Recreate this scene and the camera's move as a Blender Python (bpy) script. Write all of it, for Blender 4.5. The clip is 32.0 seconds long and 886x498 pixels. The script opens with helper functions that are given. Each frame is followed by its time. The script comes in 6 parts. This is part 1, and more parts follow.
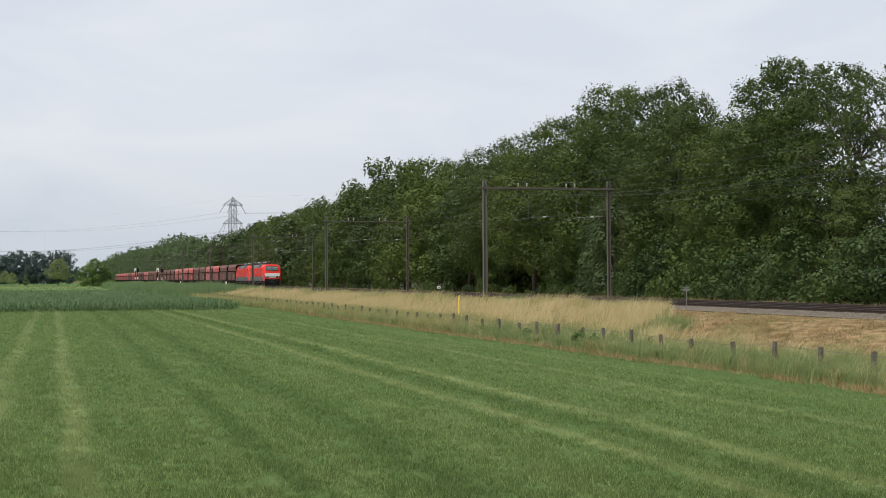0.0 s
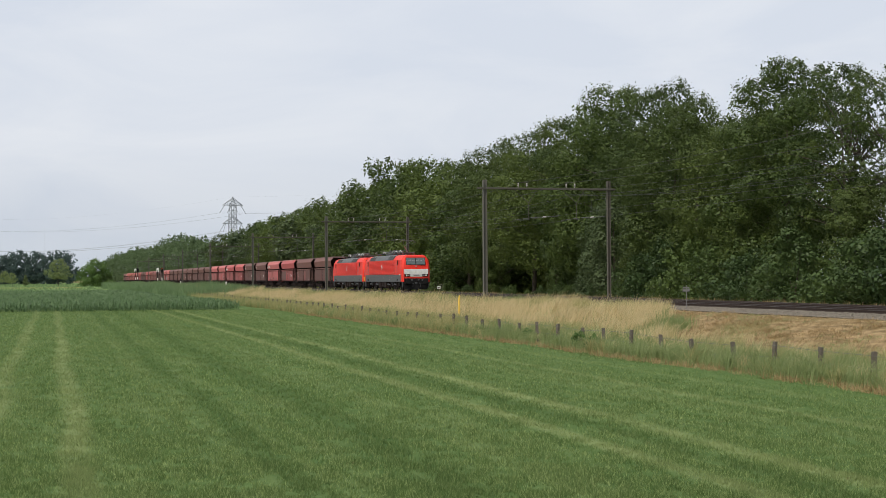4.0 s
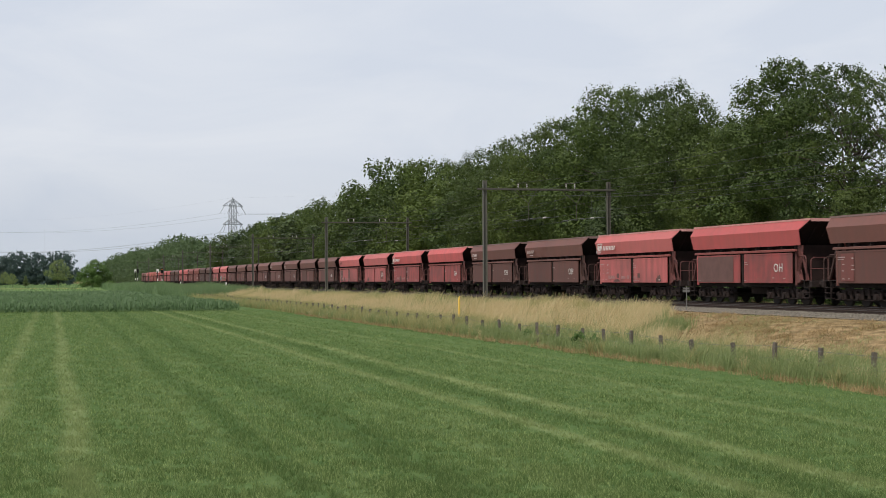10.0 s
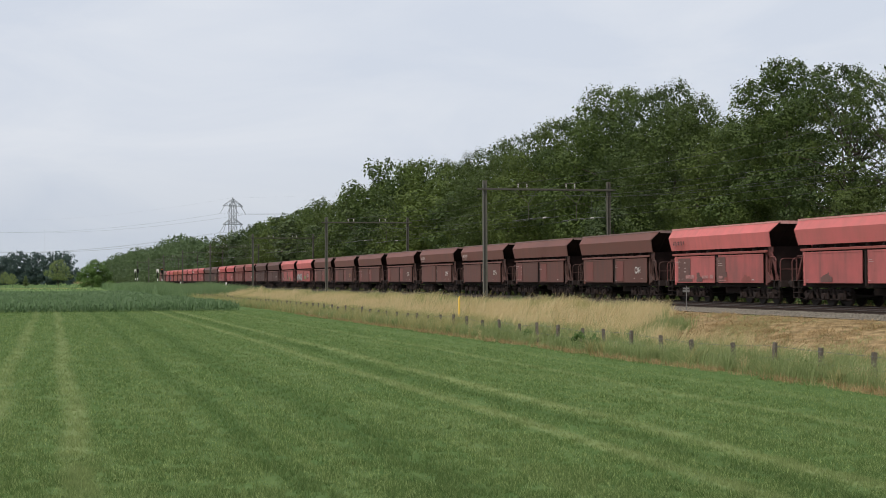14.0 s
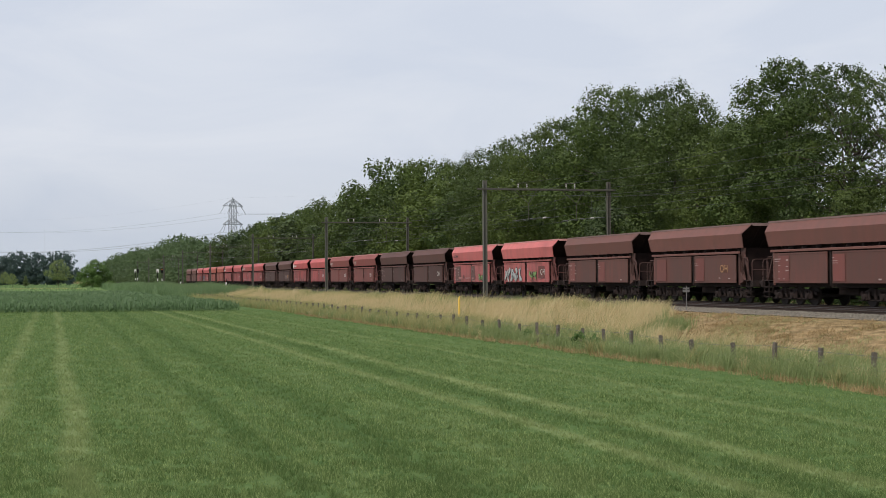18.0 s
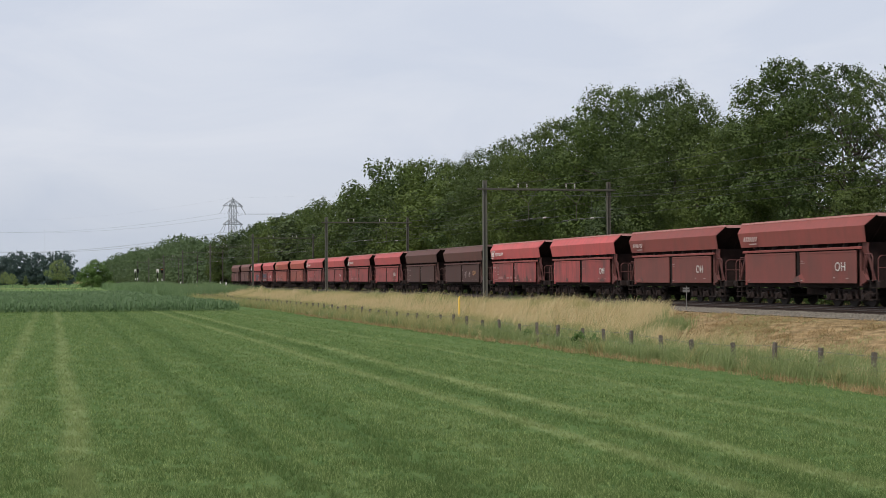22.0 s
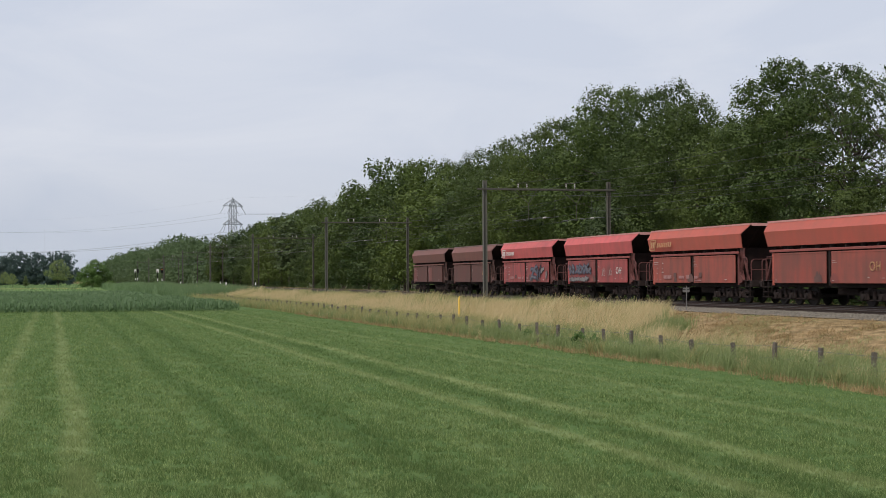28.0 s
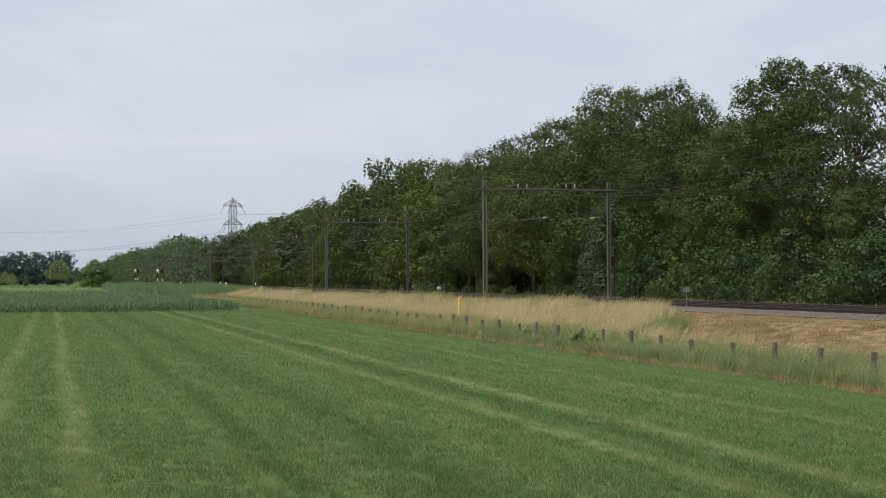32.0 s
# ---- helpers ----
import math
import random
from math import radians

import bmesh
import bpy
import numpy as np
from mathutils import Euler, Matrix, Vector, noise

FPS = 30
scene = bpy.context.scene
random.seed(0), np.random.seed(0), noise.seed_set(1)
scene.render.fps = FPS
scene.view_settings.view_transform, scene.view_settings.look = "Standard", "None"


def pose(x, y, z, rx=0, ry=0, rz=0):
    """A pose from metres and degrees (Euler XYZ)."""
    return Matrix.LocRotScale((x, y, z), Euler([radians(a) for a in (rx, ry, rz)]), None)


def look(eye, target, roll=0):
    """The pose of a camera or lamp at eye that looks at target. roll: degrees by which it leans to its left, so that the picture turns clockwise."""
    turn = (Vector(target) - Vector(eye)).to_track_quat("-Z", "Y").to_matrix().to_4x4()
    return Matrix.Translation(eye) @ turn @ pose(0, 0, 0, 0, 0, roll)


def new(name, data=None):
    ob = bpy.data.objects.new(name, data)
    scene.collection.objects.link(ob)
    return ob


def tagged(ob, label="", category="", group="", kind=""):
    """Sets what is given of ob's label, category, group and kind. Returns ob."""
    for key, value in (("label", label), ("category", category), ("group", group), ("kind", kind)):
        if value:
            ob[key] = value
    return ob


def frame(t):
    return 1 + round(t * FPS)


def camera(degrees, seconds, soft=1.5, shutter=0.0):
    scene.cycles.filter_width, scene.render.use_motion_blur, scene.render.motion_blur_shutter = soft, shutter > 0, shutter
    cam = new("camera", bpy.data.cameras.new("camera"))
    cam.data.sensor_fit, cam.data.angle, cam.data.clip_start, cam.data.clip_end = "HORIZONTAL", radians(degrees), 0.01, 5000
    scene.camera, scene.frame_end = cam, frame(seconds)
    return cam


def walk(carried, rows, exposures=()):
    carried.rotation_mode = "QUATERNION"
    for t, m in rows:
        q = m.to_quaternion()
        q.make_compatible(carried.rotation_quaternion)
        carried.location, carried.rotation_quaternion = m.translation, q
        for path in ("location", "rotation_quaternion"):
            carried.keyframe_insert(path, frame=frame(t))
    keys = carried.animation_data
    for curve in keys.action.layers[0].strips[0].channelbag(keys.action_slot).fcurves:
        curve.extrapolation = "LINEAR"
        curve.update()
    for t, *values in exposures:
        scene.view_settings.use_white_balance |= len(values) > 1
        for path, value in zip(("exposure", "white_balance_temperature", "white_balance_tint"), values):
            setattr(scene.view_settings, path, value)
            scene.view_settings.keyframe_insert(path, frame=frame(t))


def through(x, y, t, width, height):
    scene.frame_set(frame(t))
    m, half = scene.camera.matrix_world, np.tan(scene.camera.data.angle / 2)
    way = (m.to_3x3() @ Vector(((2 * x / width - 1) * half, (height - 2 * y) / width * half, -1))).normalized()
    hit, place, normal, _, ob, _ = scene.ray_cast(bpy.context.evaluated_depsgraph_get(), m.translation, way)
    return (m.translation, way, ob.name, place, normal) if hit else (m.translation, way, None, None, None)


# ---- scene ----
# World: x runs along the railway in the train's direction, y points away from the camera across the
# tracks, z is up; z = 0 is the mown field.
TURN = math.atan(692 / 2620)
EYE = Vector((0, 0, 3.0))


def aim(rise):
    return EYE + 100 * Vector((-math.cos(TURN), math.sin(TURN), rise))


cam = camera(33.31, 32.0, soft=0.8, shutter=0.12)
walk(cam, [
    (0.0, look(EYE, aim(0.01925), -0.3)),
    (3.5, look(EYE, aim(0.01925), -0.3)),
    (5.5, look(EYE, aim(0.01985), -0.3)),
    (32.0, look(EYE, aim(0.01985), -0.3)),
], [(0.0, 0.12, 6690, 9), (7.0, 0.08, 6620, 10), (13.0, 0.04, 6580, 10), (19.0, 0.02, 6510, 11), (28.0, -0.04, 6470, 12), (32.0, -0.04, 6470, 12)])

# ---- sky and sun: a hazy summer day, soft sun from the near side ----
SUN_AZ, SUN_EL = math.atan2(-0.72, 0.56), radians(51)
world = bpy.data.worlds.new("sky")
scene.world = world
world.use_nodes = True
wt = world.node_tree
wt.nodes.clear()
w_out = wt.nodes.new("ShaderNodeOutputWorld")
w_bg = wt.nodes.new("ShaderNodeBackground")
w_sky = wt.nodes.new("ShaderNodeTexSky")
w_sky.sky_type = "NISHITA"
w_sky.sun_disc = False
w_sky.sun_elevation = SUN_EL
w_sky.sun_rotation = math.pi / 2 - SUN_AZ
w_sky.dust_density = 4.0
w_scale = wt.nodes.new("ShaderNodeVectorMath")
w_scale.operation = "SCALE"
w_scale.inputs[3].default_value = 0.10
wt.links.new(w_sky.outputs[0], w_scale.inputs[0])
w_co = wt.nodes.new("ShaderNodeTexCoord")
w_map = wt.nodes.new("ShaderNodeMapping")
w_map.inputs["Scale"].default_value = (3.0, 3.0, 11.0)
wt.links.new(w_co.outputs["Generated"], w_map.inputs[0])
w_noise = wt.nodes.new("ShaderNodeTexNoise")
w_noise.inputs["Scale"].default_value = 1.6
w_noise.inputs["Detail"].default_value = 7
w_noise.inputs["Roughness"].default_value = 0.55
w_noise.inputs["Distortion"].default_value = 0.6
wt.links.new(w_map.outputs[0], w_noise.inputs["Vector"])
w_ramp = wt.nodes.new("ShaderNodeValToRGB")
w_ramp.color_ramp.elements[0].position = 0.36
w_ramp.color_ramp.elements[0].color = (0.672, 0.728, 0.832, 1)
w_ramp.color_ramp.elements[1].position = 0.66
w_ramp.color_ramp.elements[1].color = (0.765, 0.805, 0.880, 1)
wt.links.new(w_noise.outputs[0], w_ramp.inputs[0])
w_mix = wt.nodes.new("ShaderNodeMixRGB")
w_mix.inputs[0].default_value = 0.88
wt.links.new(w_scale.outputs[0], w_mix.inputs[1])
wt.links.new(w_ramp.outputs[0], w_mix.inputs[2])
w_sep = wt.nodes.new("ShaderNodeSeparateXYZ")
wt.links.new(w_co.outputs["Generated"], w_sep.inputs[0])
w_low = wt.nodes.new("ShaderNodeValToRGB")                 # greyer air towards the horizon
w_low.color_ramp.elements[0].color = (0.80, 0.835, 0.86, 1)
w_low.color_ramp.elements[1].position = 0.09
wt.links.new(w_sep.outputs[2], w_low.inputs[0])
w_air = wt.nodes.new("ShaderNodeMixRGB")
w_air.blend_type = "MULTIPLY"
w_air.inputs[0].default_value = 1.0
wt.links.new(w_mix.outputs[0], w_air.inputs[1])
wt.links.new(w_low.outputs[0], w_air.inputs[2])
wt.links.new(w_air.outputs[0], w_bg.inputs[0])
w_bg.inputs[1].default_value = 1.0
wt.links.new(w_bg.outputs[0], w_out.inputs[0])

sun = new("sun", bpy.data.lights.new("sun", "SUN"))
sun.data.energy = 3.0
sun.data.angle = radians(7)
sun.data.color = (1.0, 0.95, 0.86)
to_sun = Vector((math.cos(SUN_AZ) * math.cos(SUN_EL), math.sin(SUN_AZ) * math.cos(SUN_EL), math.sin(SUN_EL)))
sun.matrix_world = look(to_sun * 100, (0, 0, 0))


# ---- materials ----
def tree_nodes(name):
    m = bpy.data.materials.new(name)
    m.use_nodes = True
    nt = m.node_tree
    return m, nt, nt.nodes["Principled BSDF"]


def rgb(c, k=1.0):
    return (c[0] * k, c[1] * k, c[2] * k, 1)


def mixed(nt, fac, a, b):
    n = nt.nodes.new("ShaderNodeMixRGB")
    for i, v in ((0, fac), (1, a), (2, b)):
        if isinstance(v, (int, float)):
            n.inputs[i].default_value = v
        elif isinstance(v, tuple):
            n.inputs[i].default_value = v
        else:
            nt.links.new(v, n.inputs[i])
    return n.outputs[0]


def ramp(nt, value, low, high):
    n = nt.nodes.new("ShaderNodeMapRange")
    n.clamp = True
    n.inputs[1].default_value, n.inputs[2].default_value = low, high
    nt.links.new(value, n.inputs[0])
    return n.outputs[0]


def noise_of(nt, co, scale, detail=4, rough=0.55, stretch=(1, 1, 1)):
    if stretch != (1, 1, 1):
        mp = nt.nodes.new("ShaderNodeMapping")
        mp.inputs["Scale"].default_value = stretch
        nt.links.new(co, mp.inputs[0])
        co = mp.outputs[0]
    n = nt.nodes.new("ShaderNodeTexNoise")
    n.inputs["Scale"].default_value, n.inputs["Detail"].default_value, n.inputs["Roughness"].default_value = scale, detail, rough
    nt.links.new(co, n.inputs["Vector"])
    return n.outputs[0]


def shifted(nt, per_object=True):
    """Object coordinates, moved by a random step for each object."""
    co = nt.nodes.new("ShaderNodeTexCoord").outputs["Object"]
    if not per_object:
        return co
    info = nt.nodes.new("ShaderNodeObjectInfo").outputs["Random"]
    mul = nt.nodes.new("ShaderNodeVectorMath")
    mul.operation = "MULTIPLY_ADD"
    mul.inputs[1].default_value = (37, 53, 71)
    nt.links.new(info, mul.inputs[0])
    nt.links.new(co, mul.inputs[2])
    return mul.outputs[0]


def bumped(nt, bsdf, value, strength, distance=0.01):
    b = nt.nodes.new("ShaderNodeBump")
    b.inputs["Strength"].default_value, b.inputs["Distance"].default_value = strength, distance
    nt.links.new(value, b.inputs["Height"])
    nt.links.new(b.outputs[0], bsdf.inputs["Normal"])


def plain(name, base, rough=0.6, metal=0.0, second=None, scale=4.0, bump=0.15, fine=40.0, amount=0.5, spec=0.4):
    """A surface with stains at a coarse and grain at a fine scale."""
    m, nt, p = tree_nodes(name)
    co = shifted(nt)
    coarse = ramp(nt, noise_of(nt, co, scale), 0.38, 0.68)
    grain = noise_of(nt, co, fine, 3)
    second = second or tuple(c * 0.6 for c in base)
    col = mixed(nt, coarse, rgb(base), mixed(nt, amount, rgb(base), rgb(second)))
    col2 = mixed(nt, ramp(nt, grain, 0.3, 0.8), col, mixed(nt, 0.25, col, rgb(second)))
    nt.links.new(col2, p.inputs["Base Color"])
    p.inputs["Roughness"].default_value, p.inputs["Metallic"].default_value = rough, metal
    p.inputs["Specular IOR Level"].default_value = spec
    if bump:
        bumped(nt, p, grain, bump)
    return m


def wagon_paint(name, base, dust, rough=0.62, film=0.5):
    """Faded wagon paint: a film of coal dust, streaks running down, darker patches of overpaint."""
    m, nt, p = tree_nodes(name)
    co = shifted(nt)
    streak = ramp(nt, noise_of(nt, co, 1.0, 5, 0.6, (2.2, 2.2, 0.35)), 0.42, 0.75)
    blotch = ramp(nt, noise_of(nt, co, 0.55, 4, 0.6), 0.4, 0.7)
    grain = noise_of(nt, co, 30, 3)
    info = nt.nodes.new("ShaderNodeObjectInfo").outputs["Random"]
    tone = mixed(nt, info, rgb(base, 0.86), rgb(base, 1.1))
    a = mixed(nt, streak, tone, mixed(nt, film, tone, rgb(dust)))
    b = mixed(nt, blotch, a, mixed(nt, film * 0.7, a, rgb(dust)))
    c = mixed(nt, ramp(nt, grain, 0.45, 0.8), b, mixed(nt, 0.25, b, rgb(dust)))
    nt.links.new(c, p.inputs["Base Color"])
    p.inputs["Roughness"].default_value = rough
    p.inputs["Specular IOR Level"].default_value = 0.3
    bumped(nt, p, grain, 0.1)
    return m


def leaf_stuff(name, dark, light, through=0.25, yellow=None, vary=False):
    """Leaves or blades: each island takes its own tone; some light comes through."""
    m, nt, p = tree_nodes(name)
    geo = nt.nodes.new("ShaderNodeNewGeometry").outputs["Random Per Island"]
    info = nt.nodes.new("ShaderNodeObjectInfo").outputs["Random"]
    co = nt.nodes.new("ShaderNodeTexCoord").outputs["Object"]
    big = ramp(nt, noise_of(nt, co, 0.8, 3), 0.3, 0.7)
    a = mixed(nt, geo, rgb(dark), rgb(light))
    b = mixed(nt, big, mixed(nt, 0.55, a, rgb(dark)), a)
    c = mixed(nt, mixed(nt, info, (0, 0, 0, 1), (0.35, 0.35, 0.35, 1)), b, rgb(yellow or light))
    other = nt.nodes.new("ShaderNodeMath")
    other.operation = "FRACT"
    scaled = nt.nodes.new("ShaderNodeMath")
    scaled.operation = "MULTIPLY"
    scaled.inputs[1].default_value = 7.31
    nt.links.new(info, scaled.inputs[0])
    nt.links.new(scaled.outputs[0], other.inputs[0])
    shade = mixed(nt, other.outputs[0], (0.66, 0.74, 0.80, 1), (1.24, 1.21, 1.05, 1))
    mul = nt.nodes.new("ShaderNodeMixRGB")
    mul.blend_type = "MULTIPLY"
    mul.inputs[0].default_value = 1.0 if vary else 0.0
    nt.links.new(c, mul.inputs[1])
    nt.links.new(shade, mul.inputs[2])
    c = mul.outputs[0]
    nt.links.new(c, p.inputs["Base Color"])
    p.inputs["Roughness"].default_value = 0.55
    p.inputs["Specular IOR Level"].default_value = 0.24
    tr = nt.nodes.new("ShaderNodeBsdfTranslucent")
    nt.links.new(c, tr.inputs[0])
    mx = nt.nodes.new("ShaderNodeMixShader")
    mx.inputs[0].default_value = through
    nt.links.new(p.outputs[0], mx.inputs[1])
    nt.links.new(tr.outputs[0], mx.inputs[2])
    nt.links.new(mx.outputs[0], nt.nodes["Material Output"].inputs[0])
    return m


def field_grass(name, tall=False):
    """Mown pasture: wheel tracks and mower lines run along the railway (y is constant on each)."""
    m, nt, p = tree_nodes(name)
    co = nt.nodes.new("ShaderNodeTexCoord").outputs["Object"]
    wob = noise_of(nt, co, 0.045, 2)
    sep = nt.nodes.new("ShaderNodeSeparateXYZ")
    nt.links.new(co, sep.inputs[0])
    wob2 = nt.nodes.new("ShaderNodeMath")
    wob2.operation = "MULTIPLY_ADD"
    wob2.inputs[1].default_value, wob2.inputs[2].default_value = 1.0, -0.5
    nt.links.new(wob, wob2.inputs[0])
    across = nt.nodes.new("ShaderNodeMath")
    across.operation = "ADD"
    nt.links.new(sep.outputs[1], across.inputs[0])
    nt.links.new(wob2.outputs[0], across.inputs[1])
    y = across.outputs[0]
    tuft = noise_of(nt, co, 3.4, 6, 0.7)
    patch = noise_of(nt, co, 0.16, 4, 0.6)
    fine = noise_of(nt, co, 22, 3)
    streaky = noise_of(nt, co, 1.0, 4, 0.6, (0.12, 1.6, 1))
    col = mixed(nt, ramp(nt, tuft, 0.36, 0.64), rgb(FIELD_DARK), rgb(FIELD_LIGHT))
    col = mixed(nt, ramp(nt, patch, 0.35, 0.7), col, mixed(nt, 0.35, col, rgb(FIELD_DARK, 0.8)))
    col = mixed(nt, ramp(nt, streaky, 0.45, 0.75), col, mixed(nt, 0.4, col, rgb(FIELD_PALE)))
    if tall:
        isl = nt.nodes.new("ShaderNodeNewGeometry").outputs["Random Per Island"]
        col = mixed(nt, ramp(nt, isl, 0.5, 0.95), mixed(nt, 0.4, col, rgb(FIELD_LIGHT, 1.0)), mixed(nt, 0.6, col, rgb(FIELD_PALE, 1.8)))
    rough_edge = ramp(nt, noise_of(nt, co, 0.5, 4, 0.7), 0.25, 0.6)
    for at, half, pale in ((-1.35, 0.42, 0.75), (0.45, 0.40, 0.85), (9.55, 0.36, 0.9), (11.5, 0.40, 1.0), (15.7, 0.36, 0.65), (14.6, 0.5, 0.25), (18.1, 0.35, 0.3), (2.9, 0.5, 0.12), (7.6, 0.6, 0.15)):
        off = nt.nodes.new("ShaderNodeMath")
        off.operation = "SUBTRACT"
        off.inputs[1].default_value = at
        nt.links.new(y, off.inputs[0])
        ab = nt.nodes.new("ShaderNodeMath")
        ab.operation = "ABSOLUTE"
        nt.links.new(off.outputs[0], ab.inputs[0])
        f = nt.nodes.new("ShaderNodeMath")
        f.operation = "MULTIPLY"
        nt.links.new(ramp(nt, ab.outputs[0], half, half * 0.3), f.inputs[0])
        nt.links.new(rough_edge, f.inputs[1])
        g = nt.nodes.new("ShaderNodeMath")
        g.operation = "MULTIPLY"
        g.inputs[1].default_value = pale
        nt.links.new(f.outputs[0], g.inputs[0])
        col = mixed(nt, g.outputs[0], col, rgb(FIELD_PALE))
    for at, half in ((5.8, 0.8), (3.6, 0.5), (10.6, 0.45)):
        off = nt.nodes.new("ShaderNodeMath")
        off.operation = "SUBTRACT"
        off.inputs[1].default_value = at
        nt.links.new(y, off.inputs[0])
        ab = nt.nodes.new("ShaderNodeMath")
        ab.operation = "ABSOLUTE"
        nt.links.new(off.outputs[0], ab.inputs[0])
        f = nt.nodes.new("ShaderNodeMath")
        f.operation = "MULTIPLY"
        f.inputs[1].default_value = 0.36
        nt.links.new(ramp(nt, ab.outputs[0], half, half * 0.2), f.inputs[0])
        col = mixed(nt, f.outputs[0], col, rgb(FIELD_DARK, 0.85))
    soil = ramp(nt, noise_of(nt, co, 1.4, 6, 0.72), 0.645, 0.72)          # bare earth and dead grass in small spots
    col = mixed(nt, soil, col, mixed(nt, 0.6, col, rgb((0.17, 0.105, 0.055))))
    # turf evenly darkened to stand in for the shade among blades
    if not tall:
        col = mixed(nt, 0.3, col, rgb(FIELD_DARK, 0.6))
    nt.links.new(col, p.inputs["Base Color"])
    p.inputs["Roughness"].default_value = 0.9
    p.inputs["Specular IOR Level"].default_value = 0.05
    if tall:
        tr = nt.nodes.new("ShaderNodeBsdfTranslucent")
        nt.links.new(col, tr.inputs[0])
        mx = nt.nodes.new("ShaderNodeMixShader")
        mx.inputs[0].default_value = 0.4
        nt.links.new(p.outputs[0], mx.inputs[1])
        nt.links.new(tr.outputs[0], mx.inputs[2])
        nt.links.new(mx.outputs[0], nt.nodes["Material Output"].inputs[0])
    else:
        bumped(nt, p, mixed(nt, 0.5, tuft, fine), 0.9, 0.06)
    return m


def earth(name, a, b, c, scale=0.6, bump=0.8):
    """Soil, straw or moss: three tones at two scales."""
    m, nt, p = tree_nodes(name)
    co = nt.nodes.new("ShaderNodeTexCoord").outputs["Object"]
    n1 = ramp(nt, noise_of(nt, co, scale, 5, 0.6), 0.35, 0.65)
    n2 = noise_of(nt, co, scale * 14, 5, 0.7)
    col = mixed(nt, n1, rgb(a), rgb(b))
    col = mixed(nt, ramp(nt, n2, 0.42, 0.7), col, rgb(c))
    nt.links.new(col, p.inputs["Base Color"])
    p.inputs["Roughness"].default_value = 0.9
    p.inputs["Specular IOR Level"].default_value = 0.1
    bumped(nt, p, n2, bump, 0.05)
    return m


def hay(name):
    """Mown dry bank: raked hay in streaks, brown gaps with the ridges' shade coloured in, green regrowth."""
    m, nt, p = tree_nodes(name)
    co = nt.nodes.new("ShaderNodeTexCoord").outputs["Object"]
    lumps = noise_of(nt, co, 2.6, 5, 0.65, (0.45, 1.0, 1.0))
    fine = noise_of(nt, co, 16, 4, 0.7, (0.4, 1, 1))
    broad = noise_of(nt, co, 0.35, 4, 0.6)
    col = mixed(nt, ramp(nt, lumps, 0.36, 0.62), rgb((0.115, 0.080, 0.038)), rgb((0.37, 0.268, 0.148)))
    col = mixed(nt, ramp(nt, fine, 0.5, 0.75), col, rgb((0.12, 0.085, 0.04)))
    col = mixed(nt, ramp(nt, broad, 0.48, 0.66), col, mixed(nt, 0.55, col, rgb((0.10, 0.115, 0.035))))
    nt.links.new(col, p.inputs["Base Color"])
    p.inputs["Roughness"].default_value = 0.95
    p.inputs["Specular IOR Level"].default_value = 0.05
    bumped(nt, p, mixed(nt, 0.5, lumps, fine), 1.0, 0.09)
    return m


FIELD_DARK, FIELD_LIGHT, FIELD_PALE = (0.062, 0.118, 0.034), (0.128, 0.190, 0.062), (0.238, 0.284, 0.118)
M_FIELD = field_grass("mown_grass")
M_BLADE = field_grass("grass_blade", True)
M_FARFIELD = earth("far_pasture", (0.12, 0.20, 0.055), (0.15, 0.23, 0.07), (0.18, 0.24, 0.08), 0.05, 0.2)
M_VERGE = earth("rough_verge", (0.10, 0.13, 0.04), (0.16, 0.15, 0.06), (0.22, 0.17, 0.08))
M_STRAW = hay("dry_bank")
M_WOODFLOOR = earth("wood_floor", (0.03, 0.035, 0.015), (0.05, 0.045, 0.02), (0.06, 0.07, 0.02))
M_BALLAST = earth("ballast_bed", (0.108, 0.097, 0.080), (0.158, 0.141, 0.119), (0.05, 0.044, 0.036), 1.2, 1.0)
M_STONE = plain("ballast_stone", (0.20, 0.180, 0.150), 0.95, second=(0.070, 0.059, 0.047), scale=9, spec=0.1)
M_SLEEPER = plain("sleeper_wood", (0.055, 0.046, 0.040), 0.9)
M_RAIL = plain("rail_steel", (0.052, 0.034, 0.027), 0.75, 0.2, second=(0.038, 0.024, 0.018), scale=9)
M_RAILTOP = plain("rail_head_worn", (0.24, 0.23, 0.225), 0.45, 1.0, scale=9)
M_TALLGRASS = leaf_stuff("tall_dry_grass", (0.420, 0.331, 0.168), (0.798, 0.683, 0.418), 0.45, (0.630, 0.525, 0.286))
M_GREENGRASS = leaf_stuff("rough_green_grass", (0.128, 0.178, 0.058), (0.378, 0.432, 0.199), 0.4, (0.289, 0.346, 0.146))
M_MAIZE = leaf_stuff("maize_leaf", (0.068, 0.125, 0.050), (0.160, 0.235, 0.110), 0.35, (0.12, 0.20, 0.085))
M_REED = leaf_stuff("reed_leaf", (0.105, 0.172, 0.072), (0.21, 0.30, 0.145), 0.35, (0.18, 0.26, 0.115))
M_OAK = leaf_stuff("oak_leaves", (0.046, 0.073, 0.019), (0.083, 0.120, 0.029), 0.3, (0.094, 0.119, 0.029), True)
M_OAK_WARM = leaf_stuff("olive_oak_leaves", (0.048, 0.073, 0.019), (0.085, 0.122, 0.032), 0.3, (0.098, 0.125, 0.032), True)
M_OAK_PALE = leaf_stuff("pale_leaves", (0.058, 0.090, 0.022), (0.105, 0.143, 0.036), 0.3, (0.119, 0.141, 0.036), True)
M_BIRCH = leaf_stuff("birch_leaves", (0.045, 0.074, 0.028), (0.095, 0.13, 0.052), 0.3, (0.09, 0.12, 0.05))
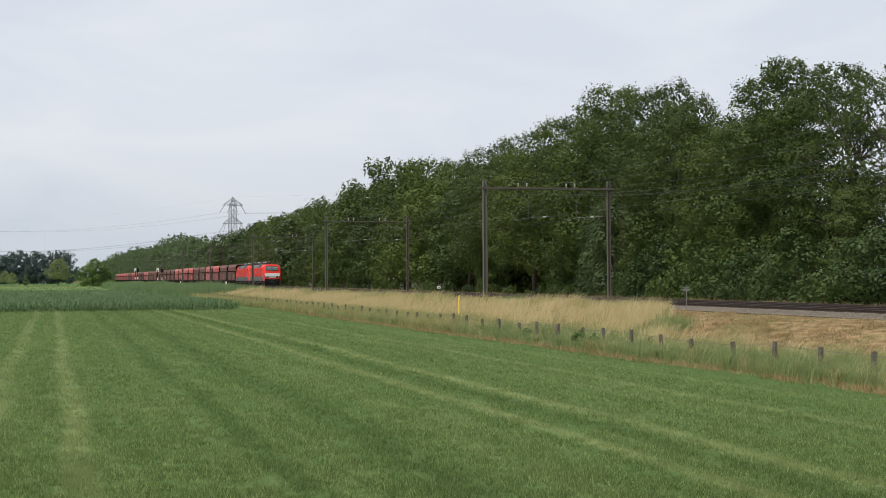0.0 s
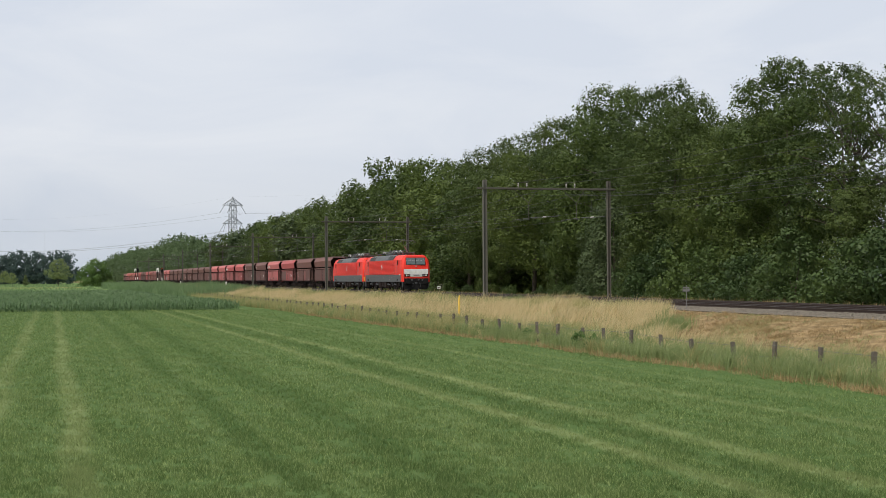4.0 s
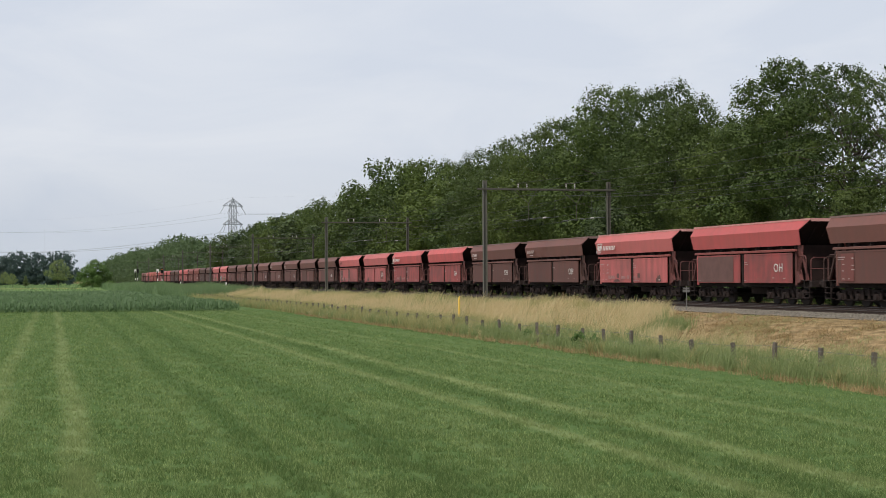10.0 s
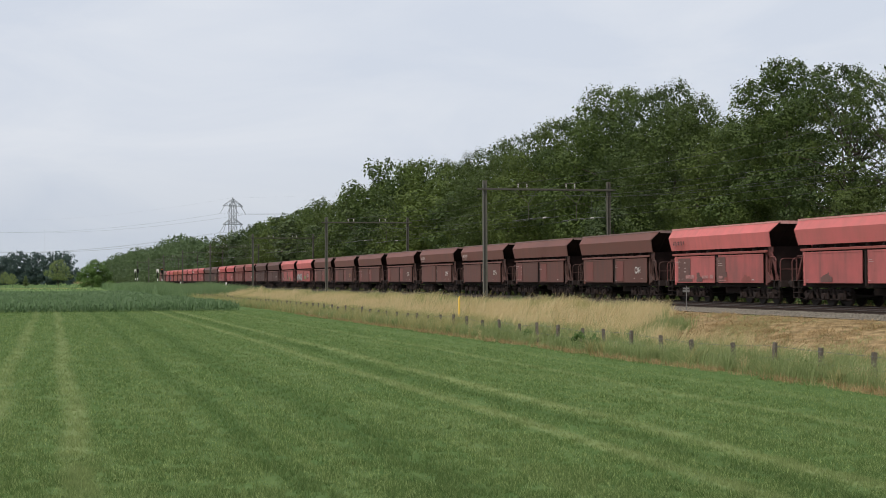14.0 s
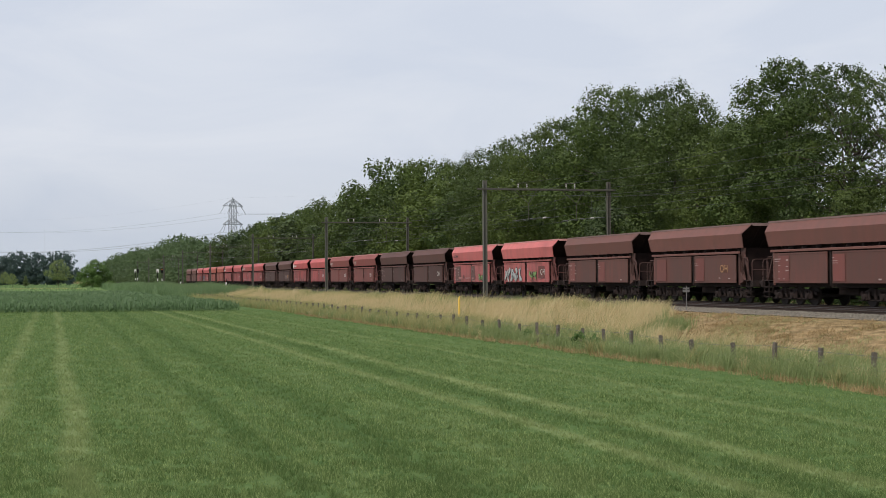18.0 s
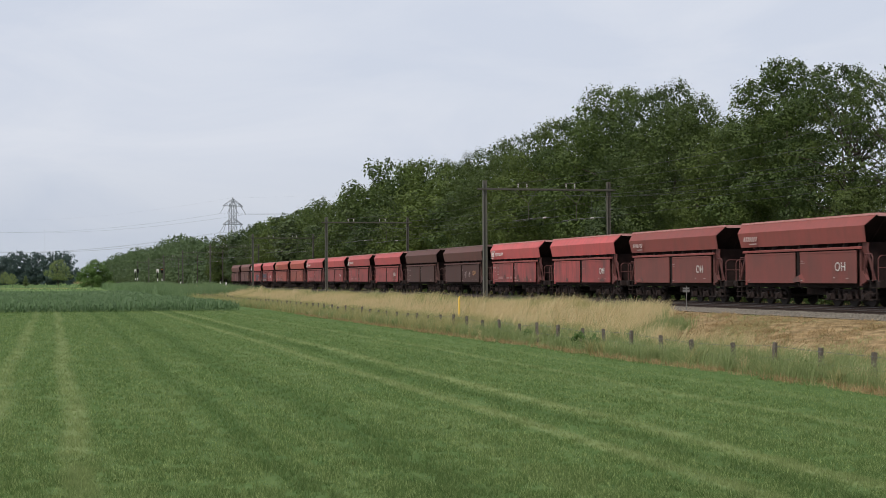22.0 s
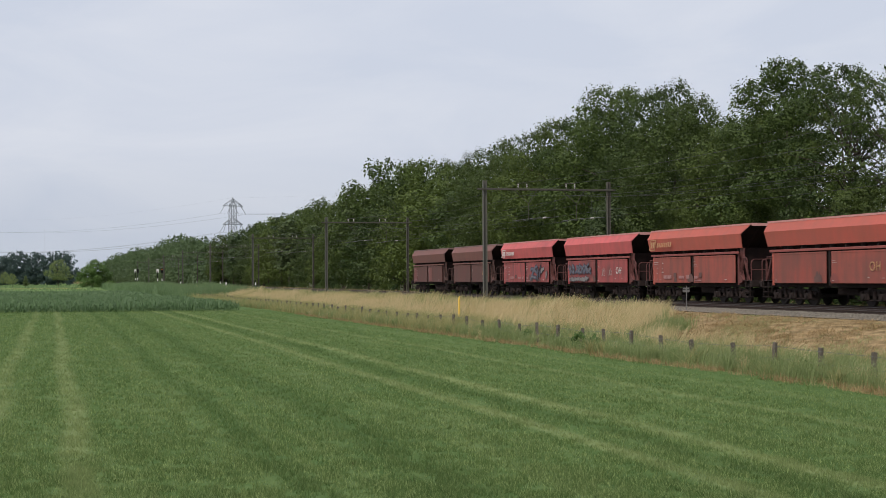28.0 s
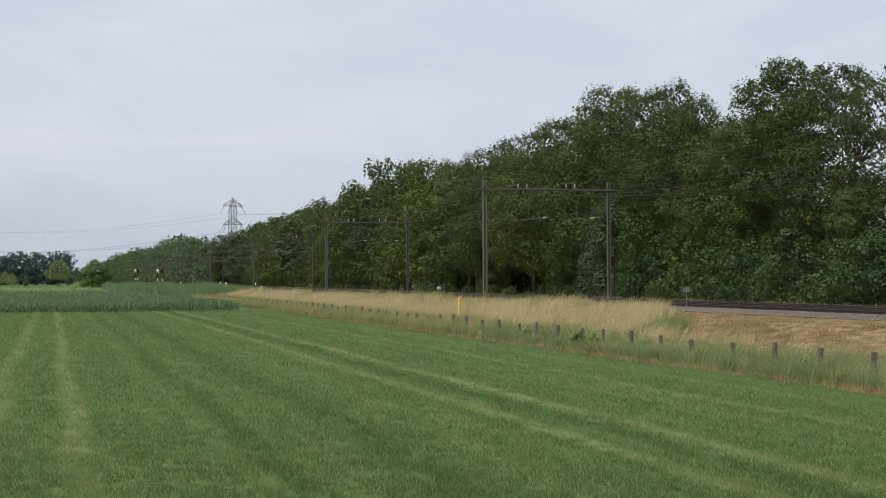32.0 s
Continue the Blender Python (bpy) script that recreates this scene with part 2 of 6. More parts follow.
M_SHRUB = leaf_stuff("shrub_leaves", (0.047, 0.080, 0.023), (0.086, 0.128, 0.038), 0.3, (0.087, 0.124, 0.040), True)
M_OLIVE = leaf_stuff("half_dry_grass", (0.24, 0.23, 0.09), (0.52, 0.48, 0.23), 0.45, (0.40, 0.38, 0.17))
M_STUBBLE = leaf_stuff("cut_stubble", (0.17, 0.115, 0.055), (0.56, 0.42, 0.22), 0.2, (0.38, 0.26, 0.12))
M_ROUND = leaf_stuff("garden_leaves", (0.058, 0.115, 0.029), (0.137, 0.223, 0.062), 0.3, (0.130, 0.209, 0.058))
M_PINE = leaf_stuff("pine_needles", (0.048, 0.076, 0.030), (0.105, 0.145, 0.058), 0.15, (0.102, 0.119, 0.048), True)
# far leaves: aerial haze is mixed into these paler, bluer base colours
M_HAZELEAF = leaf_stuff("hazed_wood_leaves", (0.074, 0.116, 0.050), (0.113, 0.162, 0.069), 0.4, (0.107, 0.149, 0.064))
M_HAZEDARK = leaf_stuff("hazed_dark_leaves", (0.057, 0.091, 0.084), (0.085, 0.125, 0.113), 0.4, (0.081, 0.120, 0.108))
M_LIME = leaf_stuff("lime_leaves", (0.131, 0.176, 0.072), (0.261, 0.317, 0.130), 0.35, (0.232, 0.284, 0.111))
M_BARK = plain("bark", (0.075, 0.06, 0.045), 0.95, second=(0.03, 0.026, 0.02), scale=3, bump=0.8, fine=14)
M_POST = plain("fence_wood", (0.135, 0.115, 0.09), 0.95, second=(0.06, 0.052, 0.044), scale=8, bump=0.6, fine=60)
M_WIRE = plain("galvanised_wire", (0.16, 0.16, 0.16), 0.6, 0.5)
M_CABLE = plain("overhead_cable", (0.10, 0.10, 0.10), 0.6, 0.6)
M_MAST = plain("weathered_mast_steel", (0.112, 0.112, 0.096), 0.8, 0.1, second=(0.10, 0.09, 0.072), scale=2, bump=0.2)
M_BEAM = plain("dark_beam_steel", (0.075, 0.072, 0.058), 0.85, 0.1, second=(0.05, 0.045, 0.038), scale=2, bump=0.2)
M_MASTDARK = plain("rusty_mast_steel", (0.095, 0.09, 0.075), 0.85, 0.1, second=(0.07, 0.058, 0.045), scale=2, bump=0.2)
M_CERAMIC = plain("insulator_ceramic", (0.38, 0.36, 0.33), 0.4)
M_PALEMAST = plain("pale_mast", (0.42, 0.45, 0.48), 0.7)
# galvanised grey, lightened and blued to carry the haze
M_PYLON = plain("hazed_galvanised_lattice", (0.32, 0.345, 0.365), 0.6, 0.3)
M_YELLOW = plain("yellow_plastic", (0.74, 0.50, 0.09), 0.5, second=(0.60, 0.38, 0.07))
M_WHITE = plain("white_enamel", (0.75, 0.75, 0.73), 0.5)
M_BLACK = plain("matt_black", (0.014, 0.014, 0.014), 0.85, spec=0.12)
M_SIGNBACK = plain("sign_grey", (0.16, 0.155, 0.15), 0.6)

P_RED = wagon_paint("faded_red_paint", (0.50, 0.098, 0.098), (0.26, 0.088, 0.080))
P_PINK = wagon_paint("sun_bleached_red_paint", (0.56, 0.145, 0.142), (0.32, 0.12, 0.105))
P_ORANGE = wagon_paint("rusty_orange_red_paint", (0.49, 0.108, 0.078), (0.26, 0.092, 0.068))
P_REDBROWN = wagon_paint("red_brown_paint", (0.27, 0.070, 0.061), (0.155, 0.062, 0.052))
P_BROWN = wagon_paint("dull_brown_paint", (0.168, 0.068, 0.056), (0.112, 0.062, 0.052))
P_PATCH = wagon_paint("patch_red_brown_paint", (0.185, 0.060, 0.052), (0.115, 0.055, 0.047))
P_DARK = wagon_paint("dark_brown_paint", (0.116, 0.048, 0.040), (0.076, 0.044, 0.037))
# grimy red, darkened further for the shade at the wagon ends
P_SHADED = wagon_paint("grimy_shaded_red_paint", (0.13, 0.042, 0.038), (0.07, 0.04, 0.035))
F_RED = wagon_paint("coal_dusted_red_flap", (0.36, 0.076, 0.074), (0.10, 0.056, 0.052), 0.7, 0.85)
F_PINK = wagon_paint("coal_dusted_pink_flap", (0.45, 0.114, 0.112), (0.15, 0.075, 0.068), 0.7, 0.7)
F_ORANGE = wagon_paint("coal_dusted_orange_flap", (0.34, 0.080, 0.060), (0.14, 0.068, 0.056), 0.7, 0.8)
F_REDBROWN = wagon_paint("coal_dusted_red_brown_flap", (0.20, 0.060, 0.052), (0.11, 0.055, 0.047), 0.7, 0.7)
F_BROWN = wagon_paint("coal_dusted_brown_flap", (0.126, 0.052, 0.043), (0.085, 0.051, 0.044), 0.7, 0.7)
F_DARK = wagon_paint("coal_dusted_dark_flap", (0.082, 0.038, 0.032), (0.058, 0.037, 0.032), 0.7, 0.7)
M_LENS = plain("dull_lens", (0.22, 0.22, 0.21), 0.3)
# brake dust, darkened further for the deep shade under the vehicles
M_GEAR = plain("brake_dust_shaded_gear", (0.018, 0.014, 0.013), 0.9, second=(0.040, 0.024, 0.021), scale=5, spec=0.2)
M_WHEEL = plain("dark_wheel_steel", (0.035, 0.028, 0.026), 0.7, 0.4)
M_RIM = plain("worn_rim_red", (0.52, 0.27, 0.25), 0.7, second=(0.36, 0.12, 0.11), scale=3)
M_RIMBROWN = plain("worn_rim_brown", (0.20, 0.13, 0.12), 0.7, second=(0.12, 0.07, 0.06), scale=3)
# near-black base puts the shade between wagons into ends and chute
M_ENDSHADE = plain("shaded_hopper_end", (0.020, 0.014, 0.013), 0.95, second=(0.040, 0.022, 0.020), scale=2, spec=0.1)
M_MARK = plain("stencil_white", (0.62, 0.58, 0.55), 0.7)
M_MARKFADE = plain("stencil_faded", (0.42, 0.33, 0.31), 0.8)
M_LABEL = plain("worn_label_strip", (0.36, 0.20, 0.19), 0.8, second=(0.24, 0.085, 0.08), scale=9, amount=0.9)
M_MARKDARK = plain("stencil_dark", (0.09, 0.045, 0.045), 0.8)
M_MARKYELLOW = plain("stencil_orange", (0.44, 0.24, 0.12), 0.7)
M_OVERPAINT = plain("grey_overpaint", (0.135, 0.070, 0.062), 0.8, scale=2)
M_LOCORED = plain("traffic_red_enamel", (0.70, 0.034, 0.019), 0.48, second=(0.52, 0.030, 0.022), scale=0.8, bump=0.02, amount=0.35, spec=0.25)
M_LOCOGREY = plain("loco_dark_grey", (0.070, 0.078, 0.080), 0.5, second=(0.05, 0.05, 0.05), scale=2)
M_ROOFGREY = plain("roof_hood_grey", (0.098, 0.103, 0.106), 0.6, second=(0.065, 0.065, 0.065), scale=2)
M_TYRE = plain("worn_wheel_tyre", (0.20, 0.175, 0.145), 0.6, 0.3)
M_GRILLE = plain("louvre_dark", (0.075, 0.078, 0.08), 0.7, spec=0.2)
M_BAND = plain("light_grey_band", (0.70, 0.70, 0.68), 0.45)
M_PLATE = plain("dull_number_panel", (0.56, 0.56, 0.54), 0.5)
M_BUFFERYELLOW = plain("cable_yellow", (0.80, 0.50, 0.04), 0.5)
M_COPPER = plain("pantograph_red", (0.14, 0.035, 0.03), 0.6)
M_ALU = plain("aluminium_tube", (0.15, 0.15, 0.15), 0.5, 0.5)


def glass_dark(name):
    m, nt, p = tree_nodes(name)
    # grey-teal base paints in the reflected sky and the pale cab interior
    p.inputs["Base Color"].default_value = (0.085, 0.105, 0.11, 1)
    p.inputs["Roughness"].default_value = 0.12
    p.inputs["Specular IOR Level"].default_value = 0.5
    return m


def lamp_glow(name, colour, strength):
    m, nt, p = tree_nodes(name)
    p.inputs["Base Color"].default_value = rgb(colour)
    p.inputs["Emission Color"].default_value = rgb(colour)
    p.inputs["Emission Strength"].default_value = strength
    return m


M_GLASS = glass_dark("cab_glass")
M_HEADLIGHT = lamp_glow("lit_headlight", (0.6, 0.58, 0.52), 0.12)
M_SIGNALRED = lamp_glow("signal_amber_light", (0.8, 0.2, 0.06), 0.6)


# ---- building helpers ----
def part(name, bm, material, parent=None, label=""):
    """Links a bmesh (or a ready mesh) as one mesh object, under a thing or a part."""
    if isinstance(bm, bmesh.types.BMesh):
        me = bpy.data.meshes.new(name)
        bm.to_mesh(me)
        bm.free()
        me.materials.append(material)
    else:
        me = bm
    ob = new(name, me)
    if parent:
        ob.parent = parent
    if label:
        ob["label"] = label
    return ob


MESHES = {}


def piece(name, key, build, material, parent, at=None, label=""):
    """Like part, but alike pieces share one mesh; at: where it sits in its parent's space."""
    k = (key, material.name)
    if k not in MESHES:
        bm = build()
        me = bpy.data.meshes.new(name)
        bm.to_mesh(me)
        bm.free()
        me.materials.append(material)
        MESHES[k] = me
    ob = part(name, MESHES[k], material, parent, label)
    if at is not None:
        ob.matrix_basis = at if isinstance(at, Matrix) else Matrix.Translation(at)
    return ob


def box(bm, x0, x1, y0, y1, z0, z1, bevel=0.0):
    start = len(bm.verts)
    vs = [bm.verts.new((x, y, z)) for x in (x0, x1) for y in (y0, y1) for z in (z0, z1)]
    fs = [bm.faces.new([vs[i] for i in f]) for f in ((0, 1, 3, 2), (4, 6, 7, 5), (0, 4, 5, 1), (2, 3, 7, 6), (0, 2, 6, 4), (1, 5, 7, 3))]
    if bevel:
        es = {e for f in fs for e in f.edges}
        bmesh.ops.bevel(bm, geom=list(es), offset=bevel, segments=1, affect="EDGES")
    return bm


def boxed(x0, x1, y0, y1, z0, z1, bevel=0.0):
    return box(bmesh.new(), x0, x1, y0, y1, z0, z1, bevel)


def tube(bm, points, r, n=6, closed_ends=True):
    """A round bar through the points; r may be one radius or one for each point."""
    pts = [Vector(p) for p in points]
    rs = r if isinstance(r, (list, tuple)) else [r] * len(pts)
    rings = []
    for i, p in enumerate(pts):
        d = (pts[min(i + 1, len(pts) - 1)] - pts[max(i - 1, 0)]).normalized()
        a = d.orthogonal().normalized() if abs(d.z) > 0.98 else d.cross(Vector((0, 0, 1))).normalized()
        b = d.cross(a)
        rings.append([bm.verts.new(p + rs[i] * (math.cos(k * math.tau / n) * a + math.sin(k * math.tau / n) * b)) for k in range(n)])
    for q, w in zip(rings, rings[1:]):
        for k in range(n):
            bm.faces.new((q[k], q[(k + 1) % n], w[(k + 1) % n], w[k]))
    if closed_ends:
        bm.faces.new(rings[0][::-1])
        bm.faces.new(rings[-1])
    return bm


def tubed(points, r, n=6):
    return tube(bmesh.new(), points, r, n)


def loft(bm, rings, cap=True, loop=True):
    """Faces between rings of points that have equal counts."""
    vs = [[bm.verts.new(p) for p in ring] for ring in rings]
    n = len(vs[0])
    for a, b in zip(vs, vs[1:]):
        for k in range(n if loop else n - 1):
            bm.faces.new((a[k], a[(k + 1) % n], b[(k + 1) % n], b[k]))
    if cap and loop:
        bm.faces.new(vs[0][::-1])
        bm.faces.new(vs[-1])
    return bm


def disc(bm, c, r, axis, depth, n=20):
    """A short cylinder centred at c along 'x', 'y' or 'z'."""
    c = Vector(c)
    d = Vector({"x": (1, 0, 0), "y": (0, 1, 0), "z": (0, 0, 1)}[axis])
    tube(bm, [c - d * depth / 2, c + d * depth / 2], r, n)
    return bm


def mesh_of(name, verts, faces, materials):
    me = bpy.data.meshes.new(name)
    me.from_pydata(verts, [], faces)
    for m in materials:
        me.materials.append(m)
    return me


def quads_mesh(name, corners, material):
    """corners: an array of (n, 4, 3)."""
    n = len(corners)
    me = bpy.data.meshes.new(name)
    me.vertices.add(n * 4)
    me.vertices.foreach_set("co", np.ascontiguousarray(corners, dtype=np.float32).ravel())
    me.loops.add(n * 4)
    me.loops.foreach_set("vertex_index", np.arange(n * 4, dtype=np.int32))
    me.polygons.add(n)
    me.polygons.foreach_set("loop_start", np.arange(0, n * 4, 4, dtype=np.int32))
    me.update(calc_edges=True)
    me.materials.append(material)
    return me


def empty(name, x=0.0, y=0.0, z=0.0, turn=0.0):
    ob = new(name)
    ob.empty_display_size = 0.3
    ob.matrix_basis = pose(x, y, z, 0, 0, turn)
    return ob


# ---- ground ----
RAIL = 1.62
NEAR, FAR = 32.3, 35.9
MAST_NEAR, MAST_FAR = 29.5, 38.8
PORTALS = [-100.1 - 62.4 * i for i in range(-2, 8)]
PROFILE = [(-3500, 0), (-500, 0), (-60, 0), (-20, 0), (-4, 0), (8, 0), (16, 0), (19.2, 0.02), (20.6, 0.0), (22.4, 0.05),
           (24.3, 0.16), (26.2, 0.62), (28.2, 1.10), (29.6, 1.28), (30.2, 1.33), (38.0, 1.40), (40.2, 1.30), (43.0, 0.75),
           (46.0, 0.5), (60.0, 0.4), (120, 0.2), (600, 0), (3500, 0)]


def height(x, y):
    for (a, za), (b, zb) in zip(PROFILE, PROFILE[1:]):
        if a <= y <= b:
            return za + (zb - za) * (y - a) / (b - a)
    return 0.0


def build_ground():
    xs = [-4800, -3000, -2000, -1500, -1200, -1000, -850, -700, -600, -500, -450] + list(range(-420, 61, 6)) + [120, 300, 800]
    verts = []
    for x in xs:
        for y, z in PROFILE:
            bump = 0.0
            if 20 < y < 30 and -450 < x < 60:
                bump = 0.09 * noise.noise((x * 0.13, y * 0.3, 1.7))
            verts.append((x, y, z + bump))
    n = len(PROFILE)
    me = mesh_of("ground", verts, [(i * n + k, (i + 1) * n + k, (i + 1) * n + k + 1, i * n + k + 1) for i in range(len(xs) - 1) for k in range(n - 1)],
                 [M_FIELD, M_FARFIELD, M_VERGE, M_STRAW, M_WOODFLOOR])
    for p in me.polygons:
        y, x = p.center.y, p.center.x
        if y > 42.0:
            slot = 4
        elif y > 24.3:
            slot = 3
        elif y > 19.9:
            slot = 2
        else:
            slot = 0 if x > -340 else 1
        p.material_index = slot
    return tagged(part("ground", me, M_FIELD), "mown green pasture with pale wheel tracks beside a dry railway bank", "ground", kind="structure")


build_ground()


def build_ballast():
    bm = bmesh.new()
    prof = [(30.05, 1.34), (30.75, 1.44), (31.0, 1.47), (33.6, 1.46), (34.1, 1.42), (34.6, 1.46), (37.2, 1.47), (37.5, 1.44), (38.2, 1.36), (38.2, 1.2), (30.05, 1.2)]
    loft(bm, [[(x, y + 0.06 * noise.noise((x * 0.3, y, 0)), z + 0.02 * noise.noise((x * 0.5, y * 2, 5))) for y, z in prof] for x in [-1700, -900, -500, -350] + list(range(-300, 61, 2))])
    return tagged(part("ballast", bm, M_BALLAST), "grey crushed-stone ballast bed under two tracks", "ballast", kind="structure")


build_ballast()


def octa_stones(name, places, material, rng):
    verts, faces = [], []
    for x, y, z, r in places:
        b = len(verts)
        for d in ((1, 0, 0), (-1, 0, 0), (0, 1, 0), (0, -1, 0), (0, 0, 1), (0, 0, -1)):
            k = r * rng.uniform(0.6, 1.3)
            verts.append((x + d[0] * k + rng.uniform(-r, r) * 0.3, y + d[1] * k + rng.uniform(-r, r) * 0.3, z + d[2] * k * 0.8))
        faces += [tuple(b + i for i in f) for f in ((0, 2, 4), (2, 1, 4), (1, 3, 4), (3, 0, 4), (2, 0, 5), (1, 2, 5), (3, 1, 5), (0, 3, 5))]
    return mesh_of(name, verts, faces, [material])


rs = random.Random(4)
spots = []
for i in range(13000):
    x, y = -30 - 62 * rs.random() ** 0.8, rs.choice((rs.uniform(29.8, 31.6), rs.uniform(29.8, 31.0), rs.uniform(29.8, 30.8), rs.uniform(31.6, 37.8)))
    z = 1.34 + 0.13 * min(1, max(0, (y - 30.05) / 0.9))
    spots.append((x, y, z + 0.005, rs.uniform(0.025, 0.062)))
tagged(part("ballast_stones", octa_stones("ballast_stones", spots, M_STONE, rs), M_STONE), "loose grey ballast stones along the track shoulder", "stones", kind="stuff")


# ---- tracks ----
def rail_bm():
    bm = bmesh.new()
    prof = [(-0.07, 0), (0.07, 0), (0.07, 0.02), (0.012, 0.035), (0.012, 0.12), (0.036, 0.13), (0.036, 0.165), (-0.036, 0.165), (-0.036, 0.13), (-0.012, 0.12), (-0.012, 0.035), (-0.07, 0.02)]
    loft(bm, [[(x, y, z - 0.172) for y, z in prof] for x in (-1700, -600, -200, 60)])
    return bm


def sleeper_bm():
    return boxed(-0.12, 0.12, -1.3, 1.3, -0.30, -0.172, 0.015)


def track(y):
    t = tagged(empty("railway_track", 0, y, RAIL), "steel rails on dark sleepers in grey ballast", "track", "railway tracks")
    for s in (-0.754, 0.754):
        r = piece("rail", "rail", rail_bm, M_RAIL, t, (0, s, 0))
        piece("rail_head", "rail_head", lambda: boxed(-1700, 60, -0.034, 0.034, -0.0065, 0.0, 0), M_RAILTOP, r, None, "polished running surface")
    for i in range(150):
        piece("sleeper", "sleeper", sleeper_bm, M_SLEEPER, t, (-34 - 0.62 * i, 0, 0))
    rest = bmesh.new()
    for i in range(150, 700):
        x = -34 - 0.62 * i
        box(rest, x - 0.12, x + 0.12, -1.3, 1.3, -0.30, -0.172)
    r = part("far_sleepers", rest, M_SLEEPER, t)
    r["kind"] = "stuff"
    return t


track(NEAR)
track(FAR)


# ---- overhead line ----
def h_beam(x0, x1, y0, y1, z0, z1, web=0.03):
    """One rolled steel column of H section."""
    f, c = web, (x0 + x1) / 2
    prof = [(x0, y0), (x1, y0), (x1, y0 + f), (c + web / 2, y0 + f), (c + web / 2, y1 - f), (x1, y1 - f), (x1, y1), (x0, y1), (x0, y1 - f), (c - web / 2, y1 - f), (c - web / 2, y0 + f), (x0, y0 + f)]
    bm = loft(bmesh.new(), [[(x, y, z) for x, y in prof] for z in (z0, z1)])
    bmesh.ops.recalc_face_normals(bm, faces=bm.faces)
    return bm


def insulator_bm():
    bm = bmesh.new()
    tube(bm, [(0, 0, 0), (0, 0, 0.08), (0, 0, 0.1), (0, 0, 0.15), (0, 0, 0.17), (0, 0, 0.22), (0, 0, 0.24), (0, 0, 0.30)], [0.03, 0.03, 0.065, 0.065, 0.03, 0.065, 0.065, 0.03], 8)
    return bm


def portal(x):
    p = tagged(empty("catenary_portal", x, 0, RAIL), "weathered steel portal carrying overhead wires across both tracks", "catenary portal", "portals along the railway")
    piece("mast", "mast_near", lambda: h_beam(-0.14, 0.14, MAST_NEAR - 0.14, MAST_NEAR + 0.14, -0.5, 8.27), M_MAST, p)
    piece("mast", "mast_far", lambda: h_beam(-0.13, 0.13, MAST_FAR - 0.115, MAST_FAR + 0.115, -0.5, 8.27), M_MASTDARK, p, None, "darker grey-brown mast")
    for s in (-0.16, 0.16):
        piece("crossbeam", "crossbeam%s" % s, lambda: boxed(s - 0.045, s + 0.045, MAST_NEAR - 0.5, MAST_FAR + 0.45, 7.60, 7.73, 0.01), M_BEAM, p)
    for k in range(7):
        y = MAST_NEAR + 1.1 + 1.18 * k
        piece("batten", "batten", lambda: boxed(-0.13, 0.13, -0.03, 0.03, 7.6, 7.66), M_BEAM, p, (0, y, 0))
    for y in (NEAR, FAR):
        for s in (-0.32, 0.32):
            piece("insulator", "insulator", insulator_bm, M_CERAMIC, p, (0, y + s, 7.76), "pale ceramic")
        piece("saddle", "saddle", lambda: tubed([(0, -0.45, 8.12), (0, 0.45, 8.12)], 0.025), M_BEAM, p, (0, y, 0))
        piece("drop_hanger", "hanger", lambda: tube(tube(bmesh.new(), [(0, -0.5, 7.6), (0, 0.55, 6.65)], 0.025), [(0, 1.15, 7.6), (0, 0.55, 6.65)], 0.022), M_BEAM, p, (0, y - 0.1, 0))
        piece("drop_post", "droppost", lambda: tubed([(0, 0.55, 6.7), (0, 0.55, 5.5)], 0.027), M_BEAM, p, (0, y - 0.1, 0))
        a = piece("registration_arm", "regarm", lambda: tubed([(0, -0.9, 5.42), (0, 0.6, 5.62), (0, 2.4, 5.72)], 0.022), M_WIRE, p, (0, y + 0.2, 0))
        piece("arm_insulator", "arminsul", lambda: tubed([(0, 1.25, 5.64), (0, 1.32, 5.65), (0, 1.34, 5.65), (0, 1.55, 5.67), (0, 1.57, 5.67)], [0.03, 0.03, 0.06, 0.06, 0.03], 8), M_CERAMIC, a)
    return p


for px_ in PORTALS:
    portal(px_)


def sag_line(y0, z_end, sag, r, spans, parts=10):
    bm = bmesh.new()
    pts = []
    for a, b in zip(spans, spans[1:]):
        for k in range(parts):
            u = k / parts
            pts.append((a + (b - a) * u, y0, z_end - sag * 4 * u * (1 - u)))
    pts.append((spans[-1], y0, z_end))
    return tube(bm, pts, r, 5)


def build_wires():
    ends = [60] + PORTALS[1:] + [PORTALS[-1] - 62.4 * k for k in range(1, 12)]
    for y in (NEAR, FAR):
        w = tagged(empty("overhead_wires", 0, y, RAIL), "thin dark contact and carrier wires above the track", "overhead wire", "overhead wires")
        part("contact_wire", tubed([(x, 0.15 * (-1) ** i, 5.45) for i, x in enumerate(ends)], 0.007, 4), M_CABLE, w)
        part("carrier_wire", sag_line(0, 7.25, 1.1, 0.008, ends), M_CABLE, w)
        for i, (a, b) in enumerate(zip(ends[1:6], ends[2:7])):
            for k in range(1, 9):
                u = k / 9
                part("dropper", tubed([(a + (b - a) * u, 0, 5.46), (a + (b - a) * u, 0, 7.25 - 4.4 * u * (1 - u))], 0.004, 3), M_CABLE, w)
    f = tagged(empty("feeder_wires", 0, 0, RAIL), "thin feeder cables hung along the portal tops", "cable")
    for y, z in ((MAST_FAR + 0.3, 7.9), (NEAR, 8.15), (FAR, 8.15), (MAST_FAR + 0.35, 7.2)):
        part("feeder", sag_line(y, z, 0.5, 0.009, ends), M_CABLE, f)


build_wires()


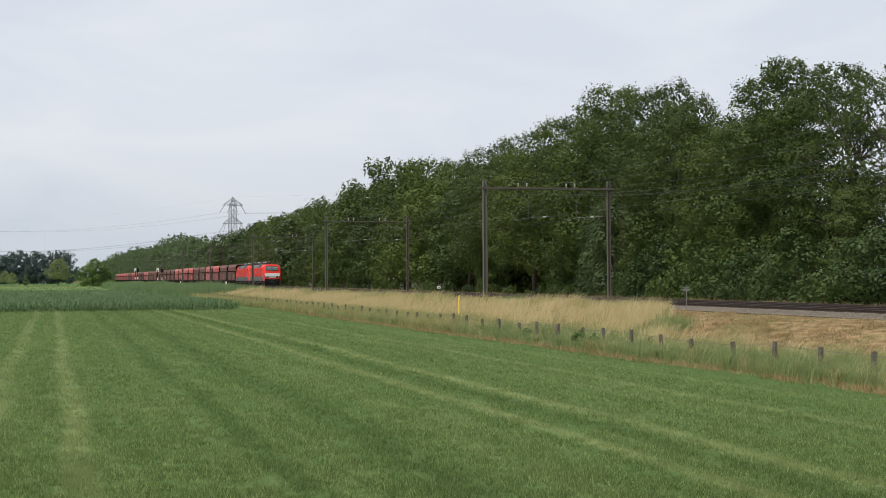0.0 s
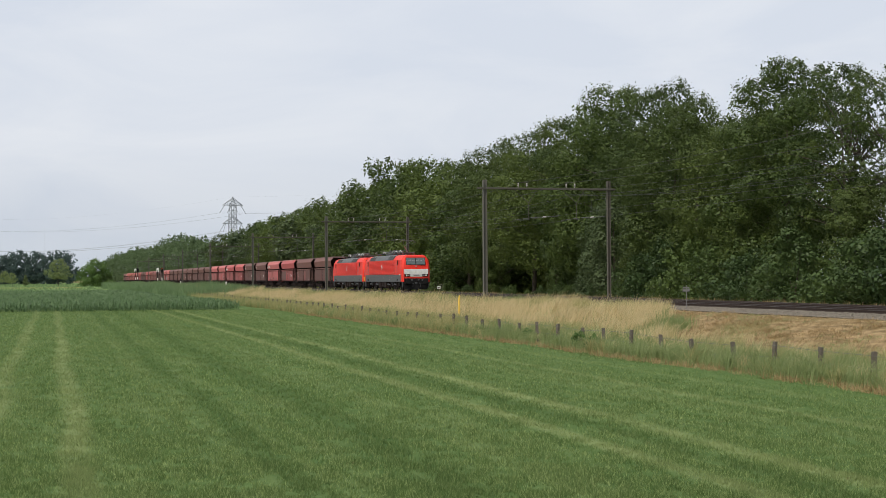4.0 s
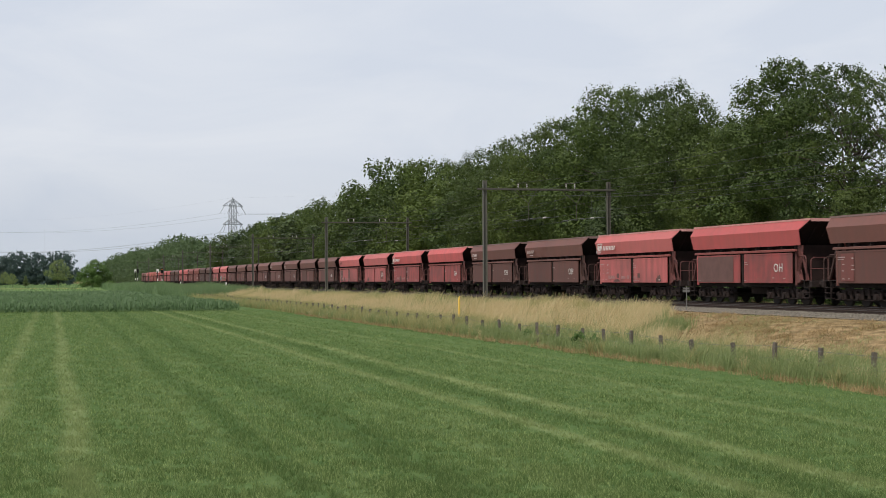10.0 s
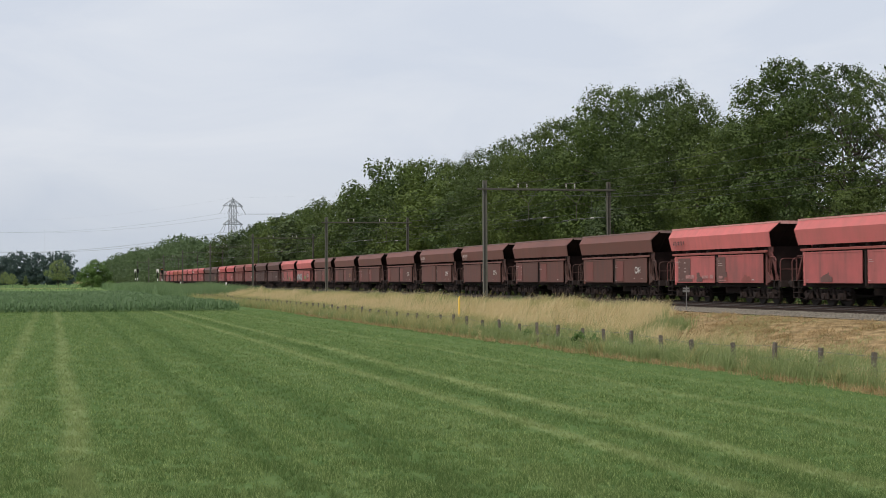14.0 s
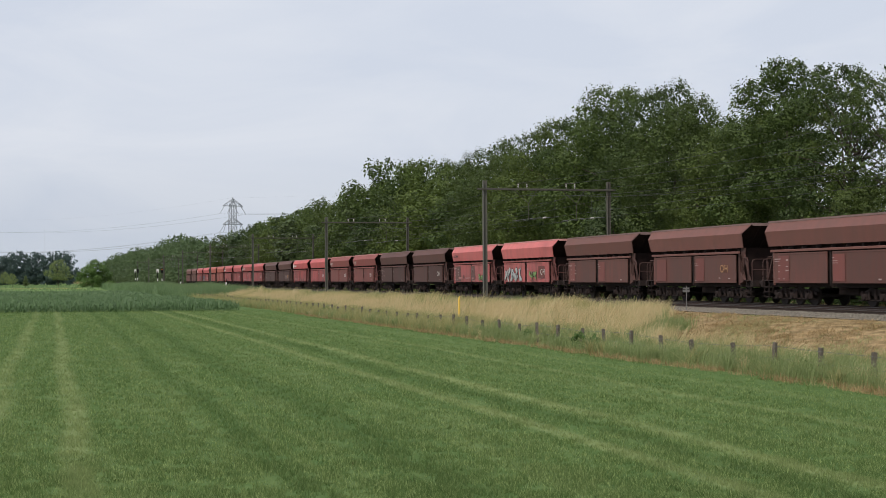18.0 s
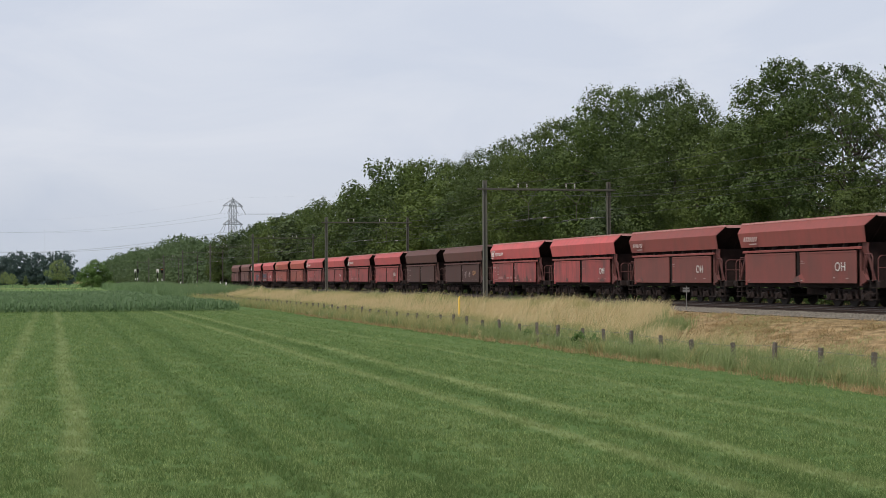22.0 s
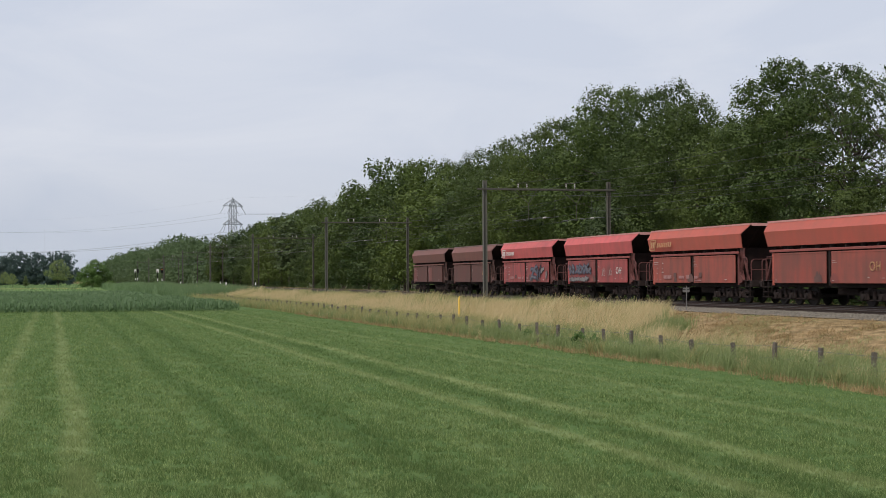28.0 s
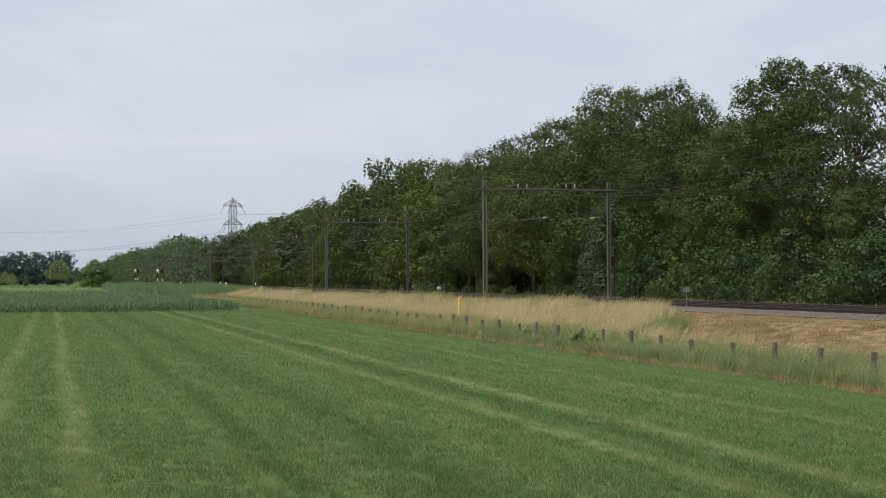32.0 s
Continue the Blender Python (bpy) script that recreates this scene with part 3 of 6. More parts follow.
# ---- signals, signs, marker post, fence ----
def signal(x, y, top, board, lit):
    s = tagged(empty("railway_signal", x, y, height(x, y)), "striped railway signal post with dark head beside the track", "signal", "railway signals")
    for k in range(6):
        part("post_band", boxed(-0.1, 0.1, -0.1, 0.1, k * top / 6, (k + 1) * top / 6), M_WHITE if k % 2 == 0 and k < 4 else M_BLACK, s)
    if board:
        part("white_board", boxed(-0.06, 0.06, -0.32, 0.32, top - 0.5, top + 0.6, 0.02), M_WHITE, s, "white rectangular rear board")
    else:
        part("signal_head", boxed(-0.2, 0.2, -0.36, 0.36, top - 0.7, top + 0.6, 0.05), M_BLACK, s)
    if lit:
        part("lamp", disc(bmesh.new(), (0.22, 0, top + 0.3), 0.11, "x", 0.06), M_SIGNALRED, s, "glowing amber signal lamp")


signal(-543, 29.0, 5.0, True, False)
signal(-528, 29.0, 5.0, False, False)
signal(-427, 29.0, 4.3, True, False)
signal(-410, 29.0, 4.3, False, True)


def line_posts():
    for x, y in ((-312, 41.5), (-352, 29.2), (-375, 41.0), (-256, 29.0), (-437, 41)):
        p = tagged(empty("marker_post", x, y, height(x, y)), "short post with a white foot beside the track", "post", "lineside posts")
        part("pole", tubed([(0, 0, 0), (0, 0, 1.9)], 0.08), M_BLACK, p)
        part("foot", boxed(-0.12, 0.12, -0.12, 0.12, 0.7, 1.3), M_WHITE, p, "white painted band")


line_posts()


def kilometre_sign():
    x, y = -67.7, 30.3
    s = tagged(empty("trackside_sign", x, y, height(x, y)), "thin pale post with two small grey boards beside the ballast", "sign")
    part("post", tubed([(0, 0, 0), (0, 0.02, 1.24)], 0.02, 8), M_SIGNBACK, s)
    part("board", boxed(-0.02, 0.0, -0.19, 0.19, 0.92, 1.05, 0.006), M_SIGNBACK, s)
    part("board", boxed(-0.02, 0.0, -0.17, 0.17, 1.07, 1.15, 0.006), M_SIGNBACK, s)


kilometre_sign()


def number_board():
    x, y = -151.4, 39.5
    s = tagged(empty("distance_board", x, y, height(x, y)), "small white board on a short post beyond the tracks", "sign")
    part("post", tubed([(0, 0, 0), (0, 0, 0.75)], 0.03, 6), M_MASTDARK, s)
    b = part("board", boxed(0, 0.03, -0.19, 0.19, 0.5, 0.78, 0.01), M_WHITE, s)
    part("marking", boxed(0.031, 0.034, -0.12, 0.12, 0.6, 0.68), M_BLACK, b, "dark bar")


number_board()


def gas_marker():
    x, y = -88.9, 24.5
    s = tagged(empty("pipeline_marker", x, y, height(x, y) - 0.05), "tall yellow plastic marker post with pointed cap in dry grass", "marker post")
    part("post", tube(bmesh.new(), [(0, 0, 0), (0, 0, 1.45), (0, 0, 1.47)], [0.066, 0.063, 0.06], 8), M_YELLOW, s)
    part("cap", tube(bmesh.new(), [(0, 0, 1.47), (0, 0, 1.52), (0.02, 0.02, 1.75)], [0.072, 0.072, 0.025], 8), M_YELLOW, s)


gas_marker()


def fence():
    rng = random.Random(11)
    def post_bm(k):
        bm = boxed(-0.064, 0.064, -0.064, 0.064, -0.2, 0.97, 0.015)
        r2 = random.Random(k)
        for v in bm.verts:
            if v.co.z > 0.5:
                v.co.z += r2.uniform(-0.03, 0.02)
                v.co.x += r2.uniform(-0.012, 0.012)
        return bm
    x = -21.4
    spots = []
    i = 0
    while x > -236:
        spots.append(x)
        x -= 2.92 + rng.uniform(-0.2, 0.2)
    f = tagged(empty("wire_fence", 0, 21.7, 0), "low fence of grey weathered square posts and wires in rough grass", "fence")
    heads = []
    for i, x in enumerate(spots):
        z = height(x, 21.7) + rng.uniform(-0.20, 0.0)
        y = rng.uniform(-0.06, 0.06)
        k = i % 5
        piece("post", "fence_post%d" % k, lambda: post_bm(k), M_POST, f, pose(x, y, z, rng.uniform(-4, 4), rng.uniform(-4, 4), rng.uniform(-12, 12)))
        heads.append((x, y - 0.08, z))
    for h in (0.86, 0.5):
        part("wire", tubed([(x, y, z + h) for x, y, z in heads], 0.006, 4), M_WIRE, f)


fence()


# ---- pylon and power lines ----
PYLON = Vector((-852.6, 100.4, 0))
LINE = Vector((-0.93, -0.37, 0)).normalized()
ARM = Vector((-LINE.y, LINE.x, 0))


def lattice(a0, a1, half0, half1, steps, r):
    """Crossed bracing between four legs from height a0 to a1."""
    bm = bmesh.new()
    for k in range(steps):
        u, v = k / steps, (k + 1) / steps
        z0, z1 = a0 + (a1 - a0) * u, a0 + (a1 - a0) * v
        h0, h1 = half0 + (half1 - half0) * u, half0 + (half1 - half0) * v
        c0 = [(h0, h0, z0), (-h0, h0, z0), (-h0, -h0, z0), (h0, -h0, z0)]
        c1 = [(h1, h1, z1), (-h1, h1, z1), (-h1, -h1, z1), (h1, -h1, z1)]
        for i in range(4):
            j = (i + 1) % 4
            tube(bm, [c0[i], c1[j]], r, 4)
            tube(bm, [c0[j], c1[i]], r, 4)
            tube(bm, [c1[i], c1[j]], r, 4)
    return bm


def pylon(at):
    p = empty("power_pylon", at.x, at.y, 0, math.degrees(math.atan2(ARM.y, ARM.x)))
    tagged(p, "tall grey steel lattice power pylon with two cross arms", "pylon", "pylons")
    for sx, sy in ((1, 1), (-1, 1), (-1, -1), (1, -1)):
        part("leg", tubed([(4.2 * sx, 4.2 * sy, 0), (1.9 * sx, 1.9 * sy, 26), (1.5 * sx, 1.5 * sy, 45.5)], 0.17, 5), M_PYLON, p)
    part("bracing", lattice(0, 26, 4.2, 1.9, 5, 0.085), M_PYLON, p)
    part("bracing", lattice(26, 45.5, 1.9, 1.5, 6, 0.08), M_PYLON, p)
    part("peak", lattice(45.5, 50.0, 1.5, 0.15, 2, 0.12), M_PYLON, p)
    for z in (45.2, 34.6):
        bm = bmesh.new()
        for sy in (-1.0, 1.0):
            tube(bm, [(-6.3, 0.3 * sy, z), (6.3, 0.3 * sy, z)], 0.18, 4)
            for s in (-1, 1):
                tube(bm, [(6.3 * s, 0.3 * sy, z), (0.4 * s, sy, z + 3.9)], 0.14, 4)
                for k in range(1, 5):
                    tube(bm, [(6.3 * s * k / 5, 0.3 * sy, z), (6.3 * s * (k - 0.5) / 5, 0.5 * sy, z + 3.9 * (1 - (k - 0.5) / 5))], 0.08, 4)
        a = part("cross_arm", bm, M_PYLON, p)
        for s in (-1, 1):
            part("insulator_string", tubed([(5.2 * s, 0, z), (8.4 * s, 0, z - 4.6)], 0.16, 5), M_PYLON, a)
            part("insulator_string", tubed([(1.2 * s if z > 40 else 4.6 * s, 0, z), ((3.6 if z > 40 else 6.0) * s, 0, z - 4.6)], 0.14, 5), M_PYLON, a)
    return p


pylon(PYLON)
pylon(PYLON + LINE * 420)


def power_line():
    w = tagged(empty("power_lines", 0, 0, 0), "long sagging grey power conductors in the sky", "power line")
    for z, offs in ((40.6, (-8.4, 8.4)), (30.0, (-8.4, -6.0, 6.0, 8.4)), (50.0, (0,))):
        for o in offs:
            for a, b in ((PYLON, PYLON + LINE * 420), (PYLON, PYLON - LINE * 400)):
                pts = []
                rise = (2.0 if z > 35 else -3.6) if b.x < a.x else 0.0      # the next pylon carries its arms further apart
                for k in range(25):
                    u = k / 24
                    q = a.lerp(b, u) + ARM * o
                    pts.append((q.x, q.y, z + rise * u - 4.5 * 4 * u * (1 - u)))
                part("conductor", tubed(pts, 0.045 if z < 50 else 0.012, 4), M_PYLON, w)


power_line()
far_mast = tagged(empty("radio_mast", -1553, -7, 0), "very thin pale radio mast on the horizon", "mast")
part("shaft", tubed([(0, 0, 0), (0, 0, 55)], 0.09, 5), M_PALEMAST, far_mast)


# ---- the train: two electric locomotives and 38 hopper wagons ----
SPEED = 25.491
TAIL = -856.44 - 0.95 + 7.5      # middle of the last wagon at the clip's start
WAGON = 15.0
MOVERS = []


def side(y, s):
    return y * s


def hopper_bm():
    """Upper hopper: rim, sloped shoulder and side panel; ends slope inwards below the rim."""
    bm = bmesh.new()
    prof = [(4.10, 1.10), (3.62, 1.42), (2.88, 1.31)]           # height, half width
    left, right = (-6.55, -6.45, -6.25), (6.55, 5.95, 5.92)
    for s in (-1, 1):
        loft(bm, [[(left[i], s * w, z) for i, (z, w) in enumerate(prof)], [(right[i], s * w, z) for i, (z, w) in enumerate(prof)]], cap=False, loop=False)
        loft(bm, [[(left[i] + 0.05, s * (w - 0.05), z) for i, (z, w) in enumerate(prof)], [(right[i] - 0.05, s * (w - 0.05), z) for i, (z, w) in enumerate(prof)]], cap=False, loop=False)
    bmesh.ops.recalc_face_normals(bm, faces=bm.faces)
    return bm


def rim_bm():
    bm = bmesh.new()
    for s in (-1, 1):
        box(bm, -6.58, 6.58, s * 1.10 - 0.045, s * 1.10 + 0.045, 4.06, 4.15)
    for x in (-6.55, 6.55):
        box(bm, x - 0.05, x + 0.05, -1.07, 1.07, 4.0, 4.148)
    return bm


def hopper_end_bm(s):
    """The sloping sheet of one hopper end with its stiffeners."""
    bm = bmesh.new()
    top, low = (6.50, 4.05), (4.45, 2.45)
    a = [(top[0] * s, -1.12, top[1]), (top[0] * s, 1.12, top[1]), ((5.9 if s > 0 else 6.3) * s, 1.33, 3.62), (low[0] * s, 1.1, low[1]), (low[0] * s, -1.1, low[1]), ((5.9 if s > 0 else 6.3) * s, -1.33, 3.62)]
    b = [(x - 0.06 * s, y, z - 0.06) for x, y, z in a]
    loft(bm, [a, b])
    for y in (-0.6, 0.0, 0.6):
        tube(bm, [(6.45 * s, y, 3.98), (4.5 * s, y, 2.45)], 0.05, 4)
    bmesh.ops.recalc_face_normals(bm, faces=bm.faces)
    return bm


def chute_bm():
    """Lower hopper: sloped floor sheets between the flaps and the saddle."""
    bm = bmesh.new()
    loft(bm, [[(-5.4, -1.0, 2.9), (-5.4, 1.0, 2.9), (-5.4, 1.0, 2.5), (-5.4, 0.5, 1.1), (-5.4, -0.5, 1.1), (-5.4, -1.0, 2.5)],
              [(5.4, -1.0, 2.9), (5.4, 1.0, 2.9), (5.4, 1.0, 2.5), (5.4, 0.5, 1.1), (5.4, -0.5, 1.1), (5.4, -1.0, 2.5)]])
    return bm


def flap_bm():
    """A discharge flap: a flat sheet with folded edges, 5.1 m long."""
    bm = boxed(-2.56, 2.56, -0.03, 0.03, -1.44, 0.03, 0.02)
    box(bm, -2.54, 2.54, -0.042, -0.031, -0.05, 0.01)
    box(bm, -2.54, 2.54, -0.044, -0.031, -1.43, -1.38)
    return bm


def underframe_bm():
    bm = bmesh.new()
    for s in (-1, 1):
        box(bm, -7.0, 7.0, s * 1.0 - 0.08, s * 1.0 + 0.08, 0.86, 1.10)
    box(bm, -7.05, -6.85, -1.35, 1.35, 0.86, 1.16, 0.02)
    box(bm, 6.85, 7.05, -1.35, 1.35, 0.86, 1.16, 0.02)
    for x in (-5.6, -2.8, 0, 2.8, 5.6):
        box(bm, x - 0.08, x + 0.08, -0.92, 0.92, 0.84, 1.06)
    box(bm, -0.9, 0.9, -0.5, 0.5, 0.5, 0.84, 0.04)
    return bm


def bogie_frame_bm():
    """Three-axle bogie: two cranked side frames, bolsters and brake beams."""
    bm = bmesh.new()
    for s in (-1, 1):
        y = s * 1.02
        loft(bm, [[(x, y - 0.05, z - h), (x, y + 0.05, z - h), (x, y + 0.05, z + h), (x, y - 0.05, z + h)] for x, z, h in
                  ((-2.15, 0.55, 0.06), (-1.8, 0.62, 0.10), (-1.2, 0.66, 0.13), (-0.5, 0.66, 0.15), (0.5, 0.66, 0.15), (1.2, 0.66, 0.13), (1.8, 0.62, 0.10), (2.15, 0.55, 0.06))])
        for x in (-0.75, 0.75):
            tube(bm, [(x, y + 0.06 * s, 0.36), (x, y + 0.06 * s, 0.78)], 0.09, 8)
        tube(bm, [(-2.2, y + 0.05 * s, 0.30), (2.2, y + 0.05 * s, 0.30)], 0.03, 5)
    for x in (-0.75, 0.75):
        box(bm, x - 0.12, x + 0.12, -1.0, 1.0, 0.56, 0.74)
    return bm


def wheelset_bm():
    bm = bmesh.new()
    for s in (-1, 1):
        y = s * 0.76
        tube(bm, [(0, y - 0.068, 0), (0, y - 0.066, 0), (0, y - 0.05, 0), (0, y + 0.055, 0), (0, y + 0.068, 0)], [0.40, 0.45, 0.48 if s > 0 else 0.46, 0.46 if s > 0 else 0.48, 0.40], 18)
    tube(bm, [(0, -1.1, 0), (0, 1.1, 0)], 0.085, 10)
    return bm


def axle_box_bm():
    bm = boxed(-0.16, 0.16, -0.09, 0.09, -0.17, 0.15, 0.03)
    disc(bm, (0, -0.11, 0), 0.13, "y", 0.08, 12)
    for s in (-1, 1):
        tube(bm, [(0.27 * s, 0, -0.12), (0.27 * s, 0, 0.25)], 0.075, 7)
    return bm


def leaf_rail_bm(s):
    """Hooped guard rail at one wagon end."""
    return tube(bmesh.new(), [(5.75 * s, -1.3, 1.3), (5.75 * s, -1.3, 2.2), (5.85 * s, -1.3, 2.36), (6.35 * s, -1.3, 2.36), (6.45 * s, -1.3, 2.2), (6.45 * s, -1.3, 1.16)], 0.03, 6)


def mid_rail_bm(s):
    return tube(tube(bmesh.new(), [(6.9 * s, -1.3, 1.16), (6.9 * s, -1.3, 2.1), (6.9 * s, -1.25, 2.22), (6.9 * s, -1.12, 2.28), (6.9 * s, -0.58, 2.28), (6.9 * s, -0.45, 2.22), (6.9 * s, -0.4, 2.1), (6.9 * s, -0.4, 1.16)], 0.024, 6),
                [(6.9 * s, -1.28, 1.75), (6.9 * s, -0.42, 1.75)], 0.018, 5)


def cheek_bm(d):
    """Set-back side sheet of the lower hopper beyond the flaps, with a sloping foot."""
    bm = bmesh.new()
    out = [(5.45, 2.88), (5.95, 2.88), (5.86, 2.2), (5.70, 1.75), (5.92, 1.28), (5.62, 1.02), (5.45, 1.02)]
    loft(bm, [[(x, y * d, z) for x, z in out] for y in (1.16, 1.20)])
    loft(bm, [[(x, y * d, z) for x, z in ((5.50, 1.62), (5.62, 1.62), (6.02, 1.22), (5.90, 1.10), (5.50, 1.02))] for y in (1.20, 1.34)])
    bmesh.ops.recalc_face_normals(bm, faces=bm.faces)
    return bm


def strut_bm(s, d):
    bm = bmesh.new()
    loft(bm, [[(5.85 * s - 0.045, -1.26 * d, 2.6), (5.85 * s + 0.045, -1.26 * d, 2.6), (5.85 * s + 0.045, -1.18 * d, 2.6), (5.85 * s - 0.045, -1.18 * d, 2.6)],
              [(6.5 * s - 0.05, -1.26 * d, 1.2), (6.5 * s + 0.05, -1.26 * d, 1.2), (6.5 * s + 0.05, -1.18 * d, 1.2), (6.5 * s - 0.05, -1.18 * d, 1.2)]])
    bmesh.ops.recalc_face_normals(bm, faces=bm.faces)
    return bm


def ladder_bm():
    bm = bmesh.new()
    for z in (0.35, 0.6, 0.85):
        box(bm, -0.25, 0.25, -0.05, 0.2, z, z + 0.04)
    for x in (-0.25, 0.25):
        box(bm, x - 0.02, x + 0.02, -0.02, 0.02, 0.33, 1.15)
    return bm


def buffer_bm():
    bm = bmesh.new()
    tube(bm, [(0, 0, 0), (0.16, 0, 0), (0.17, 0, 0), (0.36, 0, 0)], [0.12, 0.12, 0.09, 0.09], 12)
    tube(bm, [(0.36, 0, 0), (0.41, 0, 0)], 0.24, 16)
    return bm


def lettering_mesh(text, size, material):
    key = ("text", text, size, material.name)
    if key not in MESHES:
        cu = bpy.data.curves.new("lettering", "FONT")
        cu.body, cu.size, cu.extrude, cu.align_x, cu.align_y = text, size, 0.003, "LEFT", "BOTTOM_BASELINE"
        cu.space_character = 1.15
        tmp = bpy.data.objects.new("lettering", cu)
        scene.collection.objects.link(tmp)
        bpy.context.view_layer.update()
        me = bpy.data.meshes.new_from_object(tmp.evaluated_get(bpy.context.evaluated_depsgraph_get()))
        bpy.data.objects.remove(tmp)
        me.materials.clear()
        me.materials.append(material)
        MESHES[key] = me
    return MESHES[key]


def lettering(text, x, y, z, size, material, parent, label):
    ob = part("lettering", lettering_mesh(text, size, material), material, parent, label)
    ob.matrix_basis = pose(x, y, z, 90, 0, 0)
    return ob


def bars(name, spots, y, material, parent, label=""):
    """Unreadable stencils as plain bars: spots of (x, z, length, height)."""
    for x, z, l, h in spots:
        h, l = round(h * 0.42, 3), round(l * 0.6, 3)
        piece(name, "bar%s_%s" % (l, h), lambda: boxed(0, l, -0.004, 0, 0, h), material, parent, (x, y, z), label)


def smear(rng, x, z, l, h, y):
    """A thin uneven patch standing on the lower edge of a flap."""
    bm = bmesh.new()
    n = 9
    top = [(x + l * k / n, y, z + h * (0.35 + 0.65 * math.sin(math.pi * (k + 0.5) / (n + 1))) * rng.uniform(0.6, 1.0)) for k in range(n + 1)]
    low = [(p[0], y, z) for p in top]
    loft(bm, [low, top], cap=False, loop=False)
    return bm


def ribbon(bm, pts, width, y):
    """A flat painted stroke through points (x, z)."""
    row = []
    for i, (x, z) in enumerate(pts):
        ax, az = pts[max(i - 1, 0)]
        bx, bz = pts[min(i + 1, len(pts) - 1)]
        d = math.hypot(bx - ax, bz - az) or 1.0
        nx, nz = -(bz - az) / d * width / 2, (bx - ax) / d * width / 2
        row.append((bm.verts.new((x + nx, y, min(max(z + nz, 1.08), 2.48))), bm.verts.new((x - nx, y, min(max(z - nz, 1.08), 2.48)))))
    for (a, b), (c, d) in zip(row, row[1:]):
        bm.faces.new((a, b, d, c))


def spray(name, seed, x0, x1, z0, z1, y, material, parent, label, count=7):
    """Spray-painted tangle: overlapping bent strokes with a dark edge, a filling and a few light dashes."""
    rng = random.Random(seed)
    w, h = (x1 - x0) / count, z1 - z0
    strokes = []
    for k in range(count):
        c = x0 + w * (k + 0.5)
        for j in range(3):
            pts = [(c + rng.uniform(-1.0, 1.0) * w * 0.8, z0 + h * rng.random()) for _ in range(2)]
            mid = (c + rng.uniform(-1.2, 1.2) * w, z0 + h * rng.uniform(0.1, 0.9))
            strokes.append([tuple((1 - q) ** 2 * pts[0][i] + 2 * q * (1 - q) * mid[i] + q * q * pts[1][i] for i in (0, 1)) for q in (0, 0.33, 0.67, 1)])
    def layer(width, lift, pick=lambda n: True):
        bm = bmesh.new()
        for n, pts in enumerate(strokes):
            if pick(n):
                fine = []
                for p, q in zip(pts, pts[1:]):
                    fine += [(p[0] + (q[0] - p[0]) * j / 3, p[1] + (q[1] - p[1]) * j / 3) for j in range(3)]
                ribbon(bm, fine + [pts[-1]], width, y - lift - 0.0004 * n)
        return bm
    g = part(name, layer(min(0.30, w * 0.5), 0.0), G_BLACK, parent, label)
    part("filling", layer(min(0.21, w * 0.34), 0.020), material, g)
    part("light_dash", layer(0.035, 0.042, lambda n: n % 4 == 1), G_SILVER, g)
    return g


SIDE_Y = -1.46


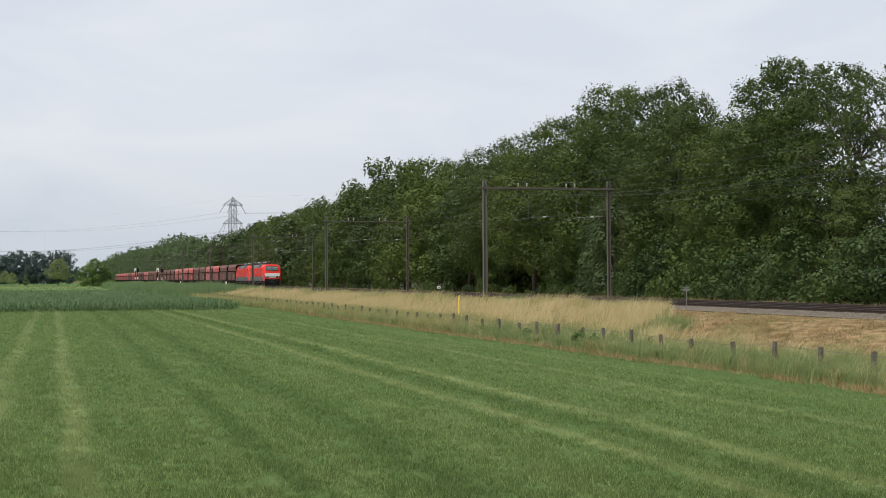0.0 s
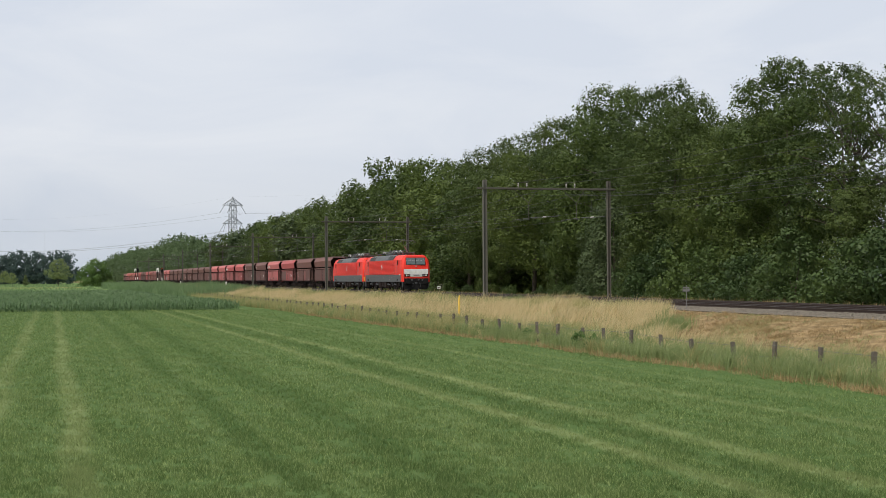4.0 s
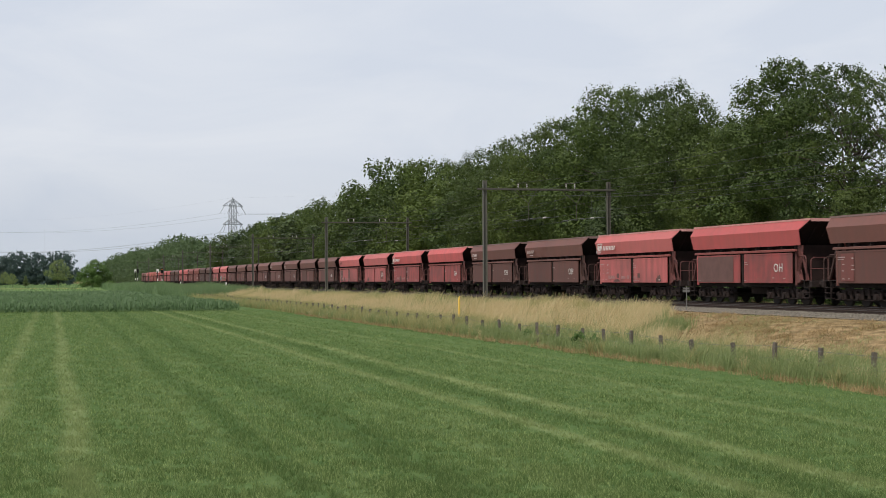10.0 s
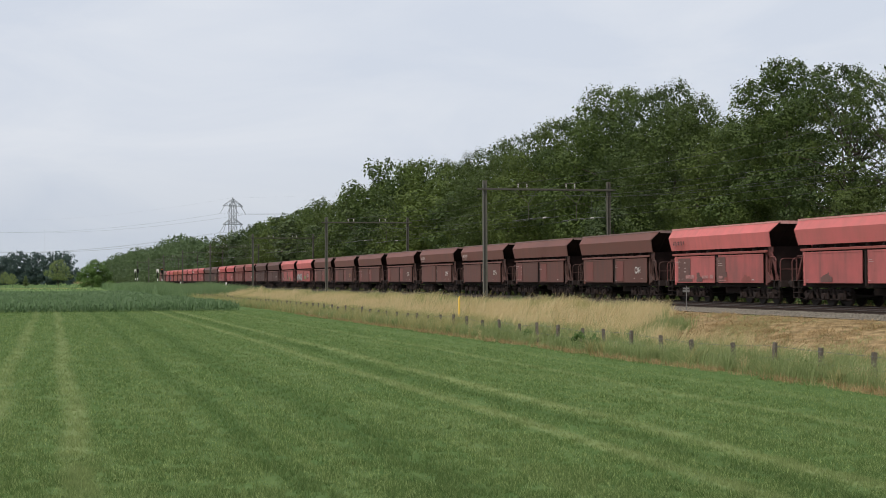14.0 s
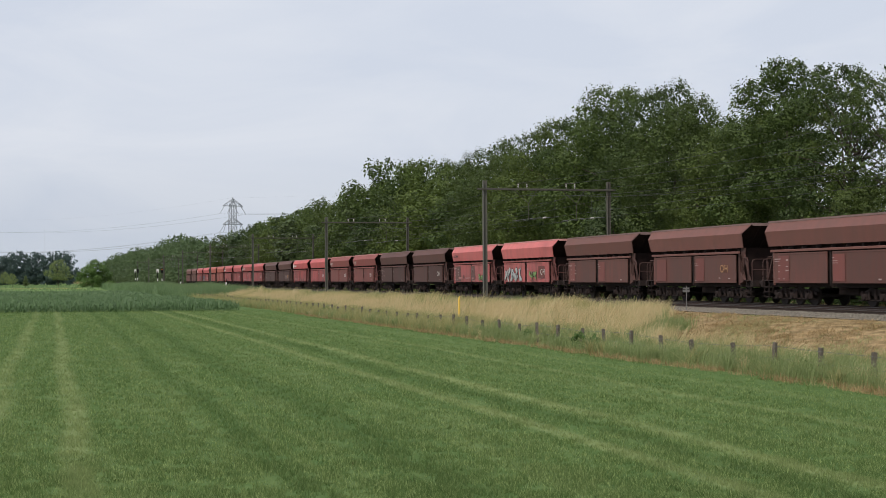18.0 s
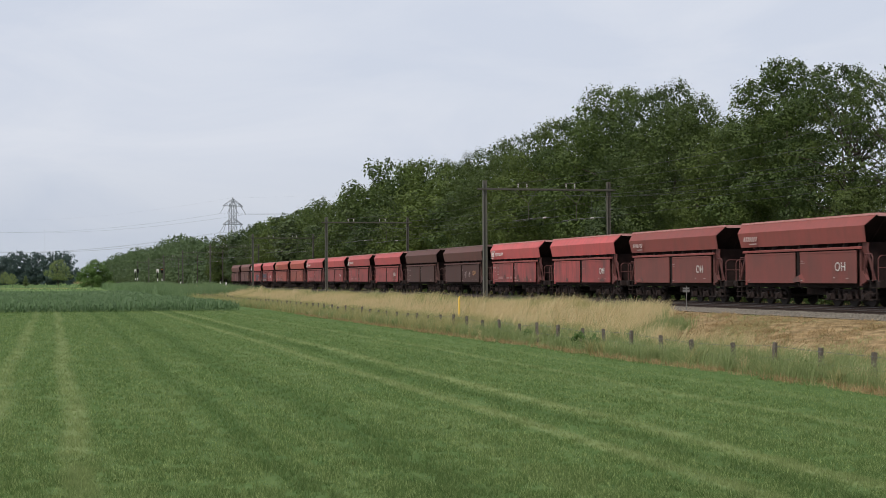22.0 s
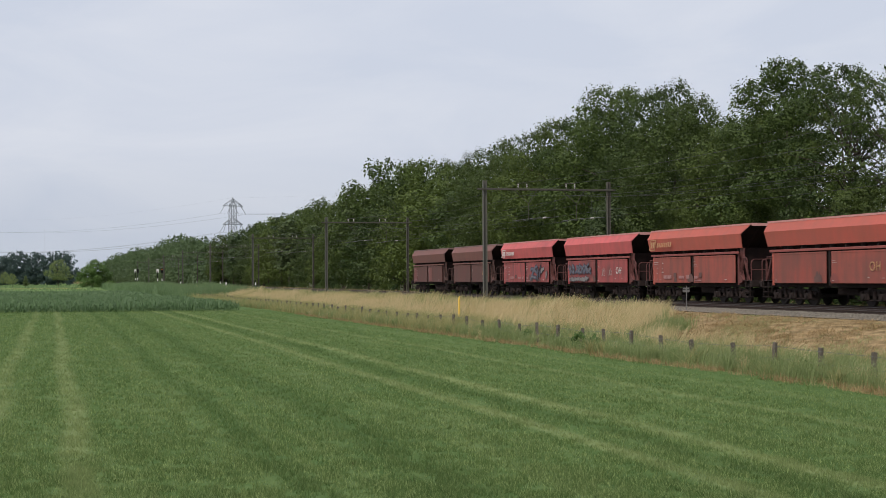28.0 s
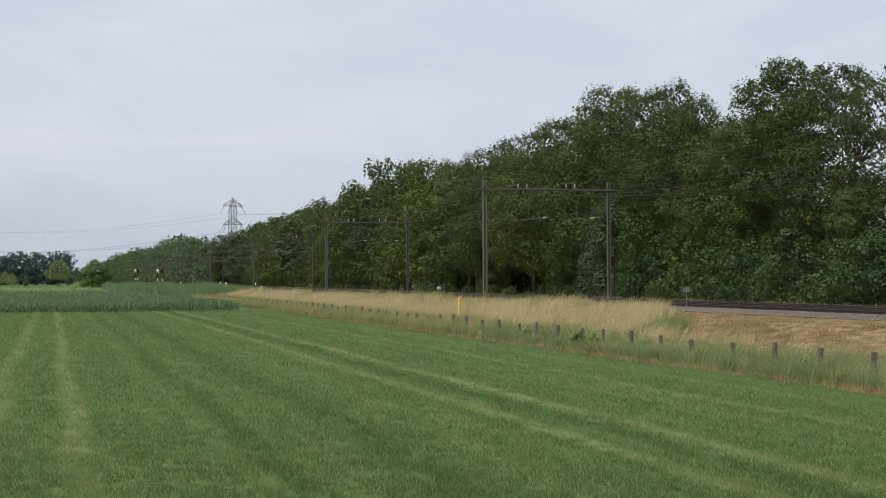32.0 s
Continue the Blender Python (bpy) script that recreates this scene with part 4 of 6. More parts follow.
def hopper_wagon(x, paint, mark, tint, label, seed):
    """paint: body; tint: material of the flaps; mark: what is stencilled on its near side."""
    rng = random.Random(seed)
    w = tagged(empty("hopper_wagon", x, FAR, RAIL), label, "freight wagon", "hopper wagons of the coal train")
    MOVERS.append((w, x))
    # coat of the end parts; its darkness includes shade below the hopper ends
    dull = F_DARK if paint in (P_DARK, P_BROWN) else P_SHADED
    piece("hopper", "hopper", hopper_bm, paint, w)
    piece("rim", "rim", rim_bm, M_RIM if dull is P_SHADED else M_RIMBROWN, w, None, "worn paler top rim")
    # end sheets and chute carry painted shade
    for s in (-1, 1):
        e = piece("hopper_end", "hopper_end%d" % s, lambda: hopper_end_bm(s), M_ENDSHADE, w, None, "sloping end sheet, coloured dark for the shade between wagons")
    piece("chute", "chute", chute_bm, M_ENDSHADE, w)
    for d in (-1, 1):
        # on red wagons the beam's shade is put into a red-brown coat
        piece("side_beam", "side_beam", lambda: boxed(-5.75, 5.72, -0.06, 0.06, -0.06, 0.06, 0.015), P_REDBROWN if dull is P_SHADED else paint, w, (0, 1.43 * d, 2.64))
        # ribs in the dark gear coat paint the recess's shade as a band
        for k in range(9):
            piece("rib", "rib%d" % d, lambda: loft(bmesh.new(), [[(-0.03, 1.0 * d, 2.92), (0.03, 1.0 * d, 2.92), (0.03, 1.22 * d, 2.92), (-0.03, 1.22 * d, 2.92)],
                                                               [(-0.03, 1.0 * d, 2.60), (0.03, 1.0 * d, 2.60), (0.03, 1.36 * d, 2.66), (-0.03, 1.36 * d, 2.60)]]), M_GEAR, w, (-5.6 + 1.36 * k, 0, 0))
        for x0 in (-2.82, 2.78):
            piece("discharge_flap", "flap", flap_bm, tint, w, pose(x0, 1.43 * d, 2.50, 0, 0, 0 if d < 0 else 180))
        # the middle post's dark coat paints in the shade between the flaps
        for x0, half, coat in ((-5.52, 0.05, paint), (-0.03, 0.055, M_GEAR), (5.50, 0.07, dull)):
            piece("flap_post", "flap_post%s" % half, lambda: boxed(-half, half, -0.045, 0.045, 0.95, 2.56, 0.012), coat, w, (x0, (1.30 if half == 0.07 else 1.38) * d, 0))
        piece("end_cheek", "end_cheek%d" % d, lambda: cheek_bm(d), dull, w, None, "grimy recessed side sheet, coloured darker for shade")
    piece("underframe", "underframe", underframe_bm, M_GEAR, w)
    for s in (-1, 1):
        piece("end_platform", "platform%d" % s, lambda: boxed(min(5.7 * s, 7.05 * s), max(5.7 * s, 7.05 * s), -1.3, 1.3, 1.165, 1.205, 0), M_GEAR, w)
        for d in (-1, 1):
            piece("end_strut", "strut%d%d" % (s, d), lambda: strut_bm(s, d), dull, w)
            piece("buffer", "buffer", buffer_bm, M_GEAR, w, pose(7.08 * s, 0.875 * d, 1.04, 0, 0, 0 if s > 0 else 180))
        piece("guard_rail", "hoop%d" % s, lambda: leaf_rail_bm(s), dull, w)
        piece("guard_rail", "mid%d" % s, lambda: mid_rail_bm(s), dull, w)
        piece("step_ladder", "ladder", ladder_bm, M_GEAR, w, (6.5 * s, -1.3, 0))
        piece("coupler", "coupler%d" % s, lambda: boxed(min(7.0 * s, 7.5 * s), max(7.0 * s, 7.5 * s), -0.16, 0.16, 0.86, 1.14, 0.04), M_GEAR, w)
        b = piece("bogie", "bogie", bogie_frame_bm, M_GEAR, w, (4.05 * s, 0, 0))
        for k in (-1, 0, 1):
            piece("wheelset", "wheelset", wheelset_bm, M_WHEEL, b, (1.5 * k, 0, 0.46))
            for d in (-1, 1):
                piece("axle_box", "axle_box", axle_box_bm, M_GEAR, b, pose(1.5 * k, 1.12 * d, 0.46, 0, 0, 0 if d < 0 else 180))
    y = SIDE_Y - 0.035
    # stencils on the flaps
    if mark["code"] == "OH":
        ink = M_MARKYELLOW if mark.get("yellow") else M_MARK
        if mark.get("patch"):
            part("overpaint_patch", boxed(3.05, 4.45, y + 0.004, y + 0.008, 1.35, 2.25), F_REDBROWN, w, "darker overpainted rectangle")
        lettering("OH", 3.55, y - 0.002, 1.62, 0.58, ink, w, "stencilled letters OH")
        bars("stencil", [(3.4, 1.3, 0.25, 0.1), (4.5, 1.28, 0.4, 0.07), (0.35, 1.18, 0.3, 0.05), (0.35, 2.1, 0.5, 0.05), (0.35, 2.0, 0.7, 0.04), (-5.1, 1.2, 0.2, 0.06)], y, M_MARKFADE, w)
    else:
        bars("stencil", [(-5.3, 2.22, 1.1, 0.09), (-5.3, 2.12, 0.9, 0.05), (-4.9, 1.9, 0.3, 0.08), (-4.1, 2.15, 0.3, 0.16), (-4.1, 1.85, 0.3, 0.1), (-4.15, 1.65, 0.5, 0.12), (-4.9, 1.6, 0.2, 0.1),
                          (-4.9, 1.25, 0.25, 0.08), (-4.4, 1.25, 0.25, 0.08), (0.3, 2.22, 0.3, 0.06), (0.3, 2.08, 0.75, 0.05), (0.3, 1.98, 0.8, 0.05), (4.2, 1.2, 0.4, 0.16)], y, M_MARKFADE, w)
        if dull is P_SHADED:
            for x0, l, h in ((-3.9, 1.15, 0.2), (-1.75, 0.75, 0.16), (-0.75, 0.4, 0.2), (0.35, 0.45, 0.14), (0.35, 0.9, 0.06)):
                piece("worn_label", "worn%s_%s" % (l, h), lambda: boxed(0, l, -0.003, 0, 0, h), M_LABEL, w, (x0, y, 1.30 if h > 0.1 else 1.17), "pale worn label strip")
            for x0 in (-2.45, 0.95):
                piece("dark_square", "dark_square", lambda: boxed(0, 0.38, -0.003, 0, 0, 0.27), M_OVERPAINT, w, (x0, y, 1.36), "dark painted-out square")
    # emblem and name on the upper panel become plain shapes
    up = pose(0, -1.42, 3.66, -8.5, 0, 0)
    if mark.get("logo") == "white":
        bm = bmesh.new()
        for x0, x1, z0, z1 in ((-5.9, -5.1, -0.13, -0.09), (-5.9, -5.1, -0.71, -0.67), (-5.9, -5.84, -0.67, -0.13), (-5.16, -5.1, -0.67, -0.13), (-5.74, -5.55, -0.58, -0.22), (-5.45, -5.26, -0.58, -0.22)):
            box(bm, x0, x1, -0.012, -0.006, z0, z1)
        h = part("emblem_frame", bm, mark.get("ink", M_MARK), w)
        h.matrix_basis = up
        bm = bmesh.new()
        for k in range(8):
            x0 = -4.85 + 0.27 * k
            box(bm, x0, x0 + 0.13, -0.012, -0.006, -0.55, -0.27)
        part("emblem_bars", bm, mark.get("ink", M_MARK), h)
    elif mark.get("logo") in ("faded", "dark"):
        ink = M_MARKFADE if mark["logo"] == "faded" else M_MARKDARK
        bm = bmesh.new()
        for k in range(7):
            x0 = -5.6 + 0.22 * k
            box(bm, x0, x0 + 0.10, -0.012, -0.006, -0.50, -0.26)
        if mark["logo"] == "faded":
            box(bm, -4.9, -4.1, -0.012, -0.006, -0.66, -0.61)
        ob = part("emblem_bars", bm, ink, w)
        ob.matrix_basis = up
    if mark.get("dirt") or dull is P_SHADED:
        for k in range(4 if mark.get("dirt") else 2):
            x0 = rng.uniform(-5.0, 4.0)
            part("dirt_patch", smear(rng, x0, 1.12, rng.uniform(0.4, 1.2), rng.uniform(0.2, 0.6), y + 0.004), rng.choice((M_OVERPAINT, P_REDBROWN)) if k else M_OVERPAINT, w, "smear of dirt and old paint")
    if mark.get("patchwork"):
        for k in range(2):
            x0 = (-5.2, 0.3)[k] + rng.uniform(0, 0.3)
            part("paint_patch", boxed(x0, x0 + rng.uniform(1.0, 1.6), y + 0.004, y + 0.008, 1.15, 2.4), P_PATCH, w, "redder rectangle around the stencils")
    if mark.get("logo") == "dark":
        for x0, x1 in ((-4.95, -3.3), (0.05, 1.15)):
            part("overpaint_patch", boxed(x0, x1, y + 0.012, y + 0.016, 1.12, 2.42), M_OVERPAINT, w, "grey-brown overpainted rectangle")
    if mark.get("repaint"):
        part("overpaint_patch", boxed(-5.34, -0.95, y + 0.012, y + 0.016, 1.10, 2.45), M_OVERPAINT, w, "grey-brown repainted flap")
    if mark.get("scribble"):
        bm = bmesh.new()
        for cx, r in ((1.4, 0.26), (2.6, 0.22)):
            loop = [(cx + r * math.cos(0.9 * j + seed) * (0.7 + 0.06 * j), 1.72 + r * math.sin(1.3 * j) * (0.8 + 0.05 * j)) for j in range(11)]
            ribbon(bm, loop, 0.05, y)
        part("scribble", bm, M_MARKFADE, w, "faint pale spray line")
    for args in mark.get("graffiti", ()):
        spray("graffiti", seed * 7 + args[4], args[0], args[1], args[2], args[3], y - 0.006, args[5], w, "spray-painted shapes", args[6])
    return w


G_WHITE = plain("spray_white", (0.42, 0.44, 0.43), 0.6)
G_GREEN = plain("spray_green", (0.20, 0.30, 0.10), 0.6)
G_BLUE = plain("spray_blue_grey", (0.085, 0.10, 0.14), 0.7, second=(0.17, 0.12, 0.13), scale=5)
G_BLACK = plain("spray_black", (0.05, 0.04, 0.05), 0.7)
G_SILVER = plain("spray_silver", (0.24, 0.225, 0.22), 0.6, second=(0.17, 0.11, 0.11), scale=5)

RED_L = "faded red coal hopper wagon with stained side flaps"
PINK_L = "sun-bleached pinkish red coal hopper wagon"
BROWN_L = "dull brown coal hopper wagon with dusty flaps"
DARK_L = "very dark brown coal hopper wagon"
ORANGE_L = "rusty orange-red coal hopper wagon"
MIX_L = "red-brown coal hopper wagon with faded lettering"
OH, TX = "OH", "text"
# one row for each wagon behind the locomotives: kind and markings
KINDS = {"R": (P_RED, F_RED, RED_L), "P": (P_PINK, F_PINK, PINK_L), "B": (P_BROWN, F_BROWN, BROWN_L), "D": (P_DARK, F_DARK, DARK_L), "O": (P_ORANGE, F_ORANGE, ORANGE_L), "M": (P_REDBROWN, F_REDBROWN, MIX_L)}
TRAIN = [
    ("B", {"code": OH}), ("B", {"code": TX, "patchwork": 1}), ("R", {"code": OH, "repaint": 1}), ("P", {"code": TX, "logo": "white"}),
    ("B", {"code": OH, "logo": "faded"}), ("B", {"code": OH, "logo": "faded"}), ("R", {"code": OH}), ("R", {"code": TX, "logo": "white"}),
    ("P", {"code": OH, "patch": 1}), ("P", {"code": TX, "logo": "dark", "dirt": 1}), ("B", {"code": OH, "patchwork": 1}), ("B", {"code": TX, "patchwork": 1}),
    ("B", {"code": OH, "logo": "faded"}), ("B", {"code": OH, "logo": "faded"}), ("B", {"code": OH, "patchwork": 1}), ("B", {"code": TX, "patchwork": 1}),
    ("B", {"code": OH, "yellow": 1, "patchwork": 1}), ("B", {"code": TX, "patchwork": 1}),
    ("P", {"code": OH, "patch": 1, "graffiti": [(-5.2, -1.0, 1.15, 2.2, 1, G_WHITE, 7), (1.2, 2.6, 1.3, 1.9, 3, G_GREEN, 3)]}),
    ("P", {"code": TX, "logo": "dark", "graffiti": [(2.4, 3.6, 1.2, 1.7, 1, G_GREEN, 3)]}),
    ("D", {"code": OH}), ("D", {"code": TX}), ("M", {"code": OH, "logo": "faded"}), ("M", {"code": OH, "logo": "faded"}),
    ("R", {"code": OH}), ("R", {"code": TX, "logo": "white", "dirt": 1}), ("D", {"code": OH, "yellow": 1, "scribble": 1}),
    ("D", {"code": TX}), ("R", {"code": OH, "patch": 1}), ("R", {"code": TX, "logo": "white"}), ("R", {"code": OH, "dirt": 1}), ("R", {"code": TX, "logo": "white", "dirt": 1}),
    ("O", {"code": OH, "yellow": 1}), ("O", {"code": TX, "logo": "white", "ink": M_MARKYELLOW}),
    ("R", {"code": OH, "scribble": 1, "graffiti": [(-5.0, -0.8, 1.55, 2.35, 1, G_BLUE, 9), (-5.0, -1.4, 1.12, 1.45, 2, G_SILVER, 9)]}),
    ("R", {"code": TX, "logo": "white", "graffiti": [(1.6, 2.6, 1.15, 2.4, 1, G_BLUE, 1), (2.9, 3.8, 1.15, 2.35, 2, G_BLUE, 2), (4.0, 4.9, 1.15, 2.35, 3, G_SILVER, 1)]}),
    ("B", {"code": OH, "yellow": 1}), ("B", {"code": TX, "patchwork": 1}),
]
for i, (k, mark) in enumerate(TRAIN):
    paint, tint, label = KINDS[k]
    if mark.get("graffiti") and k != "B":
        label = label + " with graffiti"
    hopper_wagon(TAIL + WAGON * (len(TRAIN) - 1 - i), paint, mark, tint, label, 100 + i)


# ---- locomotives ----
def loco_body_bm():
    """Body with tapered cab ends; the end faces lean back above the lamps."""
    bm = bmesh.new()
    ends = []
    for s in (-1, 1):
        rings = []
        for pts in (((9.42, 1.28, 0.98), (9.37, 1.28, 2.35), (9.065, 1.14, 3.22), (8.96, 1.0, 3.52), (8.92, 0.85, 3.64)),
                    ((9.20, 1.475, 0.98), (9.15, 1.475, 2.35), (8.84, 1.42, 3.22), (8.72, 1.16, 3.60), (8.70, 0.88, 3.73)),
                    ((6.9, 1.475, 0.98), (6.9, 1.475, 2.35), (6.9, 1.475, 3.22), (6.9, 1.19, 3.61), (6.9, 0.9, 3.74))):
            rings.append([(x * s, -y, z) for x, y, z in pts] + [(x * s, y, z) for x, y, z in pts[::-1]])
        ends.append(rings)
    loft(bm, [ends[0][0], ends[0][1], ends[0][2], ends[1][2], ends[1][1], ends[1][0]])
    bmesh.ops.recalc_face_normals(bm, faces=bm.faces)
    return bm


def side_panel_bm():
    """Corrugated side wall: eleven horizontal folds."""
    bm = bmesh.new()
    ring = []
    z = 1.78
    pts = []
    while z < 3.16:
        pts += [(z, 0.0), (z + 0.022, 0.05), (z + 0.070, 0.05), (z + 0.092, 0.0)]
        z += 0.126
    loft(bm, [[(-6.55, -d, zz) for zz, d in pts] + [(-6.55, 0.03, 3.18), (-6.55, 0.03, 1.76)], [(5.85, -d, zz) for zz, d in pts] + [(5.85, 0.03, 3.18), (5.85, 0.03, 1.76)]])
    bmesh.ops.recalc_face_normals(bm, faces=bm.faces)
    return bm


def roof_hood_bm(x0, x1):
    bm = bmesh.new()
    ring = [(1.50, 3.23), (1.18, 3.65), (0.9, 3.78), (-0.9, 3.78), (-1.18, 3.65), (-1.50, 3.23), (-1.3, 3.27), (1.3, 3.27)]
    loft(bm, [[(x, y, z) for y, z in ring] for x in (x0, x1)])
    bmesh.ops.recalc_face_normals(bm, faces=bm.faces)
    return bm


def grille_bm():
    """Sloped roof grille with slats, 1.25 m long."""
    bm = bmesh.new()
    for k in range(7):
        u = k / 7
        z, y = 3.27 + 0.36 * u, -1.475 + 0.29 * u
        loft(bm, [[(x, y - 0.02, z), (x, y - 0.02, z + 0.03), (x, y + 0.03, z + 0.05), (x, y + 0.03, z + 0.01)] for x in (-0.6, 0.6)])
    for x in (-0.62, 0.62):
        tube(bm, [(x, -1.50, 3.25), (x, -1.19, 3.66)], 0.03, 4)
    return bm


def pantograph(loco, x, raised, s):
    p = part("pantograph", tube(tube(bmesh.new(), [(x - 0.9, -0.6, 4.12), (x + 0.9, -0.6, 4.12), (x + 0.9, 0.6, 4.12), (x - 0.9, 0.6, 4.12), (x - 0.9, -0.6, 4.12)], 0.045, 5), [(x, -0.75, 4.1), (x, 0.75, 4.1)], 0.07, 6), M_GRILLE, loco)
    p.location.z = -0.12
    for dx in (-0.8, 0.8):
        for dy in (-0.6, 0.6):
            part("roof_insulator", tube(bmesh.new(), [(x + dx, dy, 3.88), (x + dx, dy, 3.93), (x + dx, dy, 4.0), (x + dx, dy, 4.1)], [0.09, 0.06, 0.1, 0.05], 8), M_COPPER, p)
    if raised:
        knee = (x - 1.15 * s, 4.85)
        part("lower_arm", tubed([(x + 0.5 * s, 0, 4.15), (knee[0], 0, knee[1])], 0.045, 6), M_COPPER, p, "dull red lower arm")
        part("upper_arm", tube(tube(bmesh.new(), [(knee[0], 0, knee[1]), (x + 0.25 * s, -0.45, 5.32)], 0.02, 5), [(knee[0], 0, knee[1]), (x + 0.25 * s, 0.45, 5.32)], 0.02, 5), M_ALU, p)
        top = 5.38
        xh = x + 0.25 * s
    else:
        part("lower_arm", tubed([(x + 0.7 * s, 0, 4.15), (x - 0.9 * s, 0, 4.3)], 0.045, 6), M_COPPER, p, "dull red lower arm")
        part("upper_arm", tubed([(x - 0.9 * s, 0, 4.3), (x + 0.8 * s, 0, 4.36)], 0.035, 5), M_ALU, p)
        top = 4.42
        xh = x + 0.8 * s
    for dx in (-0.2, 0.2):
        part("collector_strip", tubed([(xh + dx, -0.85, top - 0.22), (xh + dx, -0.7, top - 0.04), (xh + dx, -0.55, top), (xh + dx, 0.55, top), (xh + dx, 0.7, top - 0.04), (xh + dx, 0.85, top - 0.22)], 0.02, 5), M_ALU, p, "pale bent collector bar")


def loco_bogie(loco, x):
    def frame_bm():
        bm = bmesh.new()
        for s in (-1, 1):
            y = 1.1 * s
            loft(bm, [[(xx, y - 0.08, z - h), (xx, y + 0.08, z - h), (xx, y + 0.08, z + h), (xx, y - 0.08, z + h)] for xx, z, h in ((-2.1, 0.80, 0.08), (-1.6, 0.82, 0.10), (-0.8, 0.62, 0.14), (0.8, 0.62, 0.14), (1.6, 0.82, 0.10), (2.1, 0.80, 0.08))])
            tube(bm, [(-0.8, y + 0.1 * s, 0.5), (0.1, y + 0.1 * s, 0.72), (0.9, y + 0.1 * s, 0.5)], 0.06, 6)
        box(bm, -0.5, 0.5, -1.0, 1.0, 0.45, 0.8)
        return bm
    b = piece("bogie", "loco_bogie", frame_bm, M_GEAR, loco, (x, 0, 0))
    for k in (-1.45, 1.45):
        piece("wheelset", "loco_wheelset", lambda: tube(tube(tube(bmesh.new(), [(0, -0.83, 0), (0, -0.69, 0)], 0.62, 28), [(0, 0.69, 0), (0, 0.83, 0)], 0.62, 28), [(0, -1.1, 0), (0, 1.1, 0)], 0.1, 8), M_WHEEL, b, (k, 0, 0.62))
        for d in (-1, 1):
            piece("wheel_rim", "loco_rim", lambda: loft(bmesh.new(), [[(math.cos(a) * r, yy, math.sin(a) * r) for a in [math.tau * j / 28 for j in range(28)]] for r, yy in ((0.60, 0.0), (0.60, -0.02), (0.53, -0.02), (0.53, 0.0))], cap=False), M_TYRE, b, pose(k, 0.832 * d, 0.62, 0, 0, 0 if d < 0 else 180), "worn paler tyre rim")
            piece("axle_box", "loco_axle_box", lambda: tube(box(bmesh.new(), -0.22, 0.22, -0.1, 0.1, -0.2, 0.2, 0.05), [(0, -0.12, 0), (0, -0.2, 0)], 0.15, 12), M_GEAR, b, pose(k, 1.15 * d, 0.62, 0, 0, 0 if d < 0 else 180))
            for sx in (-0.33, 0.33):
                piece("coil_spring", "loco_spring", lambda: tubed([(0, 0, 0.55), (0, 0, 0.62), (0, 0, 0.66), (0, 0, 0.72), (0, 0, 0.76), (0, 0, 0.98)], [0.1, 0.12, 0.1, 0.12, 0.1, 0.11], 9), M_LOCOGREY, b, (k + sx, 1.15 * d, 0))


